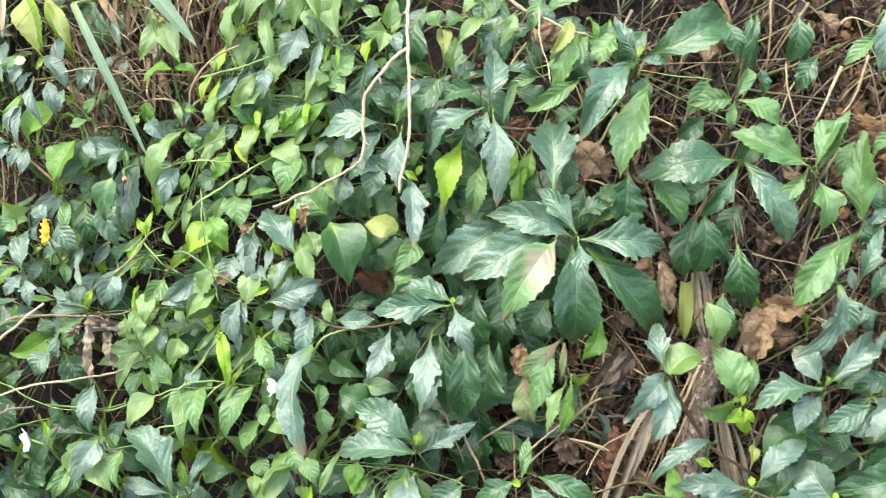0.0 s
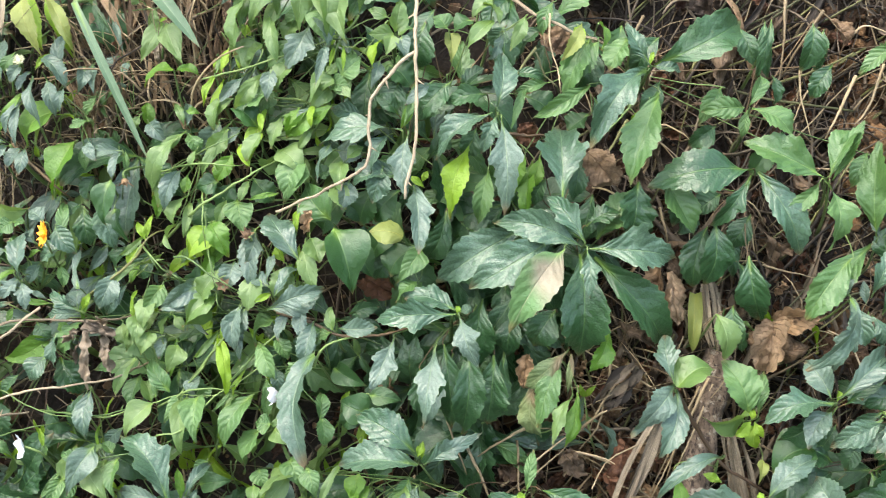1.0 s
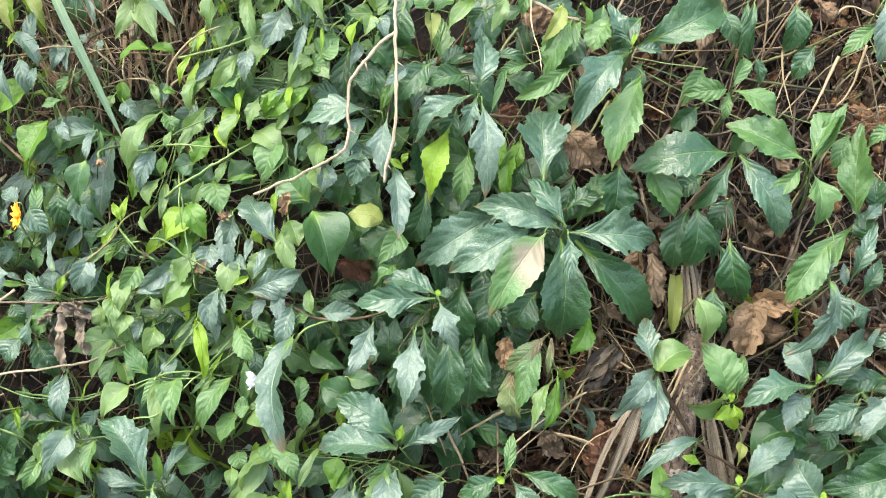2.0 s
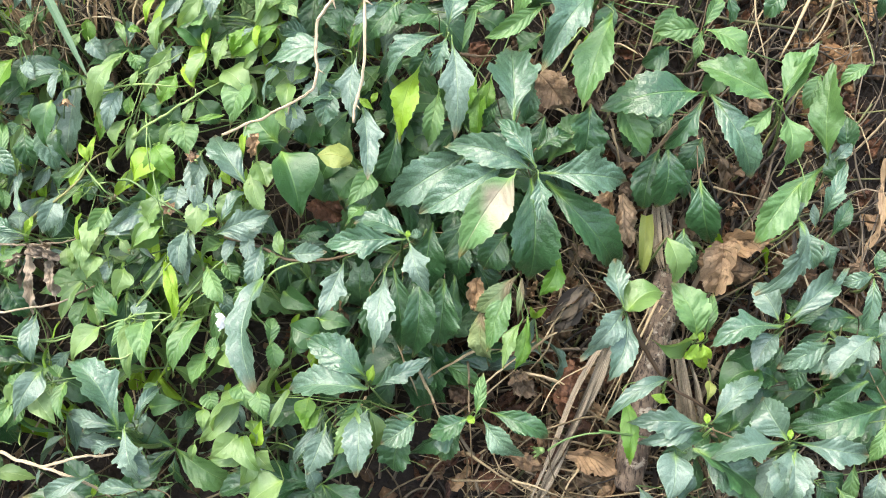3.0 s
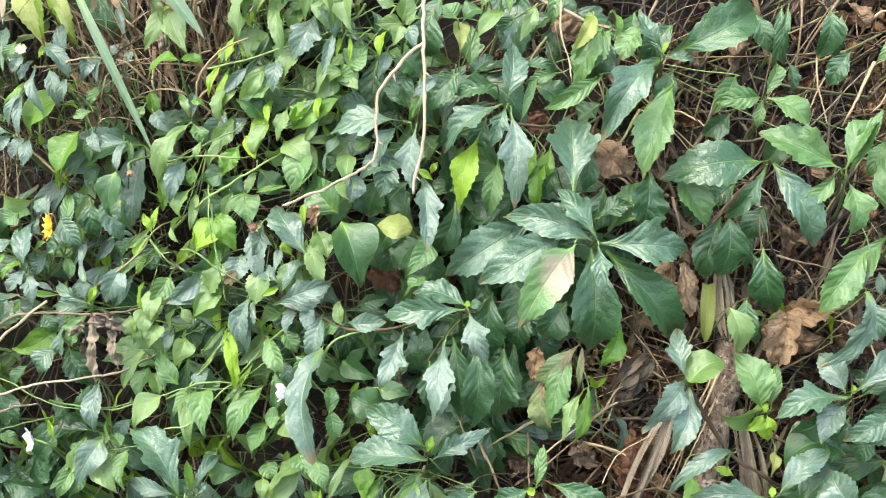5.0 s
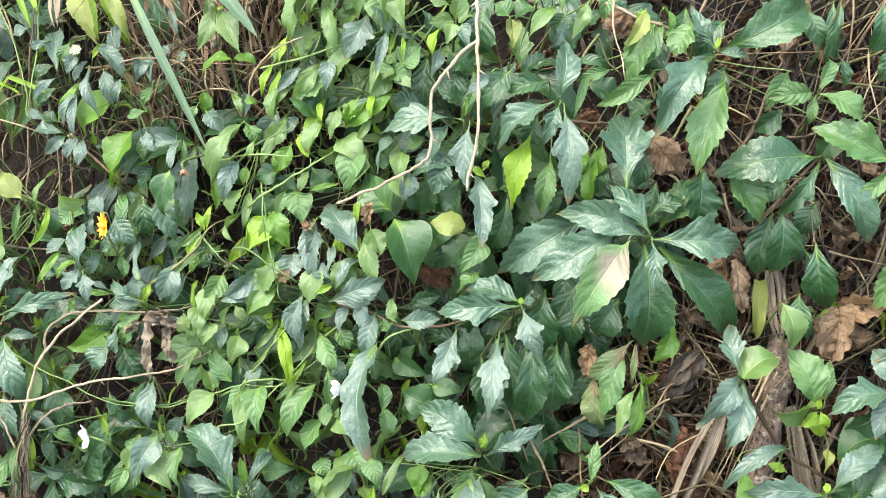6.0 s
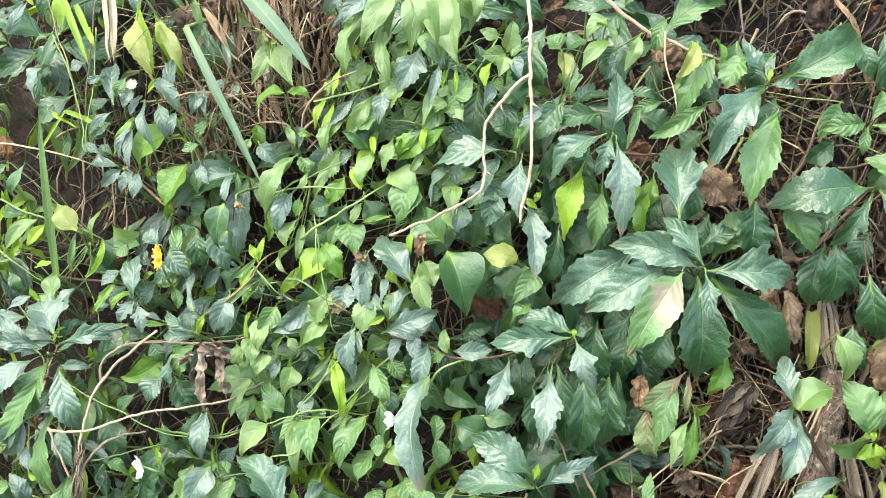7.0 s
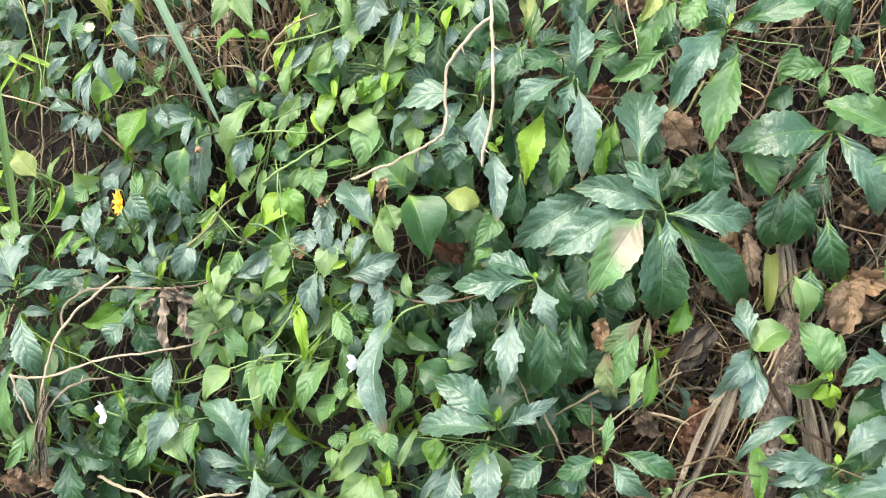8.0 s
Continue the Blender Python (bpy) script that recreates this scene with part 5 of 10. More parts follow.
leaf(p, "S", PALE_SHEEN, (-0.2094, 0.0551, -0.0188), (-0.2259, 0.0313, -0.0131), 0.0194, bow=0.19)
leaf(p, "S", PALE_SHEEN, (-0.1898, 0.0502, -0.0050), (-0.2039, 0.0358, 0.0006), 0.0110, bow=0.19)
leaf(p, "S", OVATE, (-0.1968, 0.0520, 0.0017), (-0.2169, 0.0142, 0.0085), 0.0090, bow=0.12)
leaf(p, "O", LIME, (-0.1743, 0.0516, 0.0046), (-0.1832, 0.0200, 0.0097), 0.0138, bow=0.12)
leaf(p, "L", LIME, (-0.1692, 0.0617, 0.0049), (-0.1741, 0.0454, 0.0087), 0.0051, bow=0.12)
leaf(p, "S", OVATE, (-0.1576, 0.0569, 0.0087), (-0.1639, 0.0338, 0.0163), 0.0117, bow=0.12)
leaf(p, "L", OVATE, (-0.1286, 0.0632, 0.0189), (-0.1448, 0.0506, 0.0214), 0.0058, bow=0.12)
leaf(p, "S", VIVID, (-0.1427, 0.0623, 0.0156), (-0.1537, 0.0457, 0.0157), 0.0122, bow=0.09)
leaf(p, "S", VIVID, (-0.1182, 0.0640, 0.0223), (-0.1349, 0.0493, 0.0203), 0.0096, bow=0.08)
leaf(p, "L", LIME, (-0.1331, 0.0601, 0.0179), (-0.1338, 0.0466, 0.0200), 0.0050, bow=0.16)
leaf(p, "S", OVATE, (-0.1332, 0.0483, 0.0155), (-0.1447, 0.0321, 0.0174), 0.0068, bow=0.11)
leaf(p, "O", OVATE, (-0.1608, 0.0332, 0.0078), (-0.1395, 0.0137, 0.0186), 0.0195, bow=0.11)
leaf(p, "O", OVATE, (-0.1756, 0.0221, 0.0014), (-0.1581, 0.0301, 0.0023), 0.0139, bow=0.11)
p = plant("ovate_herb", "small four-leaved light green tip", "herb", (-0.0741, 0.1135, 0.0215), "ovate-leaf herbs on the bank")
leaf(p, "O", OVATE, (-0.0754, 0.1141, 0.0192), (-0.0938, 0.1139, 0.0208), 0.0154, bow=0.09)
leaf(p, "O", OVATE, (-0.0746, 0.1152, 0.0201), (-0.0700, 0.1398, 0.0162), 0.0150, bow=0.20)
leaf(p, "O", OVATE, (-0.0721, 0.1125, 0.0226), (-0.0608, 0.1180, 0.0205), 0.0091, bow=0.15)
leaf(p, "O", OVATE, (-0.0761, 0.1118, 0.0264), (-0.0801, 0.0970, 0.0313), 0.0115, bow=0.12)
leaf(p, "O", PALE_SHEEN, (-0.0700, 0.1116, 0.0239), (-0.0643, 0.0943, 0.0295), 0.0115, bow=0.12)
leaf(p, "O", OVATE, (-0.0808, 0.1264, 0.0153), (-0.0951, 0.1328, 0.0140), 0.0101, bow=0.14)
leaf(p, "L", LIME, (-0.0844, 0.1090, 0.0212), (-0.0895, 0.0887, 0.0272), 0.0074, bow=0.17)
leaf(p, "O", PALE_SHEEN, (-0.0860, 0.0954, 0.0169), (-0.0914, 0.0745, 0.0243), 0.0099, bow=0.13)
p = plant("ovate_herb", "ribbed light green rosette", "herb", (-0.1240, 0.0803, 0.0162), "ovate-leaf herbs on the bank", thick=.0026)
leaf(p, "O", OVATE, (-0.1233, 0.0803, 0.0157), (-0.1267, 0.0940, 0.0132), 0.0107, bow=0.11)
leaf(p, "O", OVATE, (-0.1214, 0.0768, 0.0148), (-0.1360, 0.0594, 0.0176), 0.0150, bow=0.17)
leaf(p, "O", OVATE, (-0.1257, 0.0793, 0.0188), (-0.1339, 0.0730, 0.0206), 0.0077, bow=0.12)
leaf(p, "O", MID, (-0.1204, 0.0776, 0.0192), (-0.1039, 0.0723, 0.0255), 0.0125, bow=0.13)
leaf(p, "O", MID, (-0.1156, 0.0828, 0.0125), (-0.1064, 0.0690, 0.0165), 0.0136, bow=0.19)
leaf(p, "L", OVATE, (-0.1265, 0.0939, 0.0147), (-0.1337, 0.0631, 0.0280), 0.0071, bow=0.18)
leaf(p, "O", MID, (-0.1124, 0.1003, 0.0116), (-0.1002, 0.0841, 0.0182), 0.0170, bow=0.17)
leaf(p, "L", LIME, (-0.1243, 0.0792, 0.0203), (-0.1226, 0.0823, 0.0205), 0.0033, bow=0.15)
p = plant("creeping_daisy", "toothed shoot behind the bent twig", "creeping plant", (-0.0689, 0.0455, 0.0214), "toothed-leaf shoots on the bank")
leaf(p, "T", GREYGREEN, (-0.0690, 0.0449, 0.0258), (-0.1297, 0.0386, 0.0212), 0.0206, bow=0.12)
leaf(p, "T", GREYGREEN, (-0.0753, 0.0445, 0.0188), (-0.0911, 0.0149, 0.0308), 0.0148, bow=0.16)
leaf(p, "T", PALE_SHEEN, (-0.0643, 0.0419, 0.0337), (-0.0646, -0.0002, 0.0500), 0.0201, bow=0.10)
leaf(p, "S", MID, (-0.0686, 0.0465, 0.0256), (-0.0606, 0.0806, 0.0117), 0.0066, bow=.22)
leaf(p, "S", GREYGREEN, (-0.0962, 0.0535, 0.0074), (-0.1232, 0.0638, 0.0006), 0.0135, bow=0.13)
leaf(p, "S", DARK_AND_SHADED, (-0.0738, 0.0582, 0.0052), (-0.0899, 0.0724, 0.0091), 0.0126, bow=0.18)
leaf(p, "S", DARK_AND_SHADED, (-0.0635, 0.0959, -0.0167), (-0.0877, 0.0749, -0.0149), 0.0190, bow=0.17)
leaf(p, "S", OVATE, (-0.1330, 0.0145, -0.0119), (-0.1142, 0.0351, -0.0169), 0.0200, bow=0.11)
leaf(p, "S", PALE_SHEEN, (-0.1193, 0.0330, 0.0008), (-0.0987, 0.0295, 0.0074), 0.0171, bow=0.11)
leaf(p, "S", DARK_AND_SHADED, (-0.0484, 0.1347, -0.0061), (-0.0625, 0.1101, -0.0058), 0.0180, bow=0.16)
p = plant("ovate_herb", "yellowing leaf pair on a thin sloping stalk", "herb", (-0.4066, -0.0087, -0.0209), "ovate-leaf herbs on the bank")
leaf(p, "O", YELLOWED, (-0.4043, -0.0085, -0.0137), (-0.4253, 0.0129, -0.0240), 0.0188, bow=0.17)
leaf(p, "S", LIME, (-0.4307, -0.0029, -0.0174), (-0.4436, -0.0202, -0.0105), 0.0090, bow=0.17)
leaf(p, "L", OVATE, (-0.3930, -0.0180, -0.0178), (-0.3821, 0.0122, -0.0277), 0.0061, bow=0.17)
leaf(p, "L", LIME, (-0.3992, -0.0436, -0.0140), (-0.3904, -0.0140, -0.0267), 0.0037, bow=0.17)
leaf(p, "L", MID, (-0.4114, -0.0395, -0.0178), (-0.4080, -0.0095, -0.0211), 0.0052, bow=0.15)
leaf(p, "L", LIME, (-0.4428, -0.0376, -0.0237), (-0.4273, -0.0333, -0.0236), 0.0043, bow=0.10)
leaf(p, "O", OVATE, (-0.4300, -0.0597, -0.0221), (-0.4335, -0.0390, -0.0329), 0.0158, bow=0.18)
leaf(p, "O", OVATE, (-0.4311, -0.0563, -0.0226), (-0.4264, -0.0686, -0.0196), 0.0133, bow=0.18)
leaf(p, "L", LIME, (-0.4353, -0.0616, -0.0187), (-0.4455, -0.0505, -0.0201), 0.0067, bow=0.18)
p = plant("creeping_daisy", "big bluish rosette with long pale leaves", "creeping plant", (-0.4285, -0.0897, -0.0219), "toothed-leaf shoots on the bank", thick=.0026)
leaf(p, "S", PALE_SHEEN, (-0.4204, -0.0864, -0.0043), (-0.4393, -0.0579, -0.0207), 0.0237, bow=0.11)
leaf(p, "S", PALE_SHEEN, (-0.4246, -0.0847, -0.0117), (-0.4095, -0.0506, -0.0220), 0.0118, bow=0.13)
leaf(p, "S", PALE_SHEEN, (-0.4269, -0.0940, -0.0179), (-0.4550, -0.0856, -0.0235), 0.0144, bow=0.11)
leaf(p, "S", PALE_SHEEN, (-0.4272, -0.0959, -0.0185), (-0.4521, -0.1053, -0.0162), 0.0124, bow=0.15)
leaf(p, "L", LIME, (-0.4242, -0.0930, -0.0132), (-0.4149, -0.0822, -0.0130), 0.0047, bow=0.10)
leaf(p, "T", GREYGREEN, (-0.4192, -0.0954, -0.0078), (-0.3654, -0.0792, -0.0068), 0.0176, bow=0.08)
leaf(p, "S", PALE_SHEEN, (-0.4207, -0.1010, -0.0147), (-0.3792, -0.0906, -0.0165), 0.0117, bow=0.15)
leaf(p, "S", DARK_AND_SHADED, (-0.4246, -0.0972, -0.0299), (-0.4030, -0.0785, -0.0282), 0.0105, bow=0.19)
leaf(p, "S", DARK_AND_SHADED, (-0.4100, -0.1133, -0.0458), (-0.3709, -0.0984, -0.0429), 0.0221, bow=0.09)
p = plant("ovate_herb", "rounded leaf pair on a thin stalk", "herb", (-0.3696, -0.0147, -0.0191), "ovate-leaf herbs on the bank")
leaf(p, "O", OVATE, (-0.3788, -0.0062, -0.0205), (-0.3552, -0.0105, -0.0177), 0.0185, bow=0.18)
leaf(p, "O", MID, (-0.3675, -0.0194, -0.0193), (-0.3787, -0.0270, -0.0169), 0.0153, bow=0.19)
leaf(p, "O", MID, (-0.3665, -0.0199, -0.0189), (-0.3562, -0.0198, -0.0174), 0.0111, bow=0.11)
p = plant("creeping_daisy", "silvery leaves round an orange flower head", "creeping plant", (-0.3581, -0.0632, -0.0186), "toothed-leaf shoots on the bank")
leaf(p, "S", PALE_SHEEN, (-0.3553, -0.0640, -0.0032), (-0.3594, -0.0243, -0.0220), 0.0124, bow=0.09)
leaf(p, "S", MID, (-0.3647, -0.0572, -0.0131), (-0.3662, -0.0285, -0.0210), 0.0102, bow=0.18)
leaf(p, "T", PALE_SHEEN, (-0.3564, -0.0608, -0.0050), (-0.3674, -0.0765, 0.0033), 0.0136, bow=0.18)
leaf(p, "T", PALE_SHEEN, (-0.3547, -0.0642, -0.0060), (-0.3489, -0.0848, 0.0036), 0.0127, bow=0.18)
leaf(p, "S", PALE_SHEEN, (-0.3404, -0.0205, -0.0124), (-0.3536, -0.0117, -0.0156), 0.0114, bow=0.10)
leaf(p, "S", PALE_SHEEN, (-0.3495, -0.0361, -0.0185), (-0.3582, -0.0252, -0.0235), 0.0101, bow=0.18)
leaf(p, "S", MID, (-0.3270, -0.0349, -0.0119), (-0.3290, -0.0034, -0.0235), 0.0096, bow=0.12)
leaf(p, "S", GREYGREEN, (-0.3330, -0.0215, -0.0151), (-0.3159, -0.0433, -0.0094), 0.0163, bow=0.16)
leaf(p, "S", GREYGREEN, (-0.3246, -0.0397, -0.0213), (-0.3477, -0.0492, -0.0222), 0.0138, bow=0.13)
leaf(p, "S", PALE_SHEEN, (-0.3753, -0.0401, -0.0277), (-0.3892, -0.0509, -0.0216), 0.0103, bow=0.11)
leaf(p, "L", VIVID, (-0.3790, -0.0486, -0.0250), (-0.3948, -0.0739, -0.0174), 0.0061, bow=0.10)
leaf(p, "L", VIVID, (-0.3687, -0.0573, -0.0257), (-0.3815, -0.0699, -0.0212), 0.0065, bow=0.20)
leaf(p, "S", PALE_SHEEN, (-0.3827, -0.0669, -0.0265), (-0.3937, -0.0619, -0.0285), 0.0094, bow=0.15)
leaf(p, "S", GREYGREEN, (-0.3481, -0.0508, -0.0256), (-0.3561, -0.0664, -0.0212), 0.0102, bow=0.10)
leaf(p, "S", MID, (-0.3327, -0.0527, -0.0222), (-0.3279, -0.0682, -0.0176), 0.0082, bow=0.09)
leaf(p, "L", VIVID, (-0.3543, -0.0464, -0.0188), (-0.3445, -0.0412, -0.0177), 0.0051, bow=0.14)
p = plant("creeping_daisy", "dark shaded leaves beside the stalk", "creeping plant", (-0.3107, -0.0088, -0.0142), "toothed-leaf shoots on the bank")
leaf(p, "S", DARK_AND_SHADED, (-0.3146, -0.0091, -0.0261), (-0.3104, -0.0383, -0.0262), 0.0192, bow=0.11)
leaf(p, "S", DARK_AND_SHADED, (-0.3162, -0.0065, -0.0258), (-0.3287, -0.0151, -0.0258), 0.0110, bow=0.10)
leaf(p, "S", DARK_AND_SHADED, (-0.3064, 0.0157, -0.0296), (-0.3135, -0.0036, -0.0299), 0.0137, bow=0.11)
p = plant("creeping_daisy", "dark rosette with a narrow upright pale leaf", "creeping plant", (-0.3137, -0.0862, -0.0145), "toothed-leaf shoots on the bank", thick=.0026)
leaf(p, "T", GREYGREEN, (-0.3126, -0.0857, -0.0100), (-0.3368, -0.0703, -0.0128), 0.0123, bow=0.13)
leaf(p, "S", GREYGREEN, (-0.3136, -0.0886, -0.0128), (-0.3401, -0.0889, -0.0146), 0.0109, bow=0.14)
leaf(p, "S", LIME, (-0.3112, -0.0856, -0.0096), (-0.3054, -0.0726, -0.0113), 0.0054, bow=0.17)
leaf(p, "S", PALE_SHEEN, (-0.3155, -0.0852, -0.0135), (-0.3197, -0.0700, -0.0244), 0.0091, bow=0.20)
leaf(p, "L", PALE_SHEEN, (-0.3108, -0.0688, -0.0018), (-0.3147, -0.0393, -0.0205), 0.0063, bow=0.12)
leaf(p, "L", VIVID, (-0.3405, -0.0809, -0.0199), (-0.3583, -0.0784, -0.0205), 0.0055, bow=0.17)
leaf(p, "S", VIVID, (-0.3710, -0.0963, -0.0177), (-0.3675, -0.0844, -0.0197), 0.0056, bow=0.10)
leaf(p, "S", PALE_SHEEN, (-0.3398, -0.0781, -0.0182), (-0.3549, -0.0720, -0.0213), 0.0046, bow=0.14)
leaf(p, "S", DARK_AND_SHADED, (-0.3549, -0.0964, -0.0343), (-0.3451, -0.1112, -0.0336), 0.0150, bow=0.12)
leaf(p, "S", VIVID, (-0.3336, -0.0966, -0.0221), (-0.3219, -0.1026, -0.0183), 0.0083, bow=0.17)
p = plant("ovate_herb", "large shaded oval leaf with a worn tip", "herb", (-0.2897, 0.0113, -0.0120), "ovate-leaf herbs on the bank")
leaf(p, "O", OVATE_DARK_AND_SHADED, (-0.2865, 0.0117, -0.0030), (-0.2916, -0.0220, -0.0049), 0.0208, bow=0.11)
leaf(p, "S", GREYGREEN, (-0.3019, -0.0091, -0.0250), (-0.2872, -0.0381, -0.0149), 0.0199, bow=0.17)
leaf(p, "O", OVATE_DARK_AND_SHADED, (-0.2883, -0.0090, -0.0174), (-0.2776, -0.0342, -0.0133), 0.0179, bow=0.14)
leaf(p, "S", DARK_AND_SHADED, (-0.2839, -0.0364, -0.0396), (-0.2972, -0.0590, -0.0379), 0.0166, bow=0.09)
leaf(p, "S", DARK_AND_SHADED, (-0.2673, -0.0410, -0.0434), (-0.2791, -0.0630, -0.0446), 0.0182, bow=0.15)
p = plant("ovate_herb", "young narrow lime shoot", "herb", (-0.2622, -0.0348, -0.0091), "ovate-leaf herbs on the bank")
leaf(p, "S", LIME, (-0.2615, -0.0339, -0.0065), (-0.2683, -0.0185, -0.0090), 0.0062, bow=0.14)
leaf(p, "S", LIME, (-0.2614, -0.0340, -0.0093), (-0.2583, -0.0136, -0.0135), 0.0051, bow=0.10)
leaf(p, "L", OVATE, (-0.2658, -0.0307, -0.0099), (-0.2821, -0.0443, -0.0061), 0.0053, bow=0.13)
leaf(p, "S", LIME, (-0.2644, -0.0370, -0.0109), (-0.2771, -0.0524, -0.0077), 0.0082, bow=0.16)
leaf(p, "L", OVATE, (-0.2669, -0.0500, -0.0096), (-0.2490, -0.0420, -0.0088), 0.0040, bow=0.13)
leaf(p, "L", OVATE, (-0.2670, -0.0494, -0.0071), (-0.2867, -0.0670, -0.0057), 0.0049, bow=0.16)
leaf(p, "S", VIVID, (-0.2709, -0.0517, -0.0222), (-0.2772, -0.0650, -0.0177), 0.0073, bow=0.10)
leaf(p, "S", GREYGREEN, (-0.2779, -0.0650, -0.0170), (-0.2955, -0.0893, -0.0162), 0.0108, bow=0.14)
leaf(p, "L", LIME, (-0.2717, -0.0892, -0.0091), (-0.2709, -0.0700, -0.0164), 0.0045, bow=0.17)
leaf(p, "S", VIVID, (-0.3087, -0.0744, -0.0256), (-0.3126, -0.0967, -0.0238), 0.0082, bow=0.17)
p = plant("ovate_herb", "deep green leaves under the crossing stalk", "herb", (-0.2024, -0.0015, 0.0002), "ovate-leaf herbs on the bank")
leaf(p, "O", OVATE_DARK_AND_SHADED, (-0.2056, 0.0100, 0.0001), (-0.2234, 0.0043, -0.0025), 0.0171, bow=0.12)
leaf(p, "O", MID, (-0.1922, -0.0032, -0.0030), (-0.1868, -0.0285, 0.0044), 0.0219, bow=0.13)
leaf(p, "S", OVATE, (-0.2002, -0.0036, -0.0014), (-0.2061, -0.0203, 0.0034), 0.0090, bow=0.20)
leaf(p, "O", LIME, (-0.2044, -0.0254, -0.0020), (-0.2298, -0.0496, 0.0024), 0.0211, bow=0.19)
leaf(p, "S", LIME, (-0.2021, -0.0216, 0.0007), (-0.2147, -0.0392, 0.0032), 0.0110, bow=0.18)
leaf(p, "S", VIVID, (-0.2126, -0.0349, -0.0085), (-0.2201, -0.0643, -0.0005), 0.0081, bow=0.10)
leaf(p, "S", VIVID, (-0.1992, -0.0340, -0.0071), (-0.2125, -0.0501, -0.0051), 0.0111, bow=0.17)
leaf(p, "O", LIME, (-0.2022, 0.0199, -0.0022), (-0.2062, 0.0096, 0.0012), 0.0120, bow=0.18)
leaf(p, "S", OVATE, (-0.1829, 0.0111, 0.0008), (-0.1887, -0.0043, 0.0063), 0.0079, bow=0.11)
leaf(p, "L", VIVID, (-0.1602, 0.0009, 0.0110), (-0.1811, -0.0039, 0.0092), 0.0042, bow=0.08)
p = plant("ovate_herb", "light leaves strung along a yellow-green stalk", "herb", (-0.2140, -0.0594, -0.0018), "ovate-leaf herbs on the bank")
leaf(p, "S", PALE_SHEEN, (-0.1938, -0.0483, 0.0018), (-0.1969, -0.0674, 0.0104), 0.0169, bow=0.20)
leaf(p, "S", OVATE, (-0.2012, -0.0518, 0.0046), (-0.2209, -0.0802, 0.0064), 0.0170, bow=0.10)
leaf(p, "O", PALE_SHEEN, (-0.2211, -0.0599, 0.0021), (-0.2461, -0.0839, 0.0114), 0.0164, bow=0.17)
leaf(p, "O", MID, (-0.2486, -0.0657, -0.0060), (-0.2625, -0.0881, 0.0007), 0.0167, bow=0.18)
leaf(p, "O", OVATE, (-0.2125, -0.0773, 0.0024), (-0.2293, -0.0971, 0.0073), 0.0225, bow=0.11)
leaf(p, "O", OVATE, (-0.2659, -0.0889, -0.0067), (-0.2668, -0.1101, 0.0021), 0.0150, bow=0.19)
leaf(p, "S", OVATE, (-0.2806, -0.0935, -0.0126), (-0.2758, -0.1116, -0.0085), 0.0134, bow=0.12)
leaf(p, "O", OVATE, (-0.2429, -0.0872, -0.0074), (-0.2487, -0.1084, -0.0019), 0.0115, bow=0.09)
leaf(p, "S", OVATE, (-0.2396, -0.0881, -0.0041), (-0.2316, -0.0987, 0.0011), 0.0079, bow=0.11)
p = plant("creeping_daisy", "silvery hanging leaves below a spent flower", "creeping plant", (-0.1790, -0.0240, 0.0041), "toothed-leaf shoots on the bank")
leaf(p, "S", PALE_SHEEN, (-0.1794, -0.0243, -0.0029), (-0.1774, -0.0667, 0.0175), 0.0148, bow=0.09)
leaf(p, "S", PALE_SHEEN, (-0.1824, -0.0803, 0.0072), (-0.1951, -0.1077, 0.0158), 0.0179, bow=0.19)
leaf(p, "L", LIME, (-0.1966, -0.0917, -0.0008), (-0.2033, -0.1055, 0.0020), 0.0061, bow=0.17)
leaf(p, "S", PALE_SHEEN, (-0.1612, -0.0666, 0.0091), (-0.1868, -0.0793, 0.0099), 0.0128, bow=0.19)
leaf(p, "O", MID, (-0.1628, -0.0900, 0.0011), (-0.1800, -0.1072, 0.0037), 0.0172, bow=0.14)
leaf(p, "S", PALE_SHEEN, (-0.1907, -0.0930, 0.0014), (-0.1876, -0.1183, 0.0127), 0.0103, bow=0.11)
p = plant("ovate_herb", "shaded ovate leaves round a dry leaf", "herb", (-0.1361, 0.0145, 0.0135), "ovate-leaf herbs on the bank")
leaf(p, "O", MID, (-0.1391, 0.0225, 0.0148), (-0.1540, -0.0050, 0.0175), 0.0233, bow=0.14)
leaf(p, "O", MID, (-0.1210, -0.0180, 0.0168), (-0.1419, 0.0101, 0.0015), 0.0263, bow=0.16)
leaf(p, "S", OVATE, (-0.1176, 0.0072, 0.0170), (-0.1087, -0.0090, 0.0258), 0.0144, bow=0.16)
leaf(p, "S", DARK_AND_SHADED, (-0.1099, 0.0021, -0.0053), (-0.0989, -0.0192, -0.0046), 0.0198, bow=0.14)
leaf(p, "S", DARK_AND_SHADED, (-0.1321, 0.0145, -0.0021), (-0.1234, 0.0185, 0.0012), 0.0118, bow=0.12)
p = plant("creeping_daisy", "pale bluish shoot with bright young tips", "creeping plant", (-0.1653, -0.0709, 0.0070), "toothed-leaf shoots on the bank")
leaf(p, "S", PALE_SHEEN, (-0.1398, -0.0476, 0.0288), (-0.1698, -0.0093, 0.0036), 0.0214, bow=0.18)
leaf(p, "S", OVATE, (-0.1384, -0.0311, 0.0176), (-0.1295, -0.0695, 0.0289), 0.0140, bow=0.15)
leaf(p, "T", PALE_SHEEN, (-0.1634, -0.0810, 0.0311), (-0.1230, -0.0658, 0.0296), 0.0207, bow=0.19)
leaf(p, "S", PALE_SHEEN, (-0.1593, -0.0730, 0.0261), (-0.1425, -0.0492, 0.0179), 0.0100, bow=0.16)
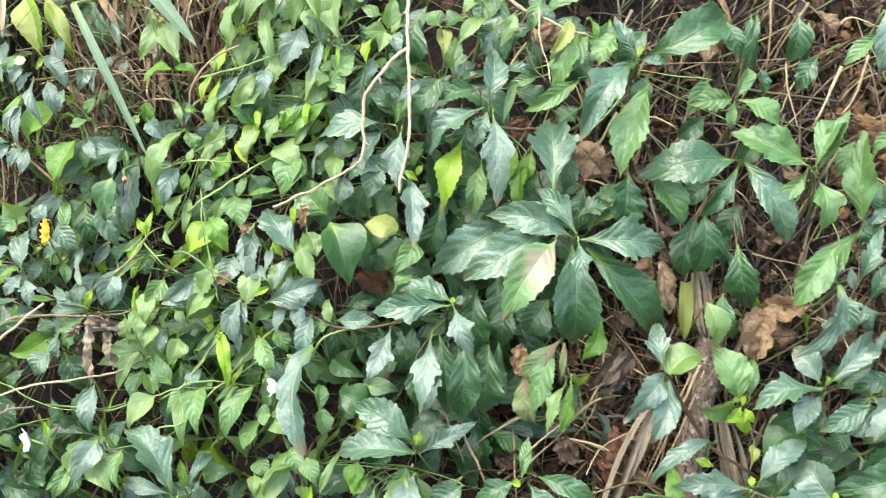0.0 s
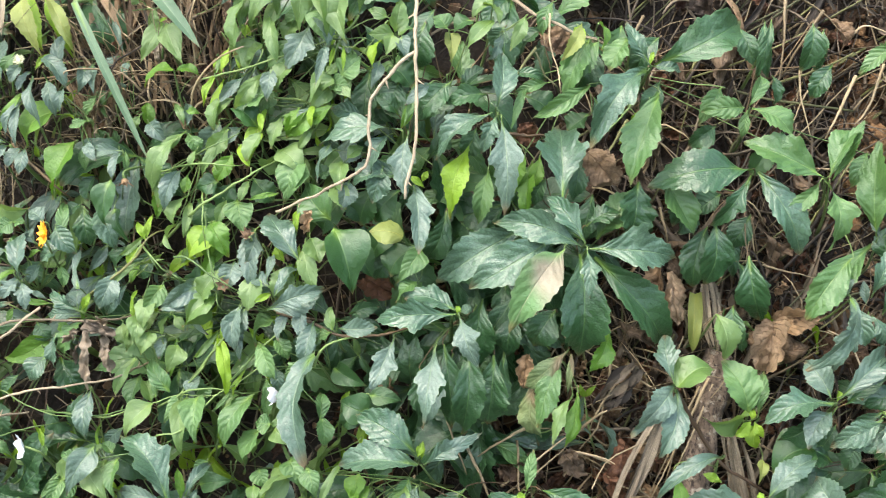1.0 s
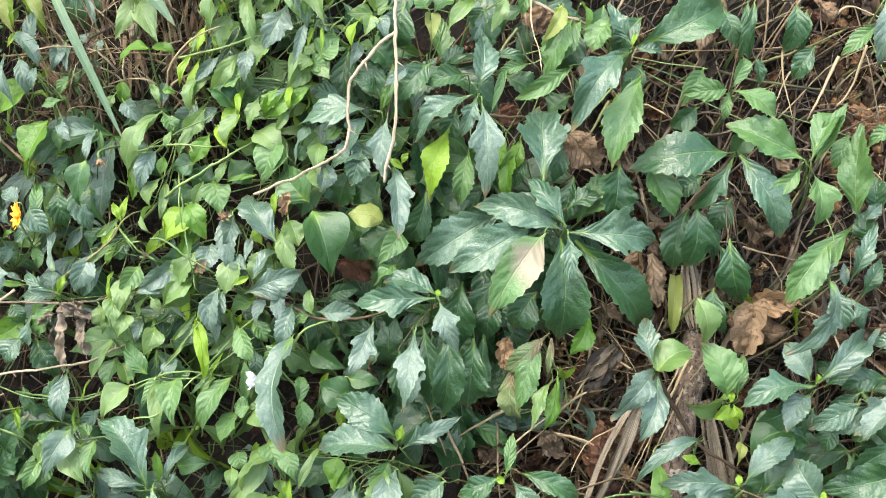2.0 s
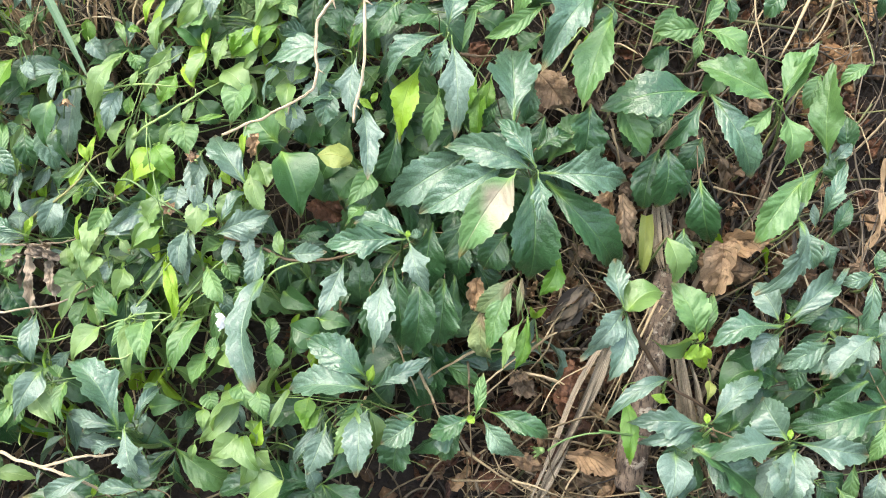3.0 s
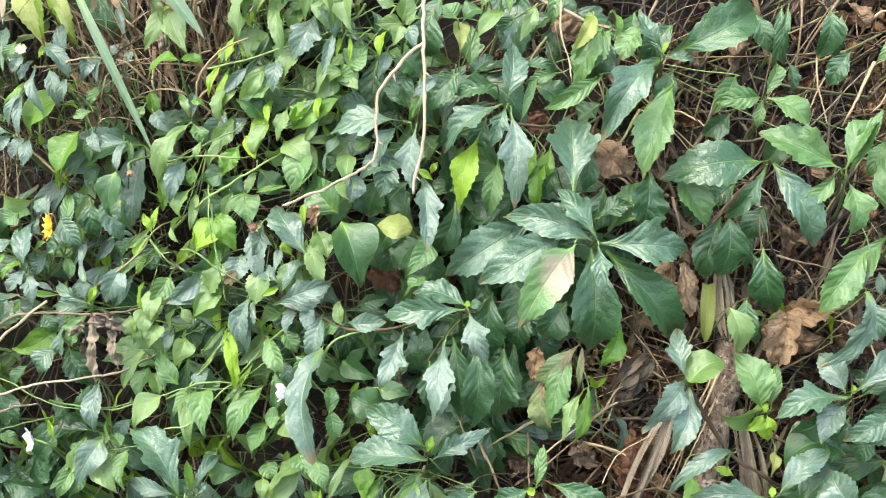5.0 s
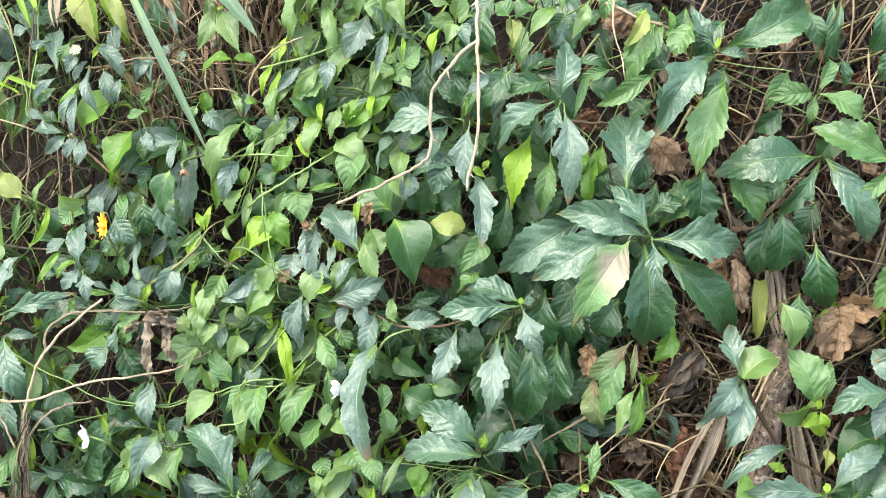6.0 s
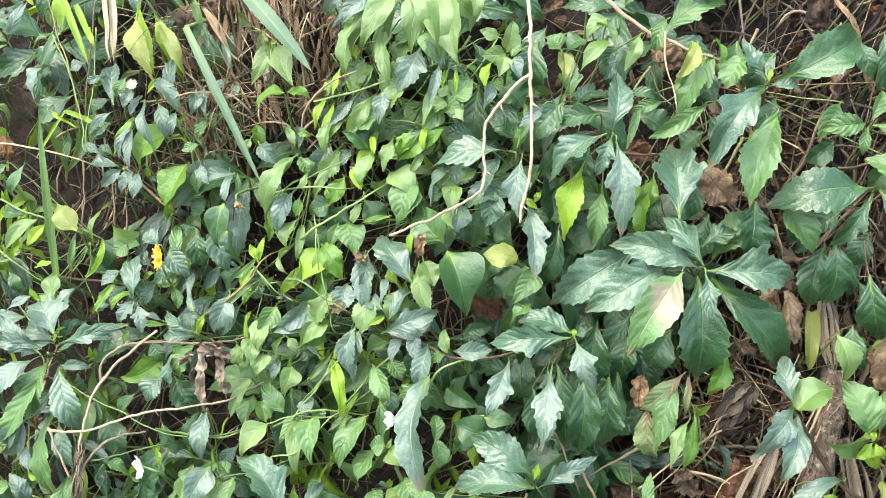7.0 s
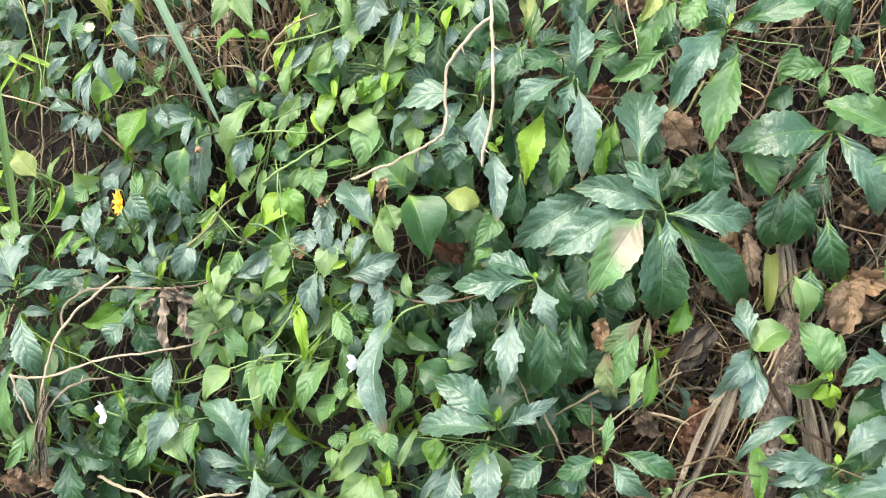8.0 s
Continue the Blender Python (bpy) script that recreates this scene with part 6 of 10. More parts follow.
leaf(p, "S", PALE_SHEEN, (-0.1645, -0.0657, 0.0189), (-0.1779, -0.0582, 0.0123), 0.0110, bow=0.13)
leaf(p, "S", PALE_SHEEN, (-0.1652, -0.0620, 0.0240), (-0.1633, -0.0412, 0.0100), 0.0059, bow=0.17)
leaf(p, "L", LIME, (-0.1636, -0.0704, 0.0199), (-0.1749, -0.0761, 0.0205), 0.0055, bow=0.11)
leaf(p, "L", LIME, (-0.1402, -0.0544, 0.0179), (-0.1434, -0.0353, 0.0142), 0.0034, bow=0.09)
leaf(p, "S", LIME, (-0.1550, -0.0485, 0.0108), (-0.1619, -0.0357, 0.0078), 0.0083, bow=0.11)
leaf(p, "S", PALE_SHEEN, (-0.1366, -0.0700, 0.0151), (-0.1323, -0.0819, 0.0209), 0.0084, bow=0.13)
leaf(p, "S", PALE_SHEEN, (-0.1412, -0.0784, 0.0123), (-0.1408, -0.1017, 0.0274), 0.0101, bow=0.09)
leaf(p, "S", PALE_SHEEN, (-0.1516, -0.0835, 0.0111), (-0.1588, -0.1030, 0.0187), 0.0093, bow=0.10)
p = plant("ovate_herb", "dark green ovate leaf on a thin stalk", "herb", (-0.1190, -0.0196, 0.0173), "ovate-leaf herbs on the bank")
leaf(p, "O", OVATE_DARK_AND_SHADED, (-0.1175, -0.0229, 0.0236), (-0.1043, -0.0689, 0.0218), 0.0326, bow=0.12)
leaf(p, "O", OVATE_DARK_AND_SHADED, (-0.1019, -0.0335, 0.0032), (-0.0923, -0.0604, 0.0034), 0.0196, bow=0.14)
leaf(p, "S", DARK_AND_SHADED, (-0.0798, -0.0352, -0.0128), (-0.0911, -0.0616, -0.0121), 0.0215, bow=0.14)
leaf(p, "S", DARK_AND_SHADED, (-0.1117, -0.0876, -0.0172), (-0.0897, -0.0810, -0.0142), 0.0121, bow=0.13)
p = plant("ovate_herb", "round yellowed leaf among dark leaves", "herb", (-0.0683, -0.0294, 0.0214), "ovate-leaf herbs on the bank")
leaf(p, "L", YELLOWED, (-0.0681, -0.0292, 0.0254), (-0.0918, -0.0260, 0.0261), 0.0189, fold=.06, bow=0.15)
leaf(p, "O", MID, (-0.0554, -0.0380, 0.0105), (-0.0726, -0.0623, 0.0182), 0.0175, bow=0.18)
leaf(p, "O", MID, (-0.0593, -0.0619, 0.0134), (-0.0747, -0.0744, 0.0177), 0.0125, bow=0.19)
p = plant("creeping_daisy", "small toothed shoot at the twig's end", "creeping plant", (-0.0603, 0.0077, 0.0212), "toothed-leaf shoots on the bank")
leaf(p, "T", PALE_SHEEN, (-0.0607, 0.0070, 0.0301), (-0.0547, -0.0396, 0.0609), 0.0188, bow=0.13)
leaf(p, "S", LIME, (-0.0531, 0.0053, 0.0235), (-0.0641, 0.0140, 0.0232), 0.0057, bow=0.08)
leaf(p, "S", GREYGREEN, (-0.0691, 0.0148, 0.0197), (-0.1063, 0.0079, 0.0211), 0.0157, bow=0.11)
leaf(p, "S", GREYGREEN, (-0.0821, 0.0204, 0.0250), (-0.0894, -0.0051, 0.0292), 0.0188, bow=0.16)
p = plant("creeping_daisy", "small paired leaves on a brown runner", "creeping plant", (-0.1179, -0.0964, 0.0175), "toothed-leaf shoots on the bank")
leaf(p, "O", OVATE, (-0.1176, -0.0956, 0.0237), (-0.1192, -0.0784, 0.0157), 0.0083, bow=0.19)
leaf(p, "S", PALE_SHEEN, (-0.1145, -0.0946, 0.0219), (-0.0861, -0.0931, 0.0259), 0.0145, bow=0.08)
leaf(p, "S", MID, (-0.1198, -0.0975, 0.0181), (-0.1376, -0.1072, 0.0164), 0.0126, bow=0.13)
leaf(p, "L", OVATE, (-0.1190, -0.0959, 0.0214), (-0.1216, -0.0844, 0.0158), 0.0038, bow=0.10)
p = plant("creeping_daisy", "twisted grey-green leaf beside the forked twig", "creeping plant", (-0.4233, -0.1154, -0.0217), "toothed-leaf shoots on the bank")
leaf(p, "S", GREYGREEN, (-0.4181, -0.1131, -0.0083), (-0.4006, -0.1606, -0.0027), 0.0225, bow=0.17)
leaf(p, "S", MID, (-0.4316, -0.1081, -0.0186), (-0.4532, -0.1533, -0.0157), 0.0279, bow=0.10)
leaf(p, "S", DARK_AND_SHADED, (-0.4352, -0.1332, -0.0339), (-0.4517, -0.1561, -0.0314), 0.0166, bow=0.09)
leaf(p, "S", PALE_SHEEN, (-0.4239, -0.1139, -0.0201), (-0.3967, -0.1142, -0.0174), 0.0085, bow=0.10)
leaf(p, "S", DARK_AND_SHADED, (-0.4161, -0.1212, -0.0381), (-0.4093, -0.1345, -0.0384), 0.0121, bow=0.16)
p = plant("creeping_daisy", "dark hanging leaves below the forked twig", "creeping plant", (-0.4281, -0.1532, -0.0219), "toothed-leaf shoots on the bank")
leaf(p, "S", MID, (-0.4296, -0.1531, -0.0212), (-0.4313, -0.2126, -0.0154), 0.0222, bow=0.19)
leaf(p, "S", GREYGREEN, (-0.4250, -0.1574, -0.0208), (-0.4106, -0.1901, -0.0066), 0.0143, bow=0.15)
leaf(p, "L", LIME, (-0.4401, -0.1988, -0.0177), (-0.4502, -0.1968, -0.0180), 0.0088, bow=0.09)
leaf(p, "S", MID, (-0.4200, -0.1977, -0.0244), (-0.4366, -0.2353, -0.0108), 0.0107, bow=0.16)
leaf(p, "S", MID, (-0.4140, -0.1980, -0.0180), (-0.4114, -0.2254, -0.0083), 0.0077, bow=0.12)
leaf(p, "S", PALE_SHEEN, (-0.4507, -0.1752, -0.0204), (-0.4429, -0.1928, -0.0105), 0.0097, bow=0.09)
# The deepest leaves here get the darker green in place of shade.
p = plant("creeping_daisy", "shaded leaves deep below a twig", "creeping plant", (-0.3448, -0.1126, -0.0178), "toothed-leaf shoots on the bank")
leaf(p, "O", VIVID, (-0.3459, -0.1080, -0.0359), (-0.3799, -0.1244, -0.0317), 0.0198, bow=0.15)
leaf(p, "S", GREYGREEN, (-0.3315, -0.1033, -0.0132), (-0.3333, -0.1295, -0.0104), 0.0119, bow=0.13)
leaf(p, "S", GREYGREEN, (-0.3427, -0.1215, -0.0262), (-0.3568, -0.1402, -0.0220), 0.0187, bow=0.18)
leaf(p, "S", DARK_AND_SHADED, (-0.3698, -0.1376, -0.0377), (-0.3826, -0.1547, -0.0379), 0.0115, bow=0.14)
leaf(p, "S", DARK_AND_SHADED, (-0.3417, -0.1248, -0.0487), (-0.3234, -0.1529, -0.0467), 0.0238, bow=0.13)
leaf(p, "S", DARK_AND_SHADED, (-0.4003, -0.1535, -0.0556), (-0.3857, -0.1906, -0.0516), 0.0235, bow=0.12)
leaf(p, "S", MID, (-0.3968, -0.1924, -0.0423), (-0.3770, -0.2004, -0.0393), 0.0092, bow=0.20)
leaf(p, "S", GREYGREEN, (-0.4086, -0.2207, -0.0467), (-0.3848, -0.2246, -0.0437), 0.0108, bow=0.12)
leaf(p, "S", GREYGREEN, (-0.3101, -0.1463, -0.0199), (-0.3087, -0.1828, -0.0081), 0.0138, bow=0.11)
leaf(p, "S", DARK_AND_SHADED, (-0.4067, -0.1409, -0.0562), (-0.4116, -0.1734, -0.0546), 0.0148, bow=0.13)
leaf(p, "S", DARK_AND_SHADED, (-0.3771, -0.2373, -0.0603), (-0.3506, -0.2077, -0.0533), 0.0246, bow=0.17)
leaf(p, "S", DARK_AND_SHADED, (-0.3996, -0.2462, -0.0573), (-0.3706, -0.2314, -0.0558), 0.0219, bow=0.09)
leaf(p, "S", DARK_AND_SHADED, (-0.3533, -0.1620, -0.0507), (-0.3334, -0.1822, -0.0515), 0.0173, bow=0.15)
p = plant("ovate_herb", "pale curled herb behind a white flower", "herb", (-0.3278, -0.2140, -0.0160), "ovate-leaf herbs on the bank")
leaf(p, "L", MID, (-0.3309, -0.2078, -0.0175), (-0.3451, -0.2273, -0.0139), 0.0061, bow=0.10)
leaf(p, "O", MID, (-0.3271, -0.2110, -0.0127), (-0.3382, -0.2340, -0.0102), 0.0121, bow=0.17)
leaf(p, "O", MID, (-0.3198, -0.2116, -0.0160), (-0.3291, -0.2345, -0.0095), 0.0117, bow=0.15)
leaf(p, "O", OVATE, (-0.3258, -0.2126, -0.0089), (-0.3198, -0.1870, -0.0228), 0.0158, bow=0.09)
leaf(p, "O", MID, (-0.3141, -0.1981, -0.0143), (-0.3304, -0.1943, -0.0157), 0.0121, bow=0.18)
leaf(p, "O", OVATE, (-0.3142, -0.2110, -0.0139), (-0.3022, -0.1979, -0.0142), 0.0083, bow=0.13)
leaf(p, "L", OVATE, (-0.3127, -0.1974, -0.0114), (-0.2978, -0.1843, -0.0136), 0.0060, bow=0.19)
leaf(p, "L", MID, (-0.3413, -0.1958, -0.0177), (-0.3445, -0.1843, -0.0185), 0.0056, bow=0.10)
leaf(p, "L", LIME, (-0.3430, -0.1884, -0.0155), (-0.3476, -0.1756, -0.0204), 0.0037, bow=0.10)
leaf(p, "O", MID, (-0.2845, -0.1959, -0.0106), (-0.2842, -0.2236, 0.0006), 0.0137, bow=0.14)
leaf(p, "O", MID, (-0.2879, -0.1918, -0.0076), (-0.2980, -0.1838, -0.0113), 0.0073, bow=0.08)
leaf(p, "L", LIME, (-0.2999, -0.1891, -0.0117), (-0.2910, -0.1528, -0.0235), 0.0032, bow=0.14)
leaf(p, "L", OVATE, (-0.2954, -0.1859, -0.0114), (-0.3019, -0.1933, -0.0093), 0.0037, bow=0.16)
leaf(p, "S", GREYGREEN, (-0.2856, -0.1751, -0.0308), (-0.3010, -0.1909, -0.0277), 0.0116, bow=0.17)
leaf(p, "O", MID, (-0.3002, -0.2022, -0.0330), (-0.3113, -0.2239, -0.0272), 0.0197, bow=0.18)
p = plant("ovate_herb", "light green hanging leaves on tangled stalks", "herb", (-0.2553, -0.1488, -0.0083), "ovate-leaf herbs on the bank")
leaf(p, "L", OVATE, (-0.2685, -0.1204, -0.0050), (-0.2834, -0.1483, -0.0013), 0.0089, bow=0.13)
leaf(p, "O", MID, (-0.2441, -0.1446, -0.0069), (-0.2599, -0.1196, -0.0143), 0.0152, bow=0.17)
leaf(p, "O", OVATE, (-0.2585, -0.1527, -0.0086), (-0.2684, -0.1372, -0.0174), 0.0108, bow=0.20)
leaf(p, "L", MID, (-0.2533, -0.1484, -0.0041), (-0.2527, -0.1355, -0.0076), 0.0045, bow=0.15)
leaf(p, "O", OVATE, (-0.2743, -0.1018, -0.0112), (-0.2757, -0.1154, -0.0049), 0.0080, bow=0.12)
leaf(p, "O", OVATE, (-0.2592, -0.1009, -0.0051), (-0.2631, -0.1164, 0.0021), 0.0159, bow=0.13)
leaf(p, "S", PALE_SHEEN, (-0.2475, -0.1039, -0.0091), (-0.2507, -0.1188, -0.0007), 0.0088, bow=0.10)
leaf(p, "O", OVATE, (-0.2564, -0.1538, -0.0056), (-0.2768, -0.1784, -0.0016), 0.0193, bow=0.11)
leaf(p, "O", MID, (-0.2730, -0.1354, -0.0295), (-0.2792, -0.1652, -0.0213), 0.0165, bow=0.10)
leaf(p, "O", MID, (-0.2599, -0.1781, -0.0093), (-0.2598, -0.1941, -0.0064), 0.0108, bow=0.17)
p = plant("ovate_herb", "opposite pointed leaves on a yellow-green stalk", "herb", (-0.2307, -0.1470, -0.0045), "ovate-leaf herbs on the bank")
leaf(p, "O", MID, (-0.2329, -0.1467, -0.0028), (-0.2459, -0.1673, 0.0027), 0.0106, bow=0.08)
leaf(p, "O", OVATE, (-0.2305, -0.1479, -0.0052), (-0.2317, -0.1907, 0.0065), 0.0150, bow=0.20)
leaf(p, "O", MID, (-0.2206, -0.1468, 0.0008), (-0.2189, -0.1789, 0.0136), 0.0197, bow=0.17)
leaf(p, "O", PALE_SHEEN, (-0.2291, -0.1449, 0.0003), (-0.2209, -0.1321, -0.0071), 0.0106, bow=0.13)
leaf(p, "O", MID, (-0.2213, -0.1473, -0.0024), (-0.2095, -0.1364, -0.0032), 0.0079, bow=0.18)
leaf(p, "L", VIVID, (-0.2426, -0.1074, -0.0237), (-0.2460, -0.1378, -0.0145), 0.0063, bow=0.16)
p = plant("ovate_herb", "long lime leaf on a crossing stalk", "herb", (-0.1995, -0.1466, 0.0006), "ovate-leaf herbs on the bank")
leaf(p, "L", LIME, (-0.2037, -0.1031, 0.0079), (-0.1964, -0.1447, 0.0155), 0.0095, bow=0.18)
leaf(p, "L", OVATE, (-0.2230, -0.1185, -0.0006), (-0.2060, -0.0986, -0.0030), 0.0052, bow=0.10)
p = plant("ovate_herb", "young tip with a large drooping leaf", "herb", (-0.1947, -0.1464, 0.0014), "ovate-leaf herbs on the bank")
leaf(p, "L", LIME, (-0.1946, -0.1459, 0.0041), (-0.1845, -0.1268, 0.0029), 0.0039, bow=0.12)
leaf(p, "L", MID, (-0.1970, -0.1454, 0.0024), (-0.2102, -0.1585, 0.0026), 0.0035, bow=0.09)
leaf(p, "O", OVATE, (-0.1908, -0.1462, 0.0019), (-0.2038, -0.1571, 0.0030), 0.0079, bow=0.11)
leaf(p, "O", MID, (-0.1799, -0.1457, 0.0020), (-0.2026, -0.1860, 0.0086), 0.0174, bow=0.17)
leaf(p, "O", MID, (-0.1736, -0.1707, 0.0038), (-0.1879, -0.1947, 0.0094), 0.0209, bow=0.08)
p = plant("creeping_daisy", "dark bluish rosette with a large toothed leaf", "creeping plant", (-0.2378, -0.2290, -0.0057), "toothed-leaf shoots on the bank", thick=.0026)
leaf(p, "T", GREYGREEN, (-0.2413, -0.2264, 0.0075), (-0.2790, -0.1755, -0.0020), 0.0278, bow=0.17)
leaf(p, "S", GREYGREEN, (-0.2443, -0.2258, -0.0060), (-0.2546, -0.1935, -0.0194), 0.0155, bow=0.11)
leaf(p, "S", VIVID, (-0.2351, -0.2254, -0.0053), (-0.2386, -0.2012, -0.0071), 0.0072, bow=0.18)
leaf(p, "S", PALE_SHEEN, (-0.2309, -0.2215, -0.0004), (-0.2150, -0.1983, -0.0149), 0.0081, bow=0.16)
leaf(p, "S", PALE_SHEEN, (-0.2291, -0.2260, -0.0016), (-0.2228, -0.2165, -0.0047), 0.0045, bow=0.15)
leaf(p, "S", PALE_SHEEN, (-0.2459, -0.2269, -0.0036), (-0.2849, -0.2194, -0.0149), 0.0123, bow=0.11)
leaf(p, "S", PALE_SHEEN, (-0.2517, -0.2328, -0.0092), (-0.2737, -0.2323, -0.0118), 0.0114, bow=0.16)
leaf(p, "O", MID, (-0.2191, -0.1978, -0.0199), (-0.2311, -0.2115, -0.0184), 0.0136, bow=0.08)
leaf(p, "O", OVATE_DARK_AND_SHADED, (-0.2264, -0.2172, -0.0242), (-0.1996, -0.2120, -0.0191), 0.0164, bow=0.11)
p = plant("ovate_herb", "low round-leaved light green herb", "herb", (-0.1651, -0.1674, 0.0071), "ovate-leaf herbs on the bank")
leaf(p, "O", MID, (-0.1652, -0.1658, 0.0089), (-0.1780, -0.1655, 0.0069), 0.0147, bow=0.09)
leaf(p, "O", OVATE, (-0.1638, -0.1695, 0.0050), (-0.1491, -0.1799, 0.0117), 0.0190, bow=0.14)
leaf(p, "O", OVATE, (-0.1639, -0.1673, 0.0093), (-0.1605, -0.1599, 0.0092), 0.0043, bow=0.13)
leaf(p, "O", OVATE, (-0.1724, -0.1772, 0.0084), (-0.1782, -0.1886, 0.0115), 0.0130, bow=0.16)
p = plant("creeping_daisy", "long hanging silvery toothed leaf", "creeping plant", (-0.1322, -0.1156, 0.0143), "toothed-leaf shoots on the bank")
leaf(p, "S", PALE_SHEEN, (-0.1298, -0.1121, 0.0326), (-0.1364, -0.1787, 0.0736), 0.0191, bow=0.14)
leaf(p, "S", MID, (-0.1626, -0.1014, 0.0055), (-0.1517, -0.1180, 0.0103), 0.0128, bow=0.16)
leaf(p, "T", PALE_SHEEN, (-0.1276, -0.0972, 0.0177), (-0.1424, -0.1163, 0.0234), 0.0143, bow=0.16)
leaf(p, "T", MID, (-0.1366, -0.1167, 0.0121), (-0.1549, -0.1334, 0.0118), 0.0145, bow=0.13)
leaf(p, "S", MID, (-0.1734, -0.1069, 0.0082), (-0.1599, -0.1318, 0.0214), 0.0145, bow=0.11)
leaf(p, "S", GREYGREEN, (-0.1645, -0.1253, -0.0045), (-0.1618, -0.1437, 0.0003), 0.0113, bow=0.18)
leaf(p, "S", MID, (-0.1699, -0.1328, 0.0012), (-0.1689, -0.1614, 0.0040), 0.0104, bow=0.12)
p = plant("ovate_herb", "small upright leaves behind the silvery leaf", "herb", (-0.1275, -0.1603, 0.0154), "ovate-leaf herbs on the bank")
leaf(p, "S", MID, (-0.1280, -0.1614, 0.0181), (-0.1281, -0.1416, 0.0101), 0.0102, bow=0.15)
leaf(p, "S", MID, (-0.1271, -0.1585, 0.0159), (-0.1228, -0.1777, 0.0252), 0.0123, bow=0.17)
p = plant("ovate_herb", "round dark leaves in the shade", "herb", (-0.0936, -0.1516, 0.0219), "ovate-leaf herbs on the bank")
leaf(p, "O", OVATE_DARK_AND_SHADED, (-0.0937, -0.1565, 0.0112), (-0.1156, -0.1476, 0.0080), 0.0256, bow=0.20)
leaf(p, "O", OVATE_DARK_AND_SHADED, (-0.0930, -0.1438, 0.0093), (-0.0694, -0.1475, 0.0100), 0.0144, bow=0.14)
leaf(p, "O", OVATE_DARK_AND_SHADED, (-0.1217, -0.1266, -0.0102), (-0.0974, -0.1386, -0.0034), 0.0173, bow=0.19)
leaf(p, "O", OVATE_DARK_AND_SHADED, (-0.1007, -0.1568, 0.0059), (-0.1150, -0.1686, 0.0038), 0.0172, bow=0.14)
p = plant("creeping_daisy", "broad shoot of toothed leaves near the ground", "creeping plant", (-0.0573, -0.1857, 0.0212), "toothed-leaf shoots on the bank")
leaf(p, "S", GREYGREEN, (-0.0593, -0.1809, 0.0281), (-0.1004, -0.1552, 0.0225), 0.0260, bow=0.19)
leaf(p, "S", GREYGREEN, (-0.0571, -0.1888, 0.0336), (-0.1129, -0.1895, 0.0314), 0.0243, bow=0.16)
leaf(p, "T", GREYGREEN, (-0.0539, -0.1907, 0.0252), (-0.0262, -0.1713, 0.0201), 0.0152, bow=0.12)
leaf(p, "S", LIME, (-0.0570, -0.1844, 0.0267), (-0.0571, -0.1769, 0.0243), 0.0050, bow=0.12)
p = plant("ovate_herb", "soft light herb low on the bank", "herb", (-0.1423, -0.2016, 0.0121), "ovate-leaf herbs on the bank")
leaf(p, "O", OVATE, (-0.1476, -0.2009, 0.0120), (-0.1710, -0.2238, 0.0148), 0.0234, bow=0.16)
leaf(p, "O", MID, (-0.1376, -0.1963, 0.0130), (-0.1304, -0.2162, 0.0218), 0.0155, bow=0.10)
leaf(p, "O", MID, (-0.1527, -0.1916, 0.0025), (-0.1415, -0.2106, 0.0124), 0.0174, bow=0.20)
leaf(p, "O", OVATE, (-0.1784, -0.2114, 0.0054), (-0.1782, -0.2259, 0.0137), 0.0096, bow=0.18)
leaf(p, "O", MID, (-0.1756, -0.2003, -0.0010), (-0.1701, -0.2137, 0.0023), 0.0150, bow=0.18)
leaf(p, "L", OVATE, (-0.1142, -0.1943, 0.0161), (-0.1282, -0.2214, 0.0205), 0.0060, bow=.2)
leaf(p, "O", VIVID, (-0.1001, -0.1993, 0.0151), (-0.1025, -0.2222, 0.0216), 0.0171, bow=0.14)
leaf(p, "O", MID, (-0.0633, -0.2009, 0.0221), (-0.0804, -0.2170, 0.0301), 0.0114, bow=0.15)
leaf(p, "S", PALE_SHEEN, (-0.0579, -0.2048, 0.0259), (-0.0635, -0.2249, 0.0338), 0.0110, bow=0.08)
p = plant("creeping_daisy", "silvery leaves over the middle of the bank", "creeping plant", (-0.1624, -0.0749, 0.0077), "toothed-leaf shoots on the bank")
leaf(p, "O", PALE_SHEEN, (-0.2183, -0.0662, 0.0056), (-0.2473, -0.0843, 0.0081), 0.0164, bow=0.20)
leaf(p, "O", OVATE, (-0.2060, -0.0745, 0.0054), (-0.2297, -0.0965, 0.0091), 0.0181, bow=0.18)
leaf(p, "S", PALE_SHEEN, (-0.1859, -0.0782, 0.0082), (-0.1901, -0.1111, 0.0204), 0.0136, bow=0.11)
leaf(p, "S", PALE_SHEEN, (-0.1628, -0.0809, 0.0203), (-0.1268, -0.0677, 0.0218), 0.0209, bow=.1)
leaf(p, "S", OVATE, (-0.1485, -0.0497, 0.0160), (-0.1596, -0.0745, 0.0198), 0.0204, bow=0.15)
leaf(p, "S", OVATE, (-0.1775, -0.0537, 0.0073), (-0.1811, -0.0828, 0.0184), 0.0187, bow=0.11)
leaf(p, "O", OVATE, (-0.2577, -0.0766, -0.0059), (-0.2623, -0.0981, 0.0038), 0.0159, bow=0.16)
leaf(p, "S", PALE_SHEEN, (-0.2838, -0.0558, -0.0084), (-0.2941, -0.0843, 0.0019), 0.0178, bow=0.15)
leaf(p, "S", MID, (-0.3138, -0.0952, -0.0184), (-0.3264, -0.1203, -0.0125), 0.0183, bow=0.19)
leaf(p, "O", OVATE, (-0.2351, -0.1091, 0.0014), (-0.2425, -0.1292, 0.0069), 0.0166, bow=0.16)
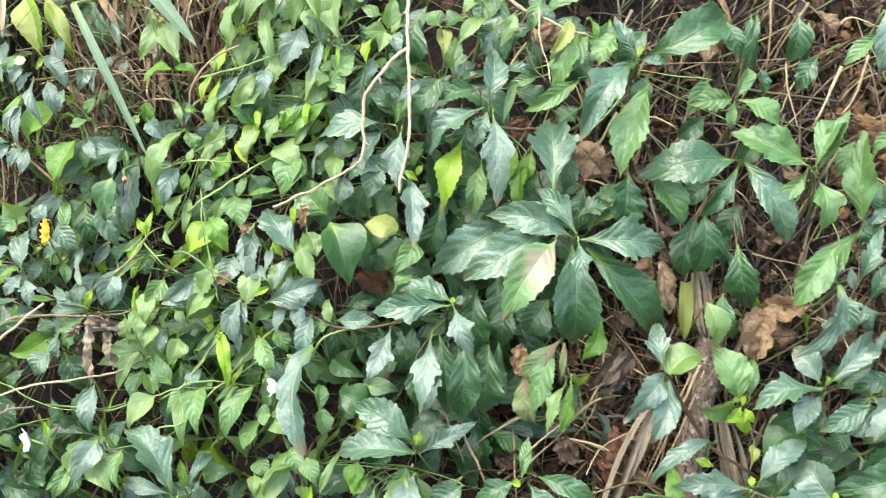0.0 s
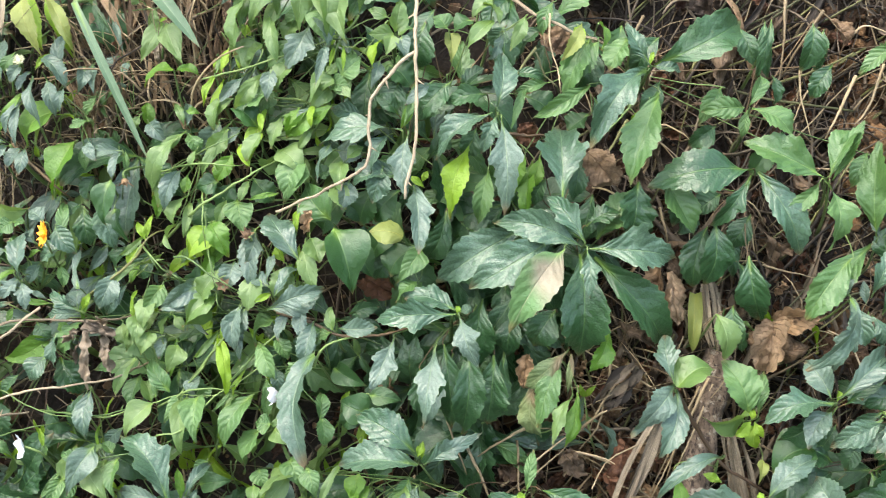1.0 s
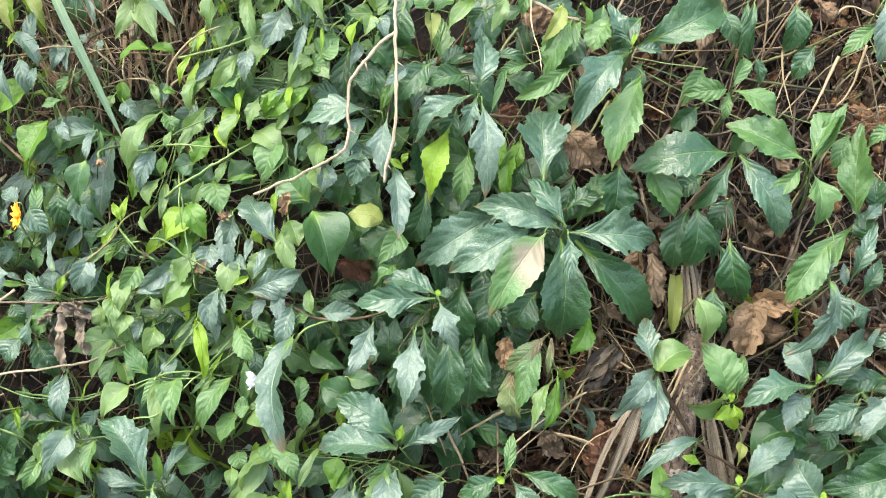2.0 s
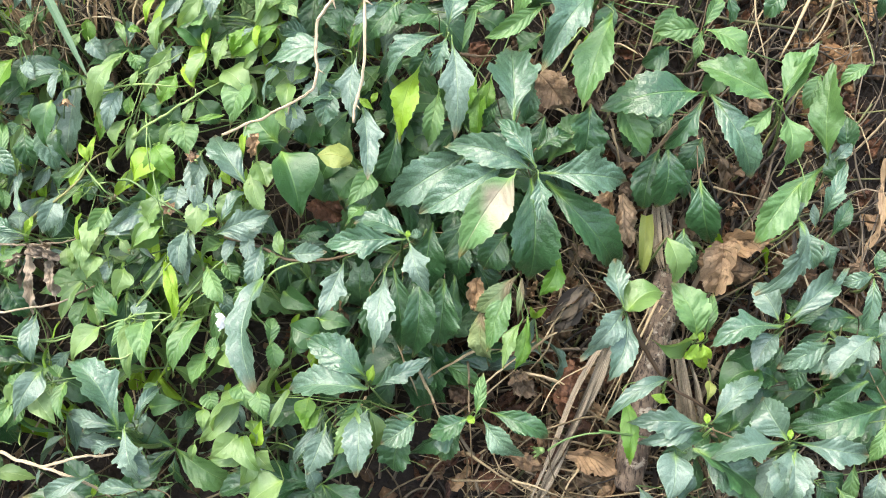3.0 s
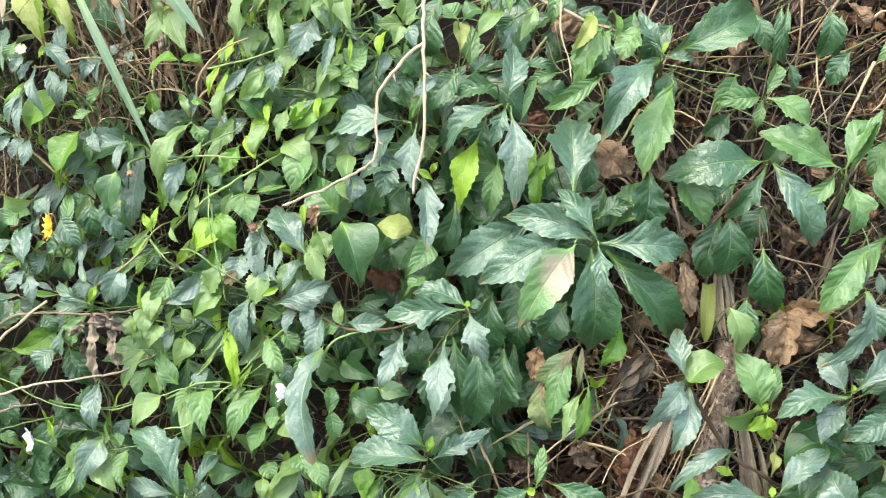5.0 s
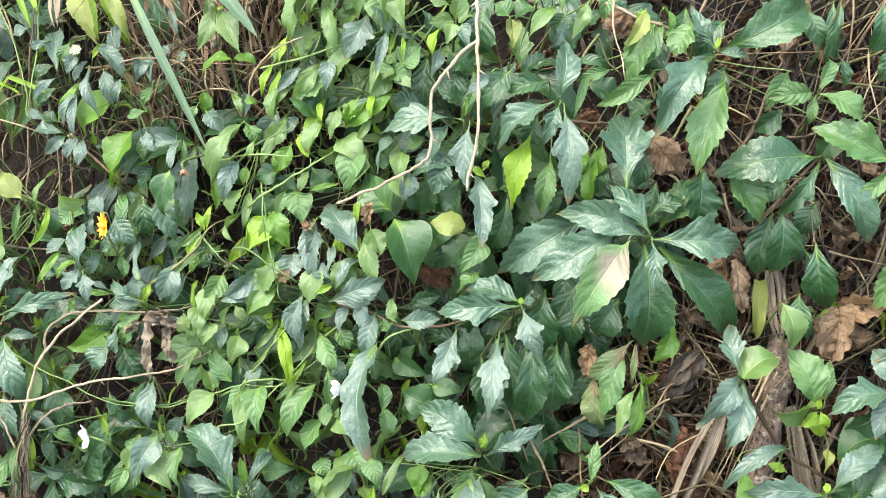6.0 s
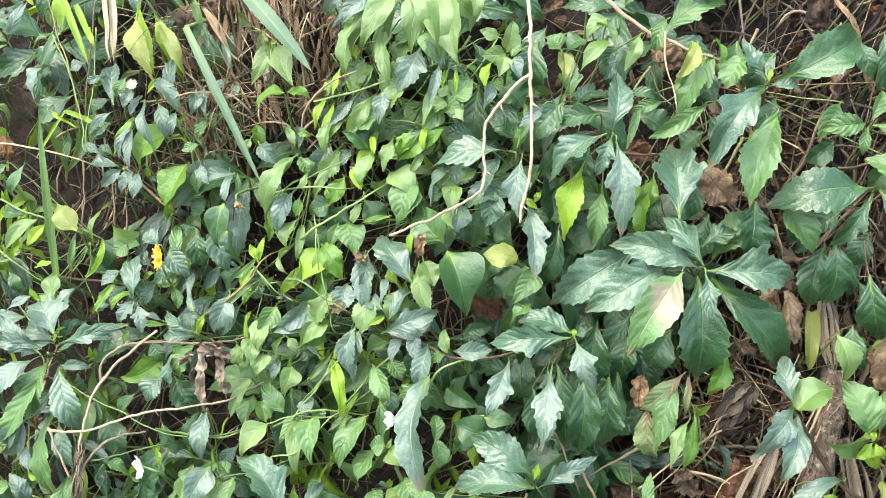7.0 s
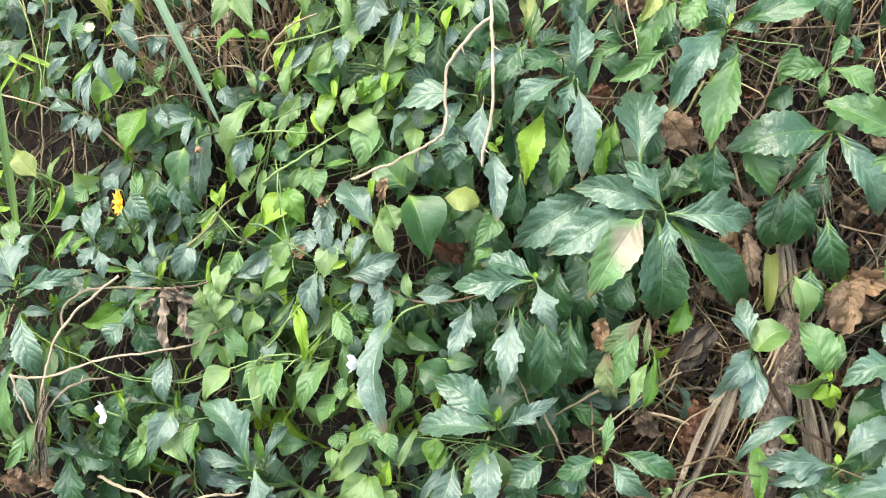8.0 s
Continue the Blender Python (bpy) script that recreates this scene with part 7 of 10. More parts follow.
leaf(p, "S", PALE_SHEEN, (-0.1322, -0.0898, 0.0192), (-0.1389, -0.1204, 0.0308), 0.0142, bow=0.08)
p = plant("creeping_daisy", "pale drooping leaves crowding the upper bank", "creeping plant", (-0.1332, 0.1169, 0.0140), "toothed-leaf shoots on the bank")
leaf(p, "S", OVATE, (-0.1653, 0.1286, 0.0142), (-0.1581, 0.0945, 0.0269), 0.0107, bow=0.18)
leaf(p, "T", PALE_SHEEN, (-0.1372, 0.1222, 0.0090), (-0.1525, 0.0902, 0.0236), 0.0244, bow=0.18)
leaf(p, "O", MID, (-0.1230, 0.1340, 0.0248), (-0.1198, 0.1052, 0.0348), 0.0278, bow=0.09)
leaf(p, "S", PALE_SHEEN, (-0.1320, 0.1300, 0.0182), (-0.1190, 0.1036, 0.0350), 0.0144, bow=0.17)
leaf(p, "S", OVATE, (-0.1447, 0.0957, 0.0146), (-0.1627, 0.0751, 0.0169), 0.0156, bow=0.10)
leaf(p, "S", PALE_SHEEN, (-0.1642, 0.0903, 0.0131), (-0.1653, 0.0684, 0.0235), 0.0117, bow=0.17)
leaf(p, "S", MID, (-0.1578, 0.0752, 0.0057), (-0.1877, 0.0617, 0.0030), 0.0208, bow=0.19)
leaf(p, "S", OVATE, (-0.2024, 0.0705, 0.0025), (-0.2077, 0.0481, 0.0109), 0.0130, bow=0.16)
leaf(p, "S", OVATE, (-0.1785, 0.1144, 0.0023), (-0.1881, 0.0933, 0.0067), 0.0199, bow=0.12)
leaf(p, "S", PALE_SHEEN, (-0.1225, 0.1072, 0.0234), (-0.1280, 0.0766, 0.0376), 0.0072, bow=0.17)
leaf(p, "S", OVATE, (-0.1495, 0.1303, 0.0015), (-0.1560, 0.1124, 0.0058), 0.0169, bow=0.09)
p = plant("ovate_herb", "small round crinkled leaves round a shoot tip", "herb", (-0.1139, 0.0844, 0.0182), "ovate-leaf herbs on the bank")
leaf(p, "O", MID, (-0.1125, 0.0838, 0.0249), (-0.0982, 0.0971, 0.0233), 0.0211, bow=0.14)
leaf(p, "O", OVATE, (-0.1150, 0.0803, 0.0214), (-0.1052, 0.0680, 0.0295), 0.0143, bow=0.10)
leaf(p, "O", OVATE, (-0.1156, 0.0856, 0.0229), (-0.1232, 0.0921, 0.0194), 0.0106, bow=0.14)
leaf(p, "O", OVATE, (-0.1177, 0.0816, 0.0242), (-0.1264, 0.0738, 0.0244), 0.0125, bow=0.19)
leaf(p, "L", LIME, (-0.1103, 0.1038, 0.0260), (-0.1103, 0.0864, 0.0314), 0.0033, bow=0.08)
leaf(p, "L", LIME, (-0.1182, 0.1044, 0.0211), (-0.1207, 0.0900, 0.0252), 0.0033, bow=0.19)
p = plant("ovate_herb", "lime leaf tips hanging at the hollow's rim", "herb", (-0.2088, 0.0892, -0.0009), "ovate-leaf herbs on the bank")
leaf(p, "L", LIME, (-0.2092, 0.0878, -0.0024), (-0.2169, 0.0642, 0.0004), 0.0035, bow=0.18)
leaf(p, "L", LIME, (-0.1965, 0.1069, 0.0053), (-0.2010, 0.0874, 0.0103), 0.0043, bow=0.14)
leaf(p, "L", LIME, (-0.1863, 0.1234, 0.0067), (-0.1830, 0.1126, 0.0107), 0.0039, bow=0.13)
leaf(p, "L", LIME, (-0.2068, 0.1020, -0.0001), (-0.2078, 0.0889, 0.0028), 0.0030, bow=0.11)
leaf(p, "L", LIME, (-0.1901, 0.1069, -0.0017), (-0.1895, 0.0915, 0.0010), 0.0043, bow=0.14)
leaf(p, "L", LIME, (-0.1722, 0.0587, 0.0143), (-0.1692, 0.0450, 0.0209), 0.0046, bow=0.10)
leaf(p, "L", LIME, (-0.1319, 0.0624, 0.0199), (-0.1333, 0.0472, 0.0262), 0.0054, bow=0.19)
leaf(p, "S", VIVID, (-0.1448, 0.0629, 0.0110), (-0.1535, 0.0415, 0.0121), 0.0127, bow=0.18)
leaf(p, "S", VIVID, (-0.1213, 0.0645, 0.0121), (-0.1551, 0.0399, 0.0119), 0.0127, bow=0.19)
leaf(p, "S", PALE_SHEEN, (-0.1349, 0.0618, 0.0165), (-0.1448, 0.0507, 0.0192), 0.0077, bow=0.15)
p = plant("ovate_herb", "fresh mixed leaves over a shaded hollow", "herb", (-0.1546, 0.0104, 0.0093), "ovate-leaf herbs on the bank")
leaf(p, "O", MID, (-0.1458, 0.0256, 0.0109), (-0.1537, -0.0046, 0.0163), 0.0244, bow=0.15)
leaf(p, "O", OVATE, (-0.1121, 0.0232, 0.0210), (-0.1139, 0.0013, 0.0301), 0.0143, bow=0.16)
leaf(p, "S", PALE_SHEEN, (-0.1071, 0.0107, 0.0175), (-0.1110, -0.0097, 0.0285), 0.0143, bow=0.10)
leaf(p, "S", OVATE_DARK_AND_SHADED, (-0.0924, 0.0067, 0.0013), (-0.1044, -0.0209, -0.0029), 0.0245, bow=0.10)
leaf(p, "S", OVATE_DARK_AND_SHADED, (-0.0732, 0.0036, -0.0004), (-0.0923, -0.0182, 0.0024), 0.0236, bow=0.19)
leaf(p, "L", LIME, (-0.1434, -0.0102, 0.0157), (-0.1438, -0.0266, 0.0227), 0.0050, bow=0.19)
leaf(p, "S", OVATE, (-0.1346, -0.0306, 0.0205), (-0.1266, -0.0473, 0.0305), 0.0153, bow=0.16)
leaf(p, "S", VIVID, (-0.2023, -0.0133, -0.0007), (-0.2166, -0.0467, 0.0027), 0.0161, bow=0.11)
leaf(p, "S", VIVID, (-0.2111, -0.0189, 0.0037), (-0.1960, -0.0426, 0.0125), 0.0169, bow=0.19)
leaf(p, "T", PALE_SHEEN, (-0.1767, -0.0267, 0.0074), (-0.1813, -0.0477, 0.0200), 0.0157, bow=0.10)
leaf(p, "O", OVATE_DARK_AND_SHADED, (-0.1490, -0.0188, -0.0047), (-0.1600, -0.0454, -0.0097), 0.0220, bow=0.15)
leaf(p, "O", OVATE_DARK_AND_SHADED, (-0.0813, -0.0199, -0.0007), (-0.0960, -0.0488, -0.0068), 0.0229, bow=0.15)
leaf(p, "S", OVATE_DARK_AND_SHADED, (-0.1827, 0.0128, -0.0130), (-0.1667, -0.0044, -0.0114), 0.0202, bow=0.09)
leaf(p, "O", PALE_SHEEN, (-0.1200, 0.0358, 0.0206), (-0.1298, 0.0090, 0.0287), 0.0124, bow=0.10)
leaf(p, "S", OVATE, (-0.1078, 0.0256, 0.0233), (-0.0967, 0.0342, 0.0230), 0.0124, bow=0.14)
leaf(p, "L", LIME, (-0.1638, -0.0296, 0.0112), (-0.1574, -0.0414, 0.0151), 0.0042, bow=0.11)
leaf(p, "S", OVATE_DARK_AND_SHADED, (-0.1955, 0.0103, -0.0108), (-0.2091, -0.0113, -0.0142), 0.0203, bow=0.10)
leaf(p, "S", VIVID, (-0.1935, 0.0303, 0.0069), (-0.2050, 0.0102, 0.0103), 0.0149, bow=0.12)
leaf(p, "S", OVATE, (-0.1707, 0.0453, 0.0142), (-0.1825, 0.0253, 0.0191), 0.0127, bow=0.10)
leaf(p, "S", OVATE_DARK_AND_SHADED, (-0.2259, -0.0024, -0.0211), (-0.2138, -0.0273, -0.0221), 0.0227, bow=0.18)
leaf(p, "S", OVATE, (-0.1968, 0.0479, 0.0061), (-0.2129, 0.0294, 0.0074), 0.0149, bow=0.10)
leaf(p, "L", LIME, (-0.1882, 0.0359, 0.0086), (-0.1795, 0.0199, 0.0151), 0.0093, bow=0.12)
leaf(p, "O", OVATE_DARK_AND_SHADED, (-0.1139, -0.0015, -0.0007), (-0.1318, -0.0304, -0.0097), 0.0257, bow=0.14)
leaf(p, "S", OVATE_DARK_AND_SHADED, (-0.0607, -0.0374, 0.0028), (-0.0806, -0.0575, 0.0060), 0.0210, bow=0.15)
p = plant("creeping_daisy", "dim leaves deep behind the upper shoots", "creeping plant", (-0.0377, 0.0850, 0.0208), "toothed-leaf shoots on the bank")
leaf(p, "S", DARK_AND_SHADED, (-0.0544, 0.1242, 0.0048), (-0.0623, 0.0911, -0.0033), 0.0270, bow=0.14)
leaf(p, "O", MID, (-0.0379, 0.1162, 0.0251), (-0.0474, 0.1257, 0.0230), 0.0132, bow=0.12)
leaf(p, "O", OVATE_DARK_AND_SHADED, (-0.0200, 0.1241, 0.0110), (-0.0340, 0.1146, 0.0124), 0.0158, bow=0.17)
leaf(p, "S", DARK_AND_SHADED, (-0.0354, 0.0809, 0.0135), (-0.0595, 0.0533, 0.0179), 0.0240, bow=0.10)
leaf(p, "S", PALE_SHEEN, (-0.0484, 0.0789, 0.0292), (-0.0661, 0.0614, 0.0385), 0.0089, bow=0.15)
leaf(p, "S", VIVID, (-0.0624, 0.0687, 0.0205), (-0.0692, 0.0475, 0.0230), 0.0074, bow=0.18)
leaf(p, "S", OVATE_DARK_AND_SHADED, (-0.0811, 0.0946, 0.0016), (-0.0640, 0.0785, 0.0040), 0.0253, bow=0.19)
leaf(p, "S", DARK_AND_SHADED, (-0.0727, 0.0824, 0.0049), (-0.0806, 0.0626, 0.0055), 0.0235, bow=0.15)
leaf(p, "S", DARK_AND_SHADED, (0.0071, 0.0848, 0.0150), (0.0314, 0.0824, 0.0149), 0.0091, bow=0.20)
leaf(p, "S", OVATE_DARK_AND_SHADED, (0.0166, 0.0718, -0.0008), (0.0375, 0.0569, -0.0024), 0.0193, bow=0.13)
leaf(p, "S", DARK_AND_SHADED, (0.0026, 0.1226, -0.0017), (-0.0053, 0.1070, -0.0039), 0.0169, bow=0.10)
p = plant("creeping_daisy", "broad dull leaf behind a hanging toothed shoot", "creeping plant", (0.0630, 0.1094, 0.0161), "toothed-leaf shoots on the bank")
leaf(p, "S", MID, (0.0634, 0.1110, 0.0090), (0.0448, 0.0691, 0.0160), 0.0232, bow=0.15)
leaf(p, "S", YELLOWED, (0.0566, 0.1208, 0.0179), (0.0434, 0.0944, 0.0271), 0.0107, bow=0.20)
leaf(p, "L", VIVID, (0.0694, 0.1223, 0.0116), (0.0701, 0.1025, 0.0155), 0.0062, bow=0.10)
leaf(p, "L", MID, (0.0173, 0.0787, 0.0134), (0.0067, 0.0439, 0.0212), 0.0062, bow=0.17)
leaf(p, "S", MID, (0.0337, 0.0800, 0.0165), (0.0104, 0.0727, 0.0196), 0.0090, bow=0.09)
leaf(p, "S", VIVID, (0.0177, 0.0305, -0.0033), (0.0107, 0.0056, 0.0019), 0.0126, bow=0.15)
leaf(p, "S", VIVID, (0.0282, 0.0282, -0.0064), (0.0219, 0.0056, -0.0034), 0.0118, bow=0.16)
leaf(p, "S", DARK_AND_SHADED, (0.0669, 0.0713, -0.0043), (0.0798, 0.0478, -0.0126), 0.0187, bow=0.18)
leaf(p, "S", OVATE_DARK_AND_SHADED, (0.0635, 0.0598, -0.0121), (0.0474, 0.0476, -0.0094), 0.0170, bow=0.09)
leaf(p, "S", OVATE_DARK_AND_SHADED, (0.1079, 0.0455, -0.0119), (0.0944, 0.0172, -0.0100), 0.0230, bow=0.12)
leaf(p, "S", DARK_AND_SHADED, (0.1162, 0.0845, -0.0194), (0.1006, 0.0560, -0.0133), 0.0172, bow=0.13)
leaf(p, "S", DARK_AND_SHADED, (0.1373, 0.0118, -0.0182), (0.1259, -0.0209, -0.0195), 0.0216, bow=0.10)
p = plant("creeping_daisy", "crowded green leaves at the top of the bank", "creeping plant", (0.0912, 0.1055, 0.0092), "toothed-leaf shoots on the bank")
leaf(p, "S", DARK_AND_SHADED, (0.1148, 0.1157, -0.0114), (0.0960, 0.0870, -0.0109), 0.0188, bow=0.17)
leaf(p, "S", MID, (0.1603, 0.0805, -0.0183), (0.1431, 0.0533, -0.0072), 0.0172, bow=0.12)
leaf(p, "S", DARK_AND_SHADED, (0.1731, 0.1257, -0.0278), (0.1854, 0.0972, -0.0258), 0.0176, bow=0.14)
leaf(p, "S", OVATE_DARK_AND_SHADED, (0.0865, 0.1233, -0.0082), (0.0791, 0.0999, -0.0117), 0.0188, bow=0.17)
leaf(p, "S", DARK_AND_SHADED, (0.1583, 0.0528, -0.0282), (0.1381, 0.0380, -0.0272), 0.0175, bow=0.14)
leaf(p, "S", OVATE_DARK_AND_SHADED, (0.2007, 0.0409, -0.0357), (0.1848, 0.0161, -0.0357), 0.0195, bow=0.12)
leaf(p, "S", DARK_AND_SHADED, (0.2443, 0.0982, -0.0365), (0.2290, 0.0739, -0.0381), 0.0171, bow=0.10)
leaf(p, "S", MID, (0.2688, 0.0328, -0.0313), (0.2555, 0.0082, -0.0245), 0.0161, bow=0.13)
leaf(p, "S", DARK_AND_SHADED, (0.1839, -0.0126, -0.0276), (0.1685, -0.0376, -0.0302), 0.0202, bow=0.12)
p = plant("creeping_daisy", "broad pale leaves at the foot of the bank", "creeping plant", (0.1748, -0.2721, -0.0062), "toothed-leaf shoots on the bank")
leaf(p, "O", PALE_SHEEN, (0.1624, -0.2376, 0.0110), (0.1570, -0.2727, 0.0292), 0.0252, bow=0.18)
leaf(p, "S", GREYGREEN, (0.1848, -0.2413, -0.0090), (0.2247, -0.2722, -0.0056), 0.0333, bow=0.15)
leaf(p, "S", PALE_SHEEN, (0.2511, -0.2381, 0.0026), (0.2417, -0.2743, 0.0187), 0.0277, bow=0.16)
leaf(p, "S", PALE_SHEEN, (0.2409, -0.2446, -0.0080), (0.2262, -0.2779, 0.0031), 0.0208, bow=0.09)
p = plant("ovate_herb", "pale leaves over a low twig", "herb", (-0.3095, -0.2025, -0.0140), "ovate-leaf herbs on the bank")
leaf(p, "O", PALE_SHEEN, (-0.3009, -0.1862, -0.0079), (-0.3192, -0.2203, 0.0045), 0.0220, bow=0.11)
leaf(p, "O", OVATE, (-0.3083, -0.2060, -0.0106), (-0.2900, -0.2253, 0.0002), 0.0184, bow=0.13)
leaf(p, "S", PALE_SHEEN, (-0.3025, -0.1439, -0.0067), (-0.3048, -0.1770, 0.0062), 0.0154, bow=0.10)
p = plant("creeping_daisy", "dark toothed shoot hanging below a dry twig", "creeping plant", (-0.0020, 0.0574, 0.0160), "toothed-leaf shoots on the bank")
leaf(p, "S", DARK_AND_SHADED, (0.0078, 0.0318, -0.0262), (0.0122, -0.0095, -0.0263), 0.0173, bow=.14)
p = plant("creeping_daisy", "single upright three-lobed bluish-green leaf shoot", "creeping plant", (0.0428, -0.0022, 0.0039), "toothed-leaf shoots on the bank")
leaf(p, "S", DARK_AND_SHADED, (0.0300, -0.0011, -0.0266), (0.0152, 0.0236, -0.0263), 0.0138, bow=.14)
p = plant("creeping_daisy", "bluish toothed shoot behind the bent twig", "creeping plant", (-0.0700, 0.0444, 0.0033), "toothed-leaf shoots on the bank")
leaf(p, "S", MID, (-0.0712, 0.0484, 0.0033), (-0.0539, 0.0806, -0.0011), 0.0094, bow=.2)
p = plant("creeping_daisy", "small toothed shoot at the twig's end", "creeping plant", (-0.0595, 0.0096, -0.0010), "toothed-leaf shoots on the bank")
leaf(p, "S", LIME, (-0.0570, 0.0101, -0.0010), (-0.0522, 0.0182, -0.0011), 0.0054, bow=.14)
# Shade behind the twig is carried by the darker leaf colour.
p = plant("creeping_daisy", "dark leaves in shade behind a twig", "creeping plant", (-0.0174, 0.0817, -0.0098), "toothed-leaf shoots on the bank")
leaf(p, "S", DARK_AND_SHADED, (-0.0166, 0.0804, -0.0098), (-0.0619, 0.0570, -0.0091), 0.0196, bow=.14)
leaf(p, "S", DARK_AND_SHADED, (-0.0619, 0.0844, -0.0091), (-0.0906, 0.0647, -0.0170), 0.0170, bow=.14)
leaf(p, "S", DARK_AND_SHADED, (-0.0399, -0.0103, -0.0175), (-0.0566, -0.0498, -0.0255), 0.0206, bow=.14)
leaf(p, "S", DARK_AND_SHADED, (-0.0295, 0.0796, -0.0096), (-0.0126, 0.0937, -0.0098), 0.0122, bow=.14)
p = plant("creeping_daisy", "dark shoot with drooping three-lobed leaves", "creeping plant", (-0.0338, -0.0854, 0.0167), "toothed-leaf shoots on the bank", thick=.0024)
leaf(p, "T", PALE_SHEEN, (-0.0472, -0.1097, 0.0069), (-0.0547, -0.1670, 0.0121), 0.0191, bow=.14)
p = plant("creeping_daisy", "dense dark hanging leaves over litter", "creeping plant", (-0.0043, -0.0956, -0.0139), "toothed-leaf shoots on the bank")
leaf(p, "S", DARK_AND_SHADED, (-0.0347, -0.1150, -0.0136), (-0.0349, -0.1700, -0.0136), 0.0183, bow=.14)
leaf(p, "S", DARK_AND_SHADED, (-0.0105, -0.0956, -0.0139), (-0.0264, -0.1733, -0.0096), 0.0210, bow=.14)
leaf(p, "S", DARK_AND_SHADED, (0.0031, -0.1121, -0.0141), (-0.0090, -0.1704, -0.0179), 0.0205, bow=.14)
leaf(p, "S", DARK_AND_SHADED, (0.0127, -0.0707, -0.0144), (-0.0171, -0.1147, -0.0259), 0.0213, bow=.14)
leaf(p, "S", DARK_AND_SHADED, (0.0163, -0.0954, -0.0145), (0.0369, -0.1119, -0.0152), 0.0136, bow=.14)
leaf(p, "S", DARK_AND_SHADED, (0.0245, -0.0954, -0.0148), (0.0473, -0.1082, -0.0193), 0.0157, bow=.14)
p = plant("creeping_daisy", "broad shoot of toothed leaves near the ground", "creeping plant", (-0.0558, -0.1916, 0.0171), "toothed-leaf shoots on the bank")
leaf(p, "T", GREYGREEN, (-0.0562, -0.1880, 0.0171), (-0.0973, -0.1545, 0.0229), 0.0260, bow=.14)
leaf(p, "T", PALE_SHEEN, (-0.0526, -0.1915, 0.0170), (-0.0129, -0.1686, 0.0213), 0.0169, fold=.35, bow=.14)
leaf(p, "S", LIME, (-0.0551, -0.1891, 0.0171), (-0.0543, -0.1749, 0.0171), 0.0058, bow=.14)
p = plant("creeping_daisy", "pale drooping leaves under a green rosette", "creeping plant", (-0.0660, -0.2054, -0.0009), "toothed-leaf shoots on the bank")
leaf(p, "S", PALE_SHEEN, (-0.0722, -0.2084, -0.0008), (-0.0711, -0.2597, -0.0008), 0.0161, roll=15, bow=.14)
leaf(p, "S", PALE_SHEEN, (-0.0859, -0.2243, -0.0005), (-0.1013, -0.2608, -0.0003), 0.0154, bow=.14)
leaf(p, "S", OVATE, (-0.0584, -0.2136, -0.0092), (-0.0543, -0.2475, -0.0092), 0.0135, bow=.14)
leaf(p, "L", PALE_SHEEN, (-0.0908, -0.2160, -0.0005), (-0.1141, -0.2591, -0.0027), 0.0067, bow=.2)
p = plant("creeping_daisy", "young upright shoot with dark side leaves", "creeping plant", (0.0220, -0.2142, -0.0014), "toothed-leaf shoots on the bank")
leaf(p, "T", DARK_AND_SHADED, (0.0171, -0.2133, -0.0012), (-0.0310, -0.2452, 0.0066), 0.0239, bow=.16)
leaf(p, "S", DARK_AND_SHADED, (0.0294, -0.2117, -0.0017), (0.0754, -0.2326, -0.0146), 0.0162, bow=.14)
leaf(p, "S", DARK_AND_SHADED, (-0.0246, -0.2161, -0.0177), (-0.0494, -0.2459, -0.0256), 0.0214, bow=.14)
p = plant("creeping_daisy", "light green paired leaves beside a dead log", "creeping plant", (0.1924, -0.1626, -0.0300), "toothed-leaf shoots on the bank")
leaf(p, "S", LIME, (0.1918, -0.1689, -0.0300), (0.1759, -0.1759, -0.0284), 0.0094, bow=.14)
leaf(p, "S", LIME, (0.1918, -0.1710, -0.0300), (0.1879, -0.1857, -0.0296), 0.0088, bow=.14)
p = plant("creeping_daisy", "drooping grey-green leaf above the log", "creeping plant", (0.1650, -0.0822, -0.0274), "toothed-leaf shoots on the bank")
leaf(p, "S", DARK_AND_SHADED, (0.1732, -0.0877, -0.0326), (0.1797, -0.1145, -0.0331), 0.0150, bow=.14)
p = plant("creeping_daisy", "shoot with one long arched leaf and one curled", "creeping plant", (0.2666, -0.0830, -0.0167), "toothed-leaf shoots on the bank")
leaf(p, "T", PALE_SHEEN, (0.2641, -0.0830, -0.0165), (0.2368, -0.1295, -0.0153), 0.0190, bow=.3)
leaf(p, "T", GREYGREEN, (0.2691, -0.0850, -0.0168), (0.2802, -0.1088, -0.0173), 0.0176, curl=.6, bow=.14)
leaf(p, "S", PALE_SHEEN, (0.2648, -0.0777, -0.0166), (0.2627, -0.0598, -0.0165), 0.0072, bow=.14)
leaf(p, "T", GREYGREEN, (0.2679, -0.0736, -0.0167), (0.2847, -0.0310, -0.0125), 0.0176, bow=.14)
leaf(p, "S", DARK_AND_SHADED, (0.2811, -0.0868, -0.0340), (0.2968, -0.0576, -0.0345), 0.0135, bow=.14)
leaf(p, "S", DARK_AND_SHADED, (0.2874, -0.0492, -0.0309), (0.2825, -0.0205, -0.0307), 0.0154, bow=.14)
p = plant("creeping_daisy", "tall dark rosette before dry grass", "creeping plant", (0.1051, 0.0925, 0.0028), "toothed-leaf shoots on the bank", stem=REDSTEM, thick=.0028)
leaf(p, "S", DARK_AND_SHADED, (0.0682, 0.1137, -0.0208), (0.0524, 0.0757, -0.0195), 0.0226, bow=.14)
leaf(p, "S", DARK_AND_SHADED, (0.1015, 0.0034, -0.0315), (0.1071, -0.0381, -0.0321), 0.0242, bow=.14)
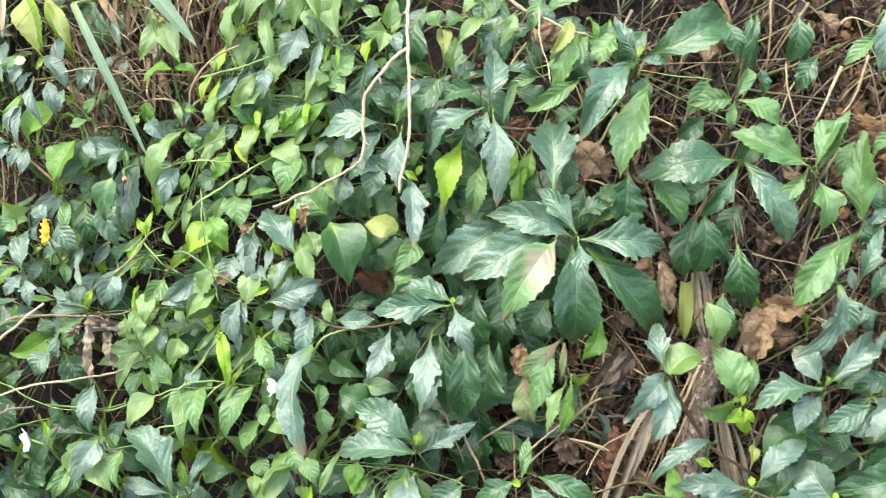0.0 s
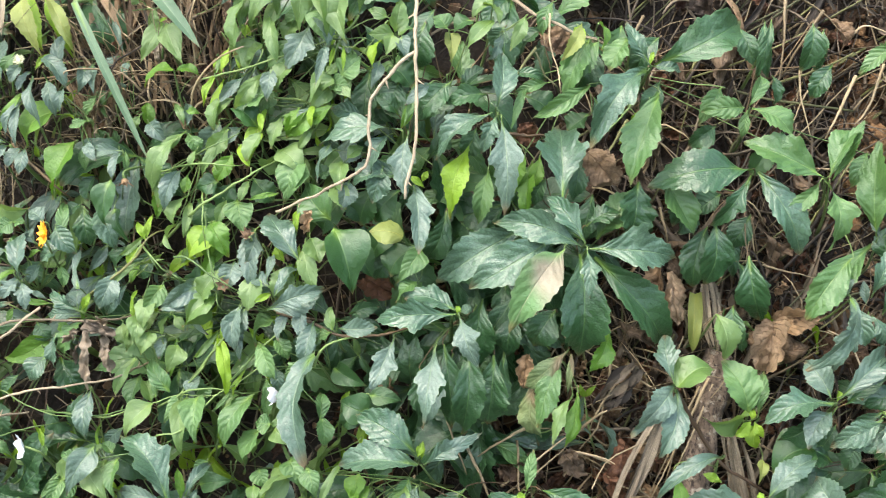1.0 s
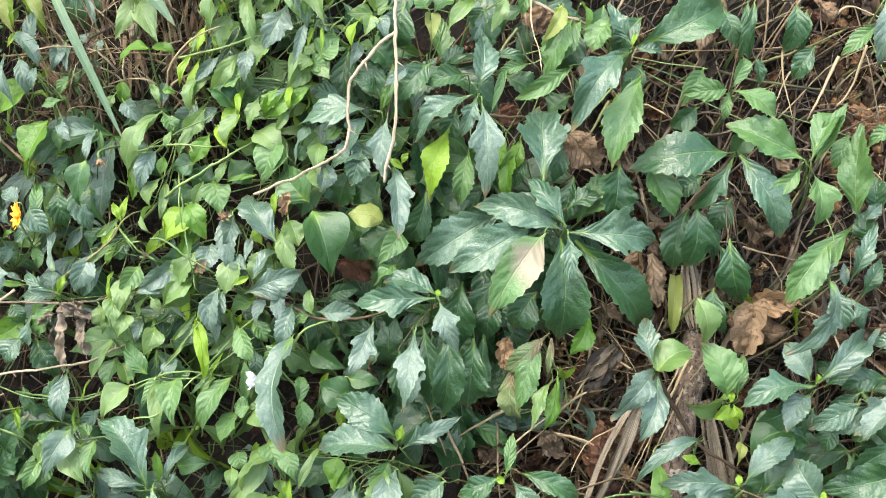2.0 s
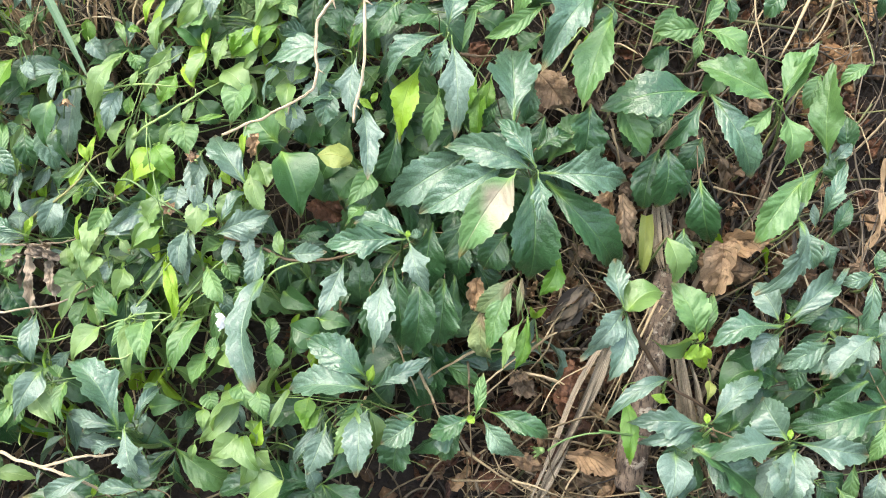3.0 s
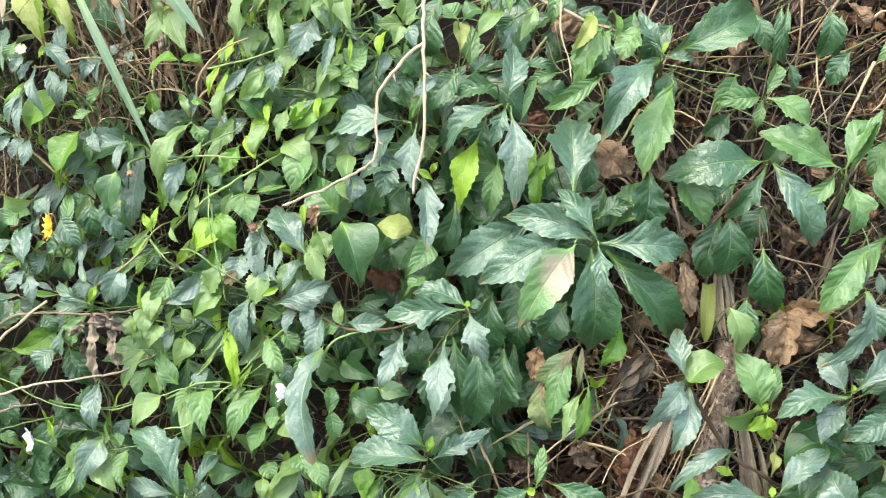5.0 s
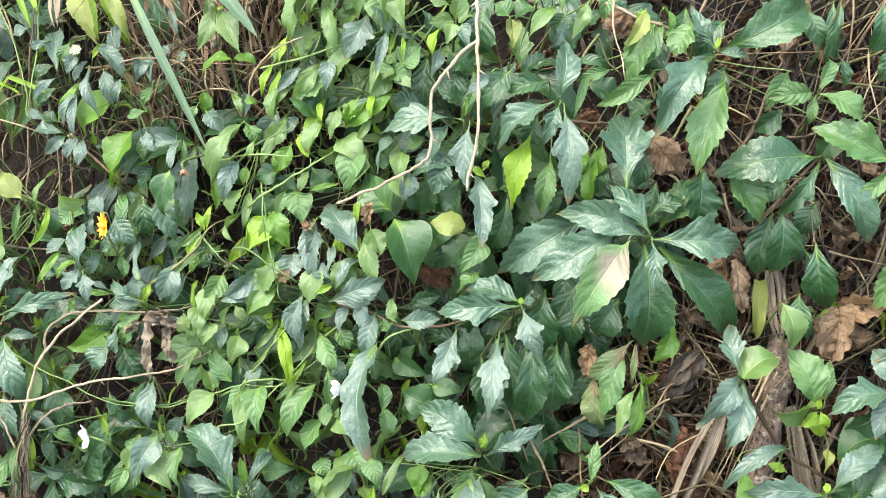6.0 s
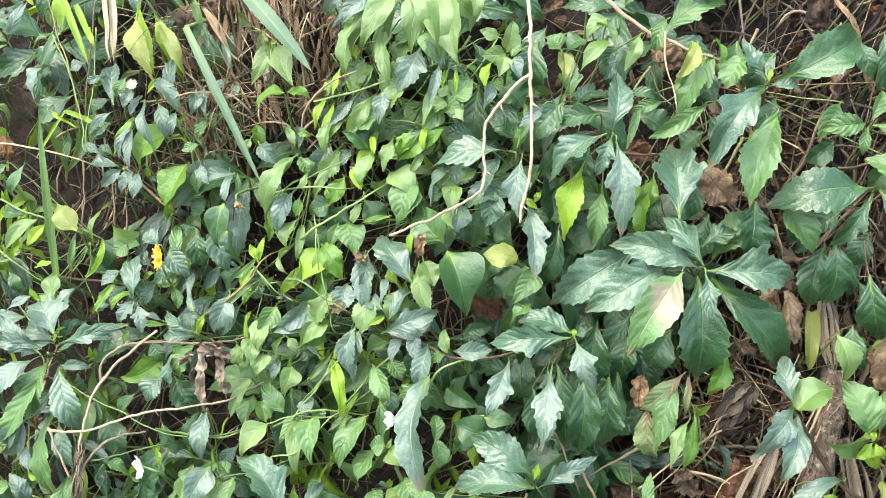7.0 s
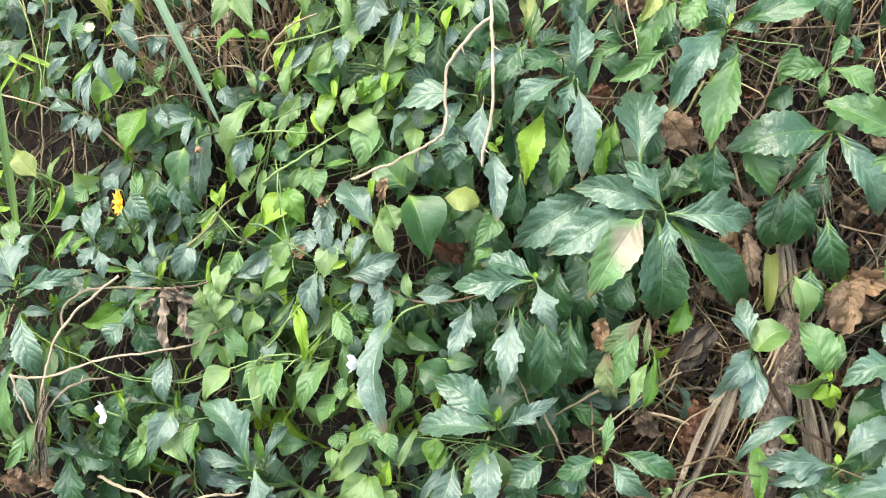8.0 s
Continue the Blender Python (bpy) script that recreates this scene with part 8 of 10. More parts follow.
leaf(p, "S", DARK_AND_SHADED, (0.0899, -0.0009, -0.0303), (0.0819, -0.0257, -0.0295), 0.0173, bow=.14)
p = plant("creeping_daisy", "four-leaved shoot on dark soil and straw", "creeping plant", (0.1813, 0.0167, -0.0102), "toothed-leaf shoots on the bank")
leaf(p, "S", DARK_AND_SHADED, (0.1526, -0.0211, -0.0286), (0.1421, -0.0676, -0.0302), 0.0238, bow=.14)
leaf(p, "S", DARK_AND_SHADED, (0.1735, -0.0457, -0.0282), (0.1922, -0.0897, -0.0300), 0.0223, bow=.14)
leaf(p, "S", DARK_AND_SHADED, (0.1653, -0.0254, -0.0366), (0.1726, -0.0588, -0.0370), 0.0152, bow=.14)
p = plant("creeping_daisy", "bright matte shoot with long spreading leaves", "creeping plant", (0.2349, 0.0121, -0.0052), "toothed-leaf shoots on the bank")
leaf(p, "S", MID, (0.2373, 0.0121, -0.0053), (0.2580, 0.0552, -0.0012), 0.0129, bow=.14)
p = plant("creeping_daisy", "upright oval leaf shoot on clay bank", "creeping plant", (0.2739, -0.0291, -0.0220), "toothed-leaf shoots on the bank")
leaf(p, "S", MID, (0.2730, -0.0283, -0.0220), (0.2738, 0.0400, -0.0170), 0.0249, bow=.05)
leaf(p, "S", MID, (0.2691, -0.0349, -0.0218), (0.2237, -0.0883, -0.0096), 0.0235, bow=.12)
leaf(p, "S", PALE_SHEEN, (0.2780, -0.0291, -0.0222), (0.2906, -0.0169, -0.0228), 0.0112, bow=.14)
leaf(p, "S", DARK_AND_SHADED, (0.2918, -0.0246, -0.0343), (0.2889, 0.0042, -0.0342), 0.0169, bow=.14)
leaf(p, "S", PALE_SHEEN, (0.2755, -0.0283, -0.0221), (0.2679, -0.0182, -0.0217), 0.0059, bow=.14)
p = plant("creeping_daisy", "bluish leaf tips reaching in from above", "creeping plant", (0.2858, 0.1282, -0.0125), "toothed-leaf shoots on the bank")
leaf(p, "S", PALE_SHEEN, (0.2870, 0.1274, -0.0126), (0.2832, 0.0827, -0.0074), 0.0207, bow=.14)
leaf(p, "S", MID, (0.2853, 0.1125, -0.0275), (0.2608, 0.0908, -0.0264), 0.0138, bow=.14)
leaf(p, "S", DARK_AND_SHADED, (0.2896, 0.1077, -0.0127), (0.3065, 0.0722, -0.0135), 0.0194, bow=.14)
leaf(p, "S", MID, (0.3044, 0.0409, -0.0284), (0.2803, 0.0253, -0.0273), 0.0112, bow=.14)
p = plant("creeping_daisy", "thin leaves against dry bank soil", "creeping plant", (0.1939, 0.1259, -0.0302), "toothed-leaf shoots on the bank")
leaf(p, "S", DARK_AND_SHADED, (0.1931, 0.1307, -0.0301), (0.1956, 0.0887, -0.0303), 0.0115, bow=.14)
leaf(p, "S", DARK_AND_SHADED, (0.2385, 0.1250, -0.0396), (0.2339, 0.0936, -0.0395), 0.0173, bow=.14)
leaf(p, "S", DARK_AND_SHADED, (0.1996, 0.0899, -0.0347), (0.2017, 0.0695, -0.0348), 0.0102, bow=.14)
p = plant("creeping_daisy", "dark bluish rosette with a large toothed leaf", "creeping plant", (-0.2408, -0.2331, 0.0065), "toothed-leaf shoots on the bank", thick=.0024)
leaf(p, "T", PALE_SHEEN, (-0.2390, -0.2359, 0.0068), (-0.2153, -0.2573, 0.0205), 0.0210, bow=.14)
leaf(p, "T", PALE_SHEEN, (-0.2430, -0.2375, 0.0062), (-0.2628, -0.2453, 0.0031), 0.0110, bow=.14)
p = plant("creeping_daisy", "pale leaves at the foot of the bank", "creeping plant", (-0.2553, -0.2793, -0.0108), "toothed-leaf shoots on the bank")
leaf(p, "S", PALE_SHEEN, (-0.2692, -0.2680, -0.0126), (-0.3058, -0.2864, -0.0114), 0.0143, bow=.14)
leaf(p, "S", PALE_SHEEN, (-0.2287, -0.2768, -0.0066), (-0.2651, -0.2782, -0.0122), 0.0111, bow=.14)
leaf(p, "S", DARK_AND_SHADED, (-0.2067, -0.2805, -0.0032), (-0.1810, -0.3045, 0.0012), 0.0196, bow=.14)
leaf(p, "S", DARK_AND_SHADED, (-0.2866, -0.2940, -0.0144), (-0.3142, -0.3217, -0.0172), 0.0196, bow=.14)
leaf(p, "S", MID, (-0.2379, -0.2912, -0.0081), (-0.2519, -0.3228, -0.0103), 0.0163, bow=.14)
p = plant("ovate_herb", "soft yellow-green herb with opposite leaves", "herb", (-0.1437, -0.2378, 0.0090), "ovate-leaf herbs on the bank")
leaf(p, "O", OVATE, (-0.1509, -0.2006, 0.0075), (-0.1834, -0.2390, 0.0007), 0.0190, bow=.14)
leaf(p, "O", OVATE, (-0.1865, -0.2387, 0.0001), (-0.1888, -0.2516, -0.0003), 0.0072, bow=.14)
leaf(p, "O", OVATE, (-0.1455, -0.2395, 0.0086), (-0.1772, -0.2480, 0.0070), 0.0209, bow=.14)
leaf(p, "O", LIME, (-0.1419, -0.2359, 0.0094), (-0.1358, -0.2171, 0.0107), 0.0118, bow=.14)
leaf(p, "O", OVATE, (-0.1446, -0.2420, 0.0088), (-0.1527, -0.2705, 0.0071), 0.0138, bow=.14)
leaf(p, "O", OVATE, (-0.1403, -0.2417, 0.0097), (-0.1269, -0.2550, 0.0126), 0.0163, bow=.14)
leaf(p, "O", OVATE, (-0.1201, -0.2612, 0.0140), (-0.1503, -0.2848, 0.0076), 0.0242, bow=.14)
leaf(p, "S", PALE_SHEEN, (-0.1031, -0.2472, 0.0177), (-0.0951, -0.2679, 0.0179), 0.0131, bow=.14)
p = plant("ovate_herb", "grassy herb with bluish leaf tips at the bank's edge", "herb", (-0.4664, 0.1375, -0.0368), "ovate-leaf herbs on the bank")
leaf(p, "S", PALE_SHEEN, (-0.4664, 0.1375, -0.0368), (-0.4497, 0.1676, -0.0310), 0.0094, bow=.14)
leaf(p, "S", OVATE, (-0.4673, 0.1375, -0.0369), (-0.4795, 0.1474, -0.0374), 0.0080, bow=.14)
leaf(p, "S", OVATE, (-0.4683, 0.1357, -0.0369), (-0.4867, 0.1230, -0.0377), 0.0087, bow=.14)
leaf(p, "S", OVATE_DARK_AND_SHADED, (-0.4719, 0.1051, -0.0371), (-0.4848, 0.1009, -0.0377), 0.0080, bow=.14)
p = plant("ovate_herb", "backlit yellow-green hanging leaves", "herb", (-0.3505, 0.1674, -0.0209), "ovate-leaf herbs on the bank")
leaf(p, "S", LIME, (-0.3543, 0.1637, -0.0213), (-0.3429, 0.1085, -0.0151), 0.0132, bow=.06)
leaf(p, "S", LIME, (-0.3480, 0.1582, -0.0306), (-0.3257, 0.1074, -0.0284), 0.0100, bow=.06)
leaf(p, "L", LIME, (-0.4233, 0.1763, -0.0349), (-0.4186, 0.1433, -0.0296), 0.0106, bow=.14)
leaf(p, "S", OVATE, (-0.3105, 0.1646, -0.0168), (-0.3050, 0.1424, -0.0163), 0.0073, bow=.14)
leaf(p, "O", PALE_SHEEN, (-0.3657, 0.1726, -0.0375), (-0.3613, 0.1552, -0.0374), 0.0102, bow=.14)
p = plant("ovate_herb", "pale leaf pair beside the grass blades", "herb", (-0.2518, 0.1302, -0.0248), "ovate-leaf herbs on the bank")
leaf(p, "O", OVATE, (-0.2729, 0.1477, -0.0350), (-0.2871, 0.1584, -0.0358), 0.0104, bow=.14)
p = plant("ovate_herb", "hanging light green leaves at the bank top", "herb", (-0.1402, 0.1616, 0.0198), "ovate-leaf herbs on the bank")
leaf(p, "O", OVATE, (-0.1232, 0.1582, 0.0234), (-0.1206, 0.1084, 0.0389), 0.0214, bow=.14)
leaf(p, "O", OVATE, (-0.1439, 0.1595, 0.0190), (-0.1363, 0.1214, 0.0306), 0.0130, bow=.14)
leaf(p, "O", PALE_SHEEN, (-0.1718, 0.1596, 0.0131), (-0.2017, 0.1364, 0.0177), 0.0142, bow=.14)
leaf(p, "S", OVATE, (-0.1685, 0.1530, 0.0138), (-0.1926, 0.1019, 0.0241), 0.0142, bow=.14)
leaf(p, "O", PALE_SHEEN, (-0.1957, 0.1625, 0.0086), (-0.2105, 0.1479, 0.0062), 0.0130, bow=.14)
leaf(p, "O", OVATE, (-0.1564, 0.1610, 0.0063), (-0.1593, 0.1269, 0.0157), 0.0131, bow=.14)
leaf(p, "O", OVATE, (-0.1133, 0.1600, 0.0255), (-0.0981, 0.1396, 0.0179), 0.0184, bow=.14)
leaf(p, "O", OVATE, (-0.0948, 0.1625, 0.0079), (-0.1022, 0.1308, 0.0079), 0.0134, bow=.14)
leaf(p, "O", OVATE, (-0.1821, 0.1618, 0.0010), (-0.1738, 0.1330, 0.0027), 0.0119, bow=.14)
p = plant("ovate_herb", "yellowing leaf pair on a thin sloping stalk", "herb", (-0.4052, -0.0076, -0.0240), "ovate-leaf herbs on the bank")
leaf(p, "O", OVATE, (-0.4413, -0.0009, -0.0257), (-0.4661, -0.0254, -0.0168), 0.0125, bow=.14)
leaf(p, "S", OVATE_DARK_AND_SHADED, (-0.4569, 0.0033, -0.0385), (-0.4768, 0.0061, -0.0393), 0.0115, bow=.14)
leaf(p, "S", OVATE_DARK_AND_SHADED, (-0.4565, 0.0432, -0.0406), (-0.4694, 0.0158, -0.0410), 0.0116, bow=.14)
leaf(p, "S", OVATE_DARK_AND_SHADED, (-0.4707, 0.0434, -0.0410), (-0.4853, 0.0257, -0.0415), 0.0116, bow=.14)
p = plant("creeping_daisy", "big bluish rosette with long hanging leaves", "creeping plant", (-0.4257, -0.1014, -0.0049), "toothed-leaf shoots on the bank", thick=.0028)
leaf(p, "T", PALE_SHEEN, (-0.4344, -0.1020, -0.0053), (-0.4659, -0.0899, 0.0033), 0.0173, bow=.14)
leaf(p, "S", PALE_SHEEN, (-0.4306, -0.0984, -0.0051), (-0.4607, -0.0732, -0.0015), 0.0142, bow=.14)
leaf(p, "S", MID, (-0.4343, -0.1191, -0.0103), (-0.4656, -0.1702, -0.0067), 0.0194, bow=.14)
leaf(p, "S", PALE_SHEEN, (-0.4402, -0.1505, -0.0056), (-0.4635, -0.1778, -0.0117), 0.0123, bow=.14)
leaf(p, "S", PALE_SHEEN, (-0.4400, -0.1081, -0.0056), (-0.4679, -0.1329, 0.0032), 0.0192, bow=.14)
p = plant("ovate_herb", "whitish and lime leaves above the big rosette", "herb", (-0.4342, -0.0579, -0.0253), "ovate-leaf herbs on the bank")
leaf(p, "O", PALE_SHEEN, (-0.4473, -0.0597, -0.0259), (-0.4677, -0.0713, -0.0219), 0.0073, bow=.14)
leaf(p, "S", PALE_SHEEN, (-0.4525, -0.0756, -0.0262), (-0.4792, -0.0900, -0.0274), 0.0146, bow=.14)
leaf(p, "S", OVATE_DARK_AND_SHADED, (-0.4765, -0.0278, -0.0393), (-0.4867, -0.0501, -0.0397), 0.0102, bow=.14)
leaf(p, "S", OVATE_DARK_AND_SHADED, (-0.4726, -0.0413, -0.0411), (-0.4636, -0.0592, -0.0408), 0.0102, bow=.14)
p = plant("creeping_daisy", "leaves at the foot of the forked twig", "creeping plant", (-0.4613, -0.2134, -0.0266), "toothed-leaf shoots on the bank")
leaf(p, "S", PALE_SHEEN, (-0.4510, -0.2202, -0.0261), (-0.4637, -0.1982, -0.0167), 0.0125, bow=.14)
leaf(p, "S", MID, (-0.4659, -0.2073, -0.0268), (-0.4851, -0.2141, -0.0277), 0.0132, bow=.14)
leaf(p, "S", DARK_AND_SHADED, (-0.4759, -0.2274, -0.0272), (-0.4621, -0.2493, -0.0266), 0.0198, bow=.14)
p = plant("creeping_daisy", "spreading grey-green rosette near clay soil", "creeping plant", (0.2434, -0.1509, -0.0106), "toothed-leaf shoots on the bank")
leaf(p, "T", PALE_SHEEN, (0.2472, -0.1434, -0.0107), (0.2853, -0.1069, -0.0025), 0.0130, bow=.18)
leaf(p, "S", DARK_AND_SHADED, (0.2532, -0.1517, -0.0260), (0.2876, -0.1276, -0.0276), 0.0113, bow=.14)
leaf(p, "S", DARK_AND_SHADED, (0.2403, -0.1559, -0.0104), (0.2214, -0.1840, -0.0245), 0.0177, bow=.14)
leaf(p, "S", DARK_AND_SHADED, (0.2479, -0.1667, -0.0293), (0.2334, -0.1898, -0.0287), 0.0154, bow=.14)
p = plant("creeping_daisy", "arching pale shoot leaning over clay", "creeping plant", (0.3084, -0.1120, -0.0186), "toothed-leaf shoots on the bank")
leaf(p, "S", GREYGREEN, (0.3090, -0.1141, -0.0186), (0.3023, -0.1533, -0.0183), 0.0144, bow=.14)
leaf(p, "S", GREYGREEN, (0.3071, -0.1107, -0.0185), (0.2818, -0.1180, -0.0124), 0.0130, bow=.2)
leaf(p, "S", GREYGREEN, (0.3105, -0.1099, -0.0187), (0.3237, -0.1266, -0.0193), 0.0131, bow=.14)
leaf(p, "S", DARK_AND_SHADED, (0.3096, -0.1092, -0.0187), (0.3138, -0.0933, -0.0189), 0.0111, bow=.14)
p = plant("creeping_daisy", "overlapping broad pale leaves low on the bank", "creeping plant", (0.3083, -0.1566, -0.0086), "toothed-leaf shoots on the bank")
leaf(p, "S", DARK_AND_SHADED, (0.2993, -0.1458, -0.0282), (0.2659, -0.1539, -0.0266), 0.0159, bow=.14)
leaf(p, "S", GREYGREEN, (0.2843, -0.1617, -0.0175), (0.2427, -0.1809, -0.0105), 0.0215, bow=.14)
leaf(p, "T", PALE_SHEEN, (0.3074, -0.1558, -0.0085), (0.2718, -0.1825, 0.0081), 0.0250, bow=.14)
leaf(p, "S", PALE_SHEEN, (0.3055, -0.1582, -0.0085), (0.3002, -0.1787, 0.0018), 0.0116, bow=.14)
leaf(p, "S", PALE_SHEEN, (0.3099, -0.1566, -0.0087), (0.3291, -0.1417, -0.0095), 0.0194, bow=.14)
leaf(p, "S", MID, (0.2966, -0.1795, -0.0313), (0.2759, -0.1924, -0.0305), 0.0134, bow=.14)
leaf(p, "S", DARK_AND_SHADED, (0.3205, -0.2076, -0.0091), (0.2467, -0.2248, -0.0007), 0.0303, bow=.06)
leaf(p, "S", DARK_AND_SHADED, (0.2627, -0.1795, -0.0299), (0.2550, -0.2010, -0.0296), 0.0167, bow=.14)
leaf(p, "S", DARK_AND_SHADED, (0.3259, -0.1880, -0.0325), (0.3060, -0.2010, -0.0317), 0.0201, bow=.14)
p = plant("creeping_daisy", "low rosette with a long pale upright leaf", "creeping plant", (0.1893, -0.2224, 0.0038), "toothed-leaf shoots on the bank", thick=.0024)
leaf(p, "S", DARK_AND_SHADED, (0.2085, -0.2312, -0.0238), (0.2427, -0.2007, -0.0273), 0.0266, bow=.14)
leaf(p, "S", DARK_AND_SHADED, (0.1939, -0.2324, -0.0219), (0.1558, -0.2484, -0.0068), 0.0184, bow=.14)
p = plant("creeping_daisy", "broad silvery rosette low by the log", "creeping plant", (0.2476, -0.2321, 0.0093), "toothed-leaf shoots on the bank", thick=.0026)
leaf(p, "S", PALE_SHEEN, (0.2471, -0.2396, 0.0093), (0.2464, -0.2823, 0.0143), 0.0202, fold=.35, bow=.14)
leaf(p, "S", MID, (0.3193, -0.2186, -0.0091), (0.3082, -0.2500, -0.0086), 0.0130, bow=.14)
leaf(p, "S", MID, (0.3039, -0.2565, -0.0284), (0.3002, -0.2897, -0.0282), 0.0132, bow=.14)
leaf(p, "S", DARK_AND_SHADED, (0.2786, -0.2617, -0.0306), (0.2964, -0.2792, -0.0313), 0.0167, bow=.14)
leaf(p, "S", DARK_AND_SHADED, (0.2747, -0.2704, -0.0304), (0.2883, -0.2923, -0.0310), 0.0167, bow=.14)
p = plant("creeping_daisy", "large quilted leaves at the foot of the bank", "creeping plant", (0.2097, -0.2759, -0.0039), "toothed-leaf shoots on the bank")
leaf(p, "S", DARK_AND_SHADED, (0.1774, -0.2377, 0.0003), (0.2314, -0.2726, -0.0050), 0.0310, bow=.05)
leaf(p, "S", PALE_SHEEN, (0.1685, -0.2814, 0.0015), (0.1611, -0.2391, 0.0125), 0.0174, bow=.14)
leaf(p, "S", DARK_AND_SHADED, (0.1840, -0.2468, -0.0206), (0.1775, -0.2812, -0.0197), 0.0152, bow=.14)
leaf(p, "S", DARK_AND_SHADED, (0.2099, -0.2803, -0.0040), (0.1682, -0.3002, 0.0016), 0.0226, bow=.14)
leaf(p, "S", MID, (0.2847, -0.2677, -0.0075), (0.3114, -0.3064, -0.0087), 0.0226, bow=.14)
leaf(p, "S", PALE_SHEEN, (0.3211, -0.2580, -0.0192), (0.3140, -0.2882, -0.0189), 0.0196, bow=.14)
leaf(p, "S", DARK_AND_SHADED, (0.2605, -0.2933, -0.0064), (0.2364, -0.3233, -0.0052), 0.0226, bow=.14)
leaf(p, "S", PALE_SHEEN, (0.1409, -0.2715, -0.0148), (0.1541, -0.2892, -0.0166), 0.0099, bow=.14)
p = plant("ovate_herb", "large hanging light green leaves at the bank's crest", "herb", (-0.1424, 0.1420, 0.0193), "ovate-leaf herbs on the bank")
leaf(p, "O", OVATE, (-0.1548, 0.1586, 0.0167), (-0.1789, 0.1186, 0.0217), 0.0201, fold=.25, bow=.14)
leaf(p, "O", OVATE, (-0.1324, 0.1603, 0.0264), (-0.1421, 0.1147, 0.0294), 0.0226, fold=.2, bow=.14)

# ---- twigs, stalks, dead wood ----
def nodes(ob, run, radius, material, seed):
    """Small broken side shoots where leaves once sprang."""
    rs = random.Random(seed + int(abs(run[0].z) * 9999))
    for a, b in zip(run[1:], run[2:]):
        if (b - a).length < .012 or rs.random() < .25:
            continue
        o = a.lerp(b, rs.uniform(.25, .75))
        side = ((b - a).normalized().cross(N_AX) * rs.choice((-1, 1)) + N_AX * rs.uniform(0, .6) + (b - a).normalized() * .7).normalized()
        add_tube("side_shoot", [o - side * radius * .3, o + side * rs.uniform(.0035, .008)], radius * .6, material, ob, sides=6, end=.3, steps=3)


def twig(name, label, category, runs, material, radius, group="", knots=0.35):
    """Dry or green stalks: the first run is the main one, the others branch from it."""
    pts = [[bank(*q) for q in run] for run in runs]
    ob = thing(name, label, category, pts[0][0], group)
    for k, run in enumerate(pts):
        add_tube("stalk" if k == 0 else "branch", run, radius * (1 if k == 0 else .85) * (.8 if material is STEM else 1.0), material, ob, sides=8, end=.7 if material is TWIG else .35, knots=knots, seed=k + int(run[0].x * 997), steps=14, crook=.0016 if material is TWIG else .0008)
        if material in (TWIG, STEM) and radius > .001:
            nodes(ob, run, radius, material, k)
    return ob


twig("dry_twig", "bent tan dry twig hanging over the leaves", "twig",
     [[(-0.052, 0.34, SOIL), (-0.0550, 0.2232, 0.0171), (-0.0584, 0.1389, 0.0471), (-0.0569, 0.0985, 0.0531), (-0.0573, 0.0410, 0.0531), (-0.0658, -0.0036, 0.0473)],
      [(-0.0569, 0.0985, 0.0531), (-0.0710, 0.0857, 0.0554), (-0.0843, 0.0669, 0.0577), (-0.0889, 0.0482, 0.0577), (-0.0882, 0.0251, 0.0577), (-0.0943, 0.0160, 0.0579), (-0.1174, 0.0038, 0.0506), (-0.1580, -0.0124, 0.0260)]], TWIG, 0.0014)
twig("dry_twig", "thin tan twig slanting before dark leaves", "twig", [[(-0.0106, 0.1636, -0.0339), (0.0246, 0.1295, 0.0048), (0.0808, 0.1074, -0.0072), (0.0963, 0.1038, -0.0500)]], TWIG, 0.0014)
twig("dry_twig", "pale forked twig standing among bluish leaves", "twig",
     [[(-0.4264, -0.2578, -0.0600), (-0.4046, -0.2008, -0.0039), (-0.3956, -0.1644, 0.0085), (-0.3770, -0.1207, 0.0153), (-0.3321, -0.0809, 0.0171)], [(-0.3770, -0.1207, 0.0153), (-0.3735, -0.1025, 0.0135), (-0.3496, -0.0919, 0.0093), (-0.2994, -0.0922, 0.0043), (-0.2631, -0.0892, -0.0220)],
      [(-0.4225, -0.1577, 0.0052), (-0.3924, -0.1585, 0.0106), (-0.3545, -0.1452, 0.0108), (-0.2867, -0.1352, 0.0056), (-0.2636, -0.1245, -0.0221)], [(-0.4215, -0.1577, 0.0053), (-0.4099, -0.1966, -0.0042)], [(-0.3990, -0.1908, 0.0013), (-0.3812, -0.1686, -0.0029), (-0.3567, -0.1629, -0.0215)]], TWIG, 0.0012)
twig("dry_twig", "low tan twig across the foot of the bank", "twig", [[(-0.3749, -0.2484, -0.0453), (-0.3386, -0.2527, -0.0197), (-0.3060, -0.2607, -0.0114), (-0.2771, -0.2709, -0.0134), (-0.2499, -0.3045, -0.0500)], [(-0.3060, -0.2607, -0.0114), (-0.2811, -0.2537, -0.0138), (-0.2533, -0.2531, -0.0205)]], TWIG, 0.0014)
twig("runner_stem", "dark brown arching stem carrying pale leaves", "stem", [[(0.1252, -0.1390, 0.0132), (0.1407, -0.1645, -0.0048), (0.1615, -0.1939, -0.0176), (0.1928, -0.2158, -0.0301), (0.2264, -0.2405, -0.0700)]], REDSTEM, 0.0020)
twig("runner_stem", "brown runner between two toothed shoots", "stem", [[(-0.1597, -0.0836, 0.0156), (-0.1335, -0.0912, 0.0162), (-0.1177, -0.0994, 0.0145), (-0.0878, -0.1004, 0.0127), (-0.0616, -0.0955, -0.0091), (-0.0541, -0.1073, -0.0700)]], REDSTEM, 0.0014)
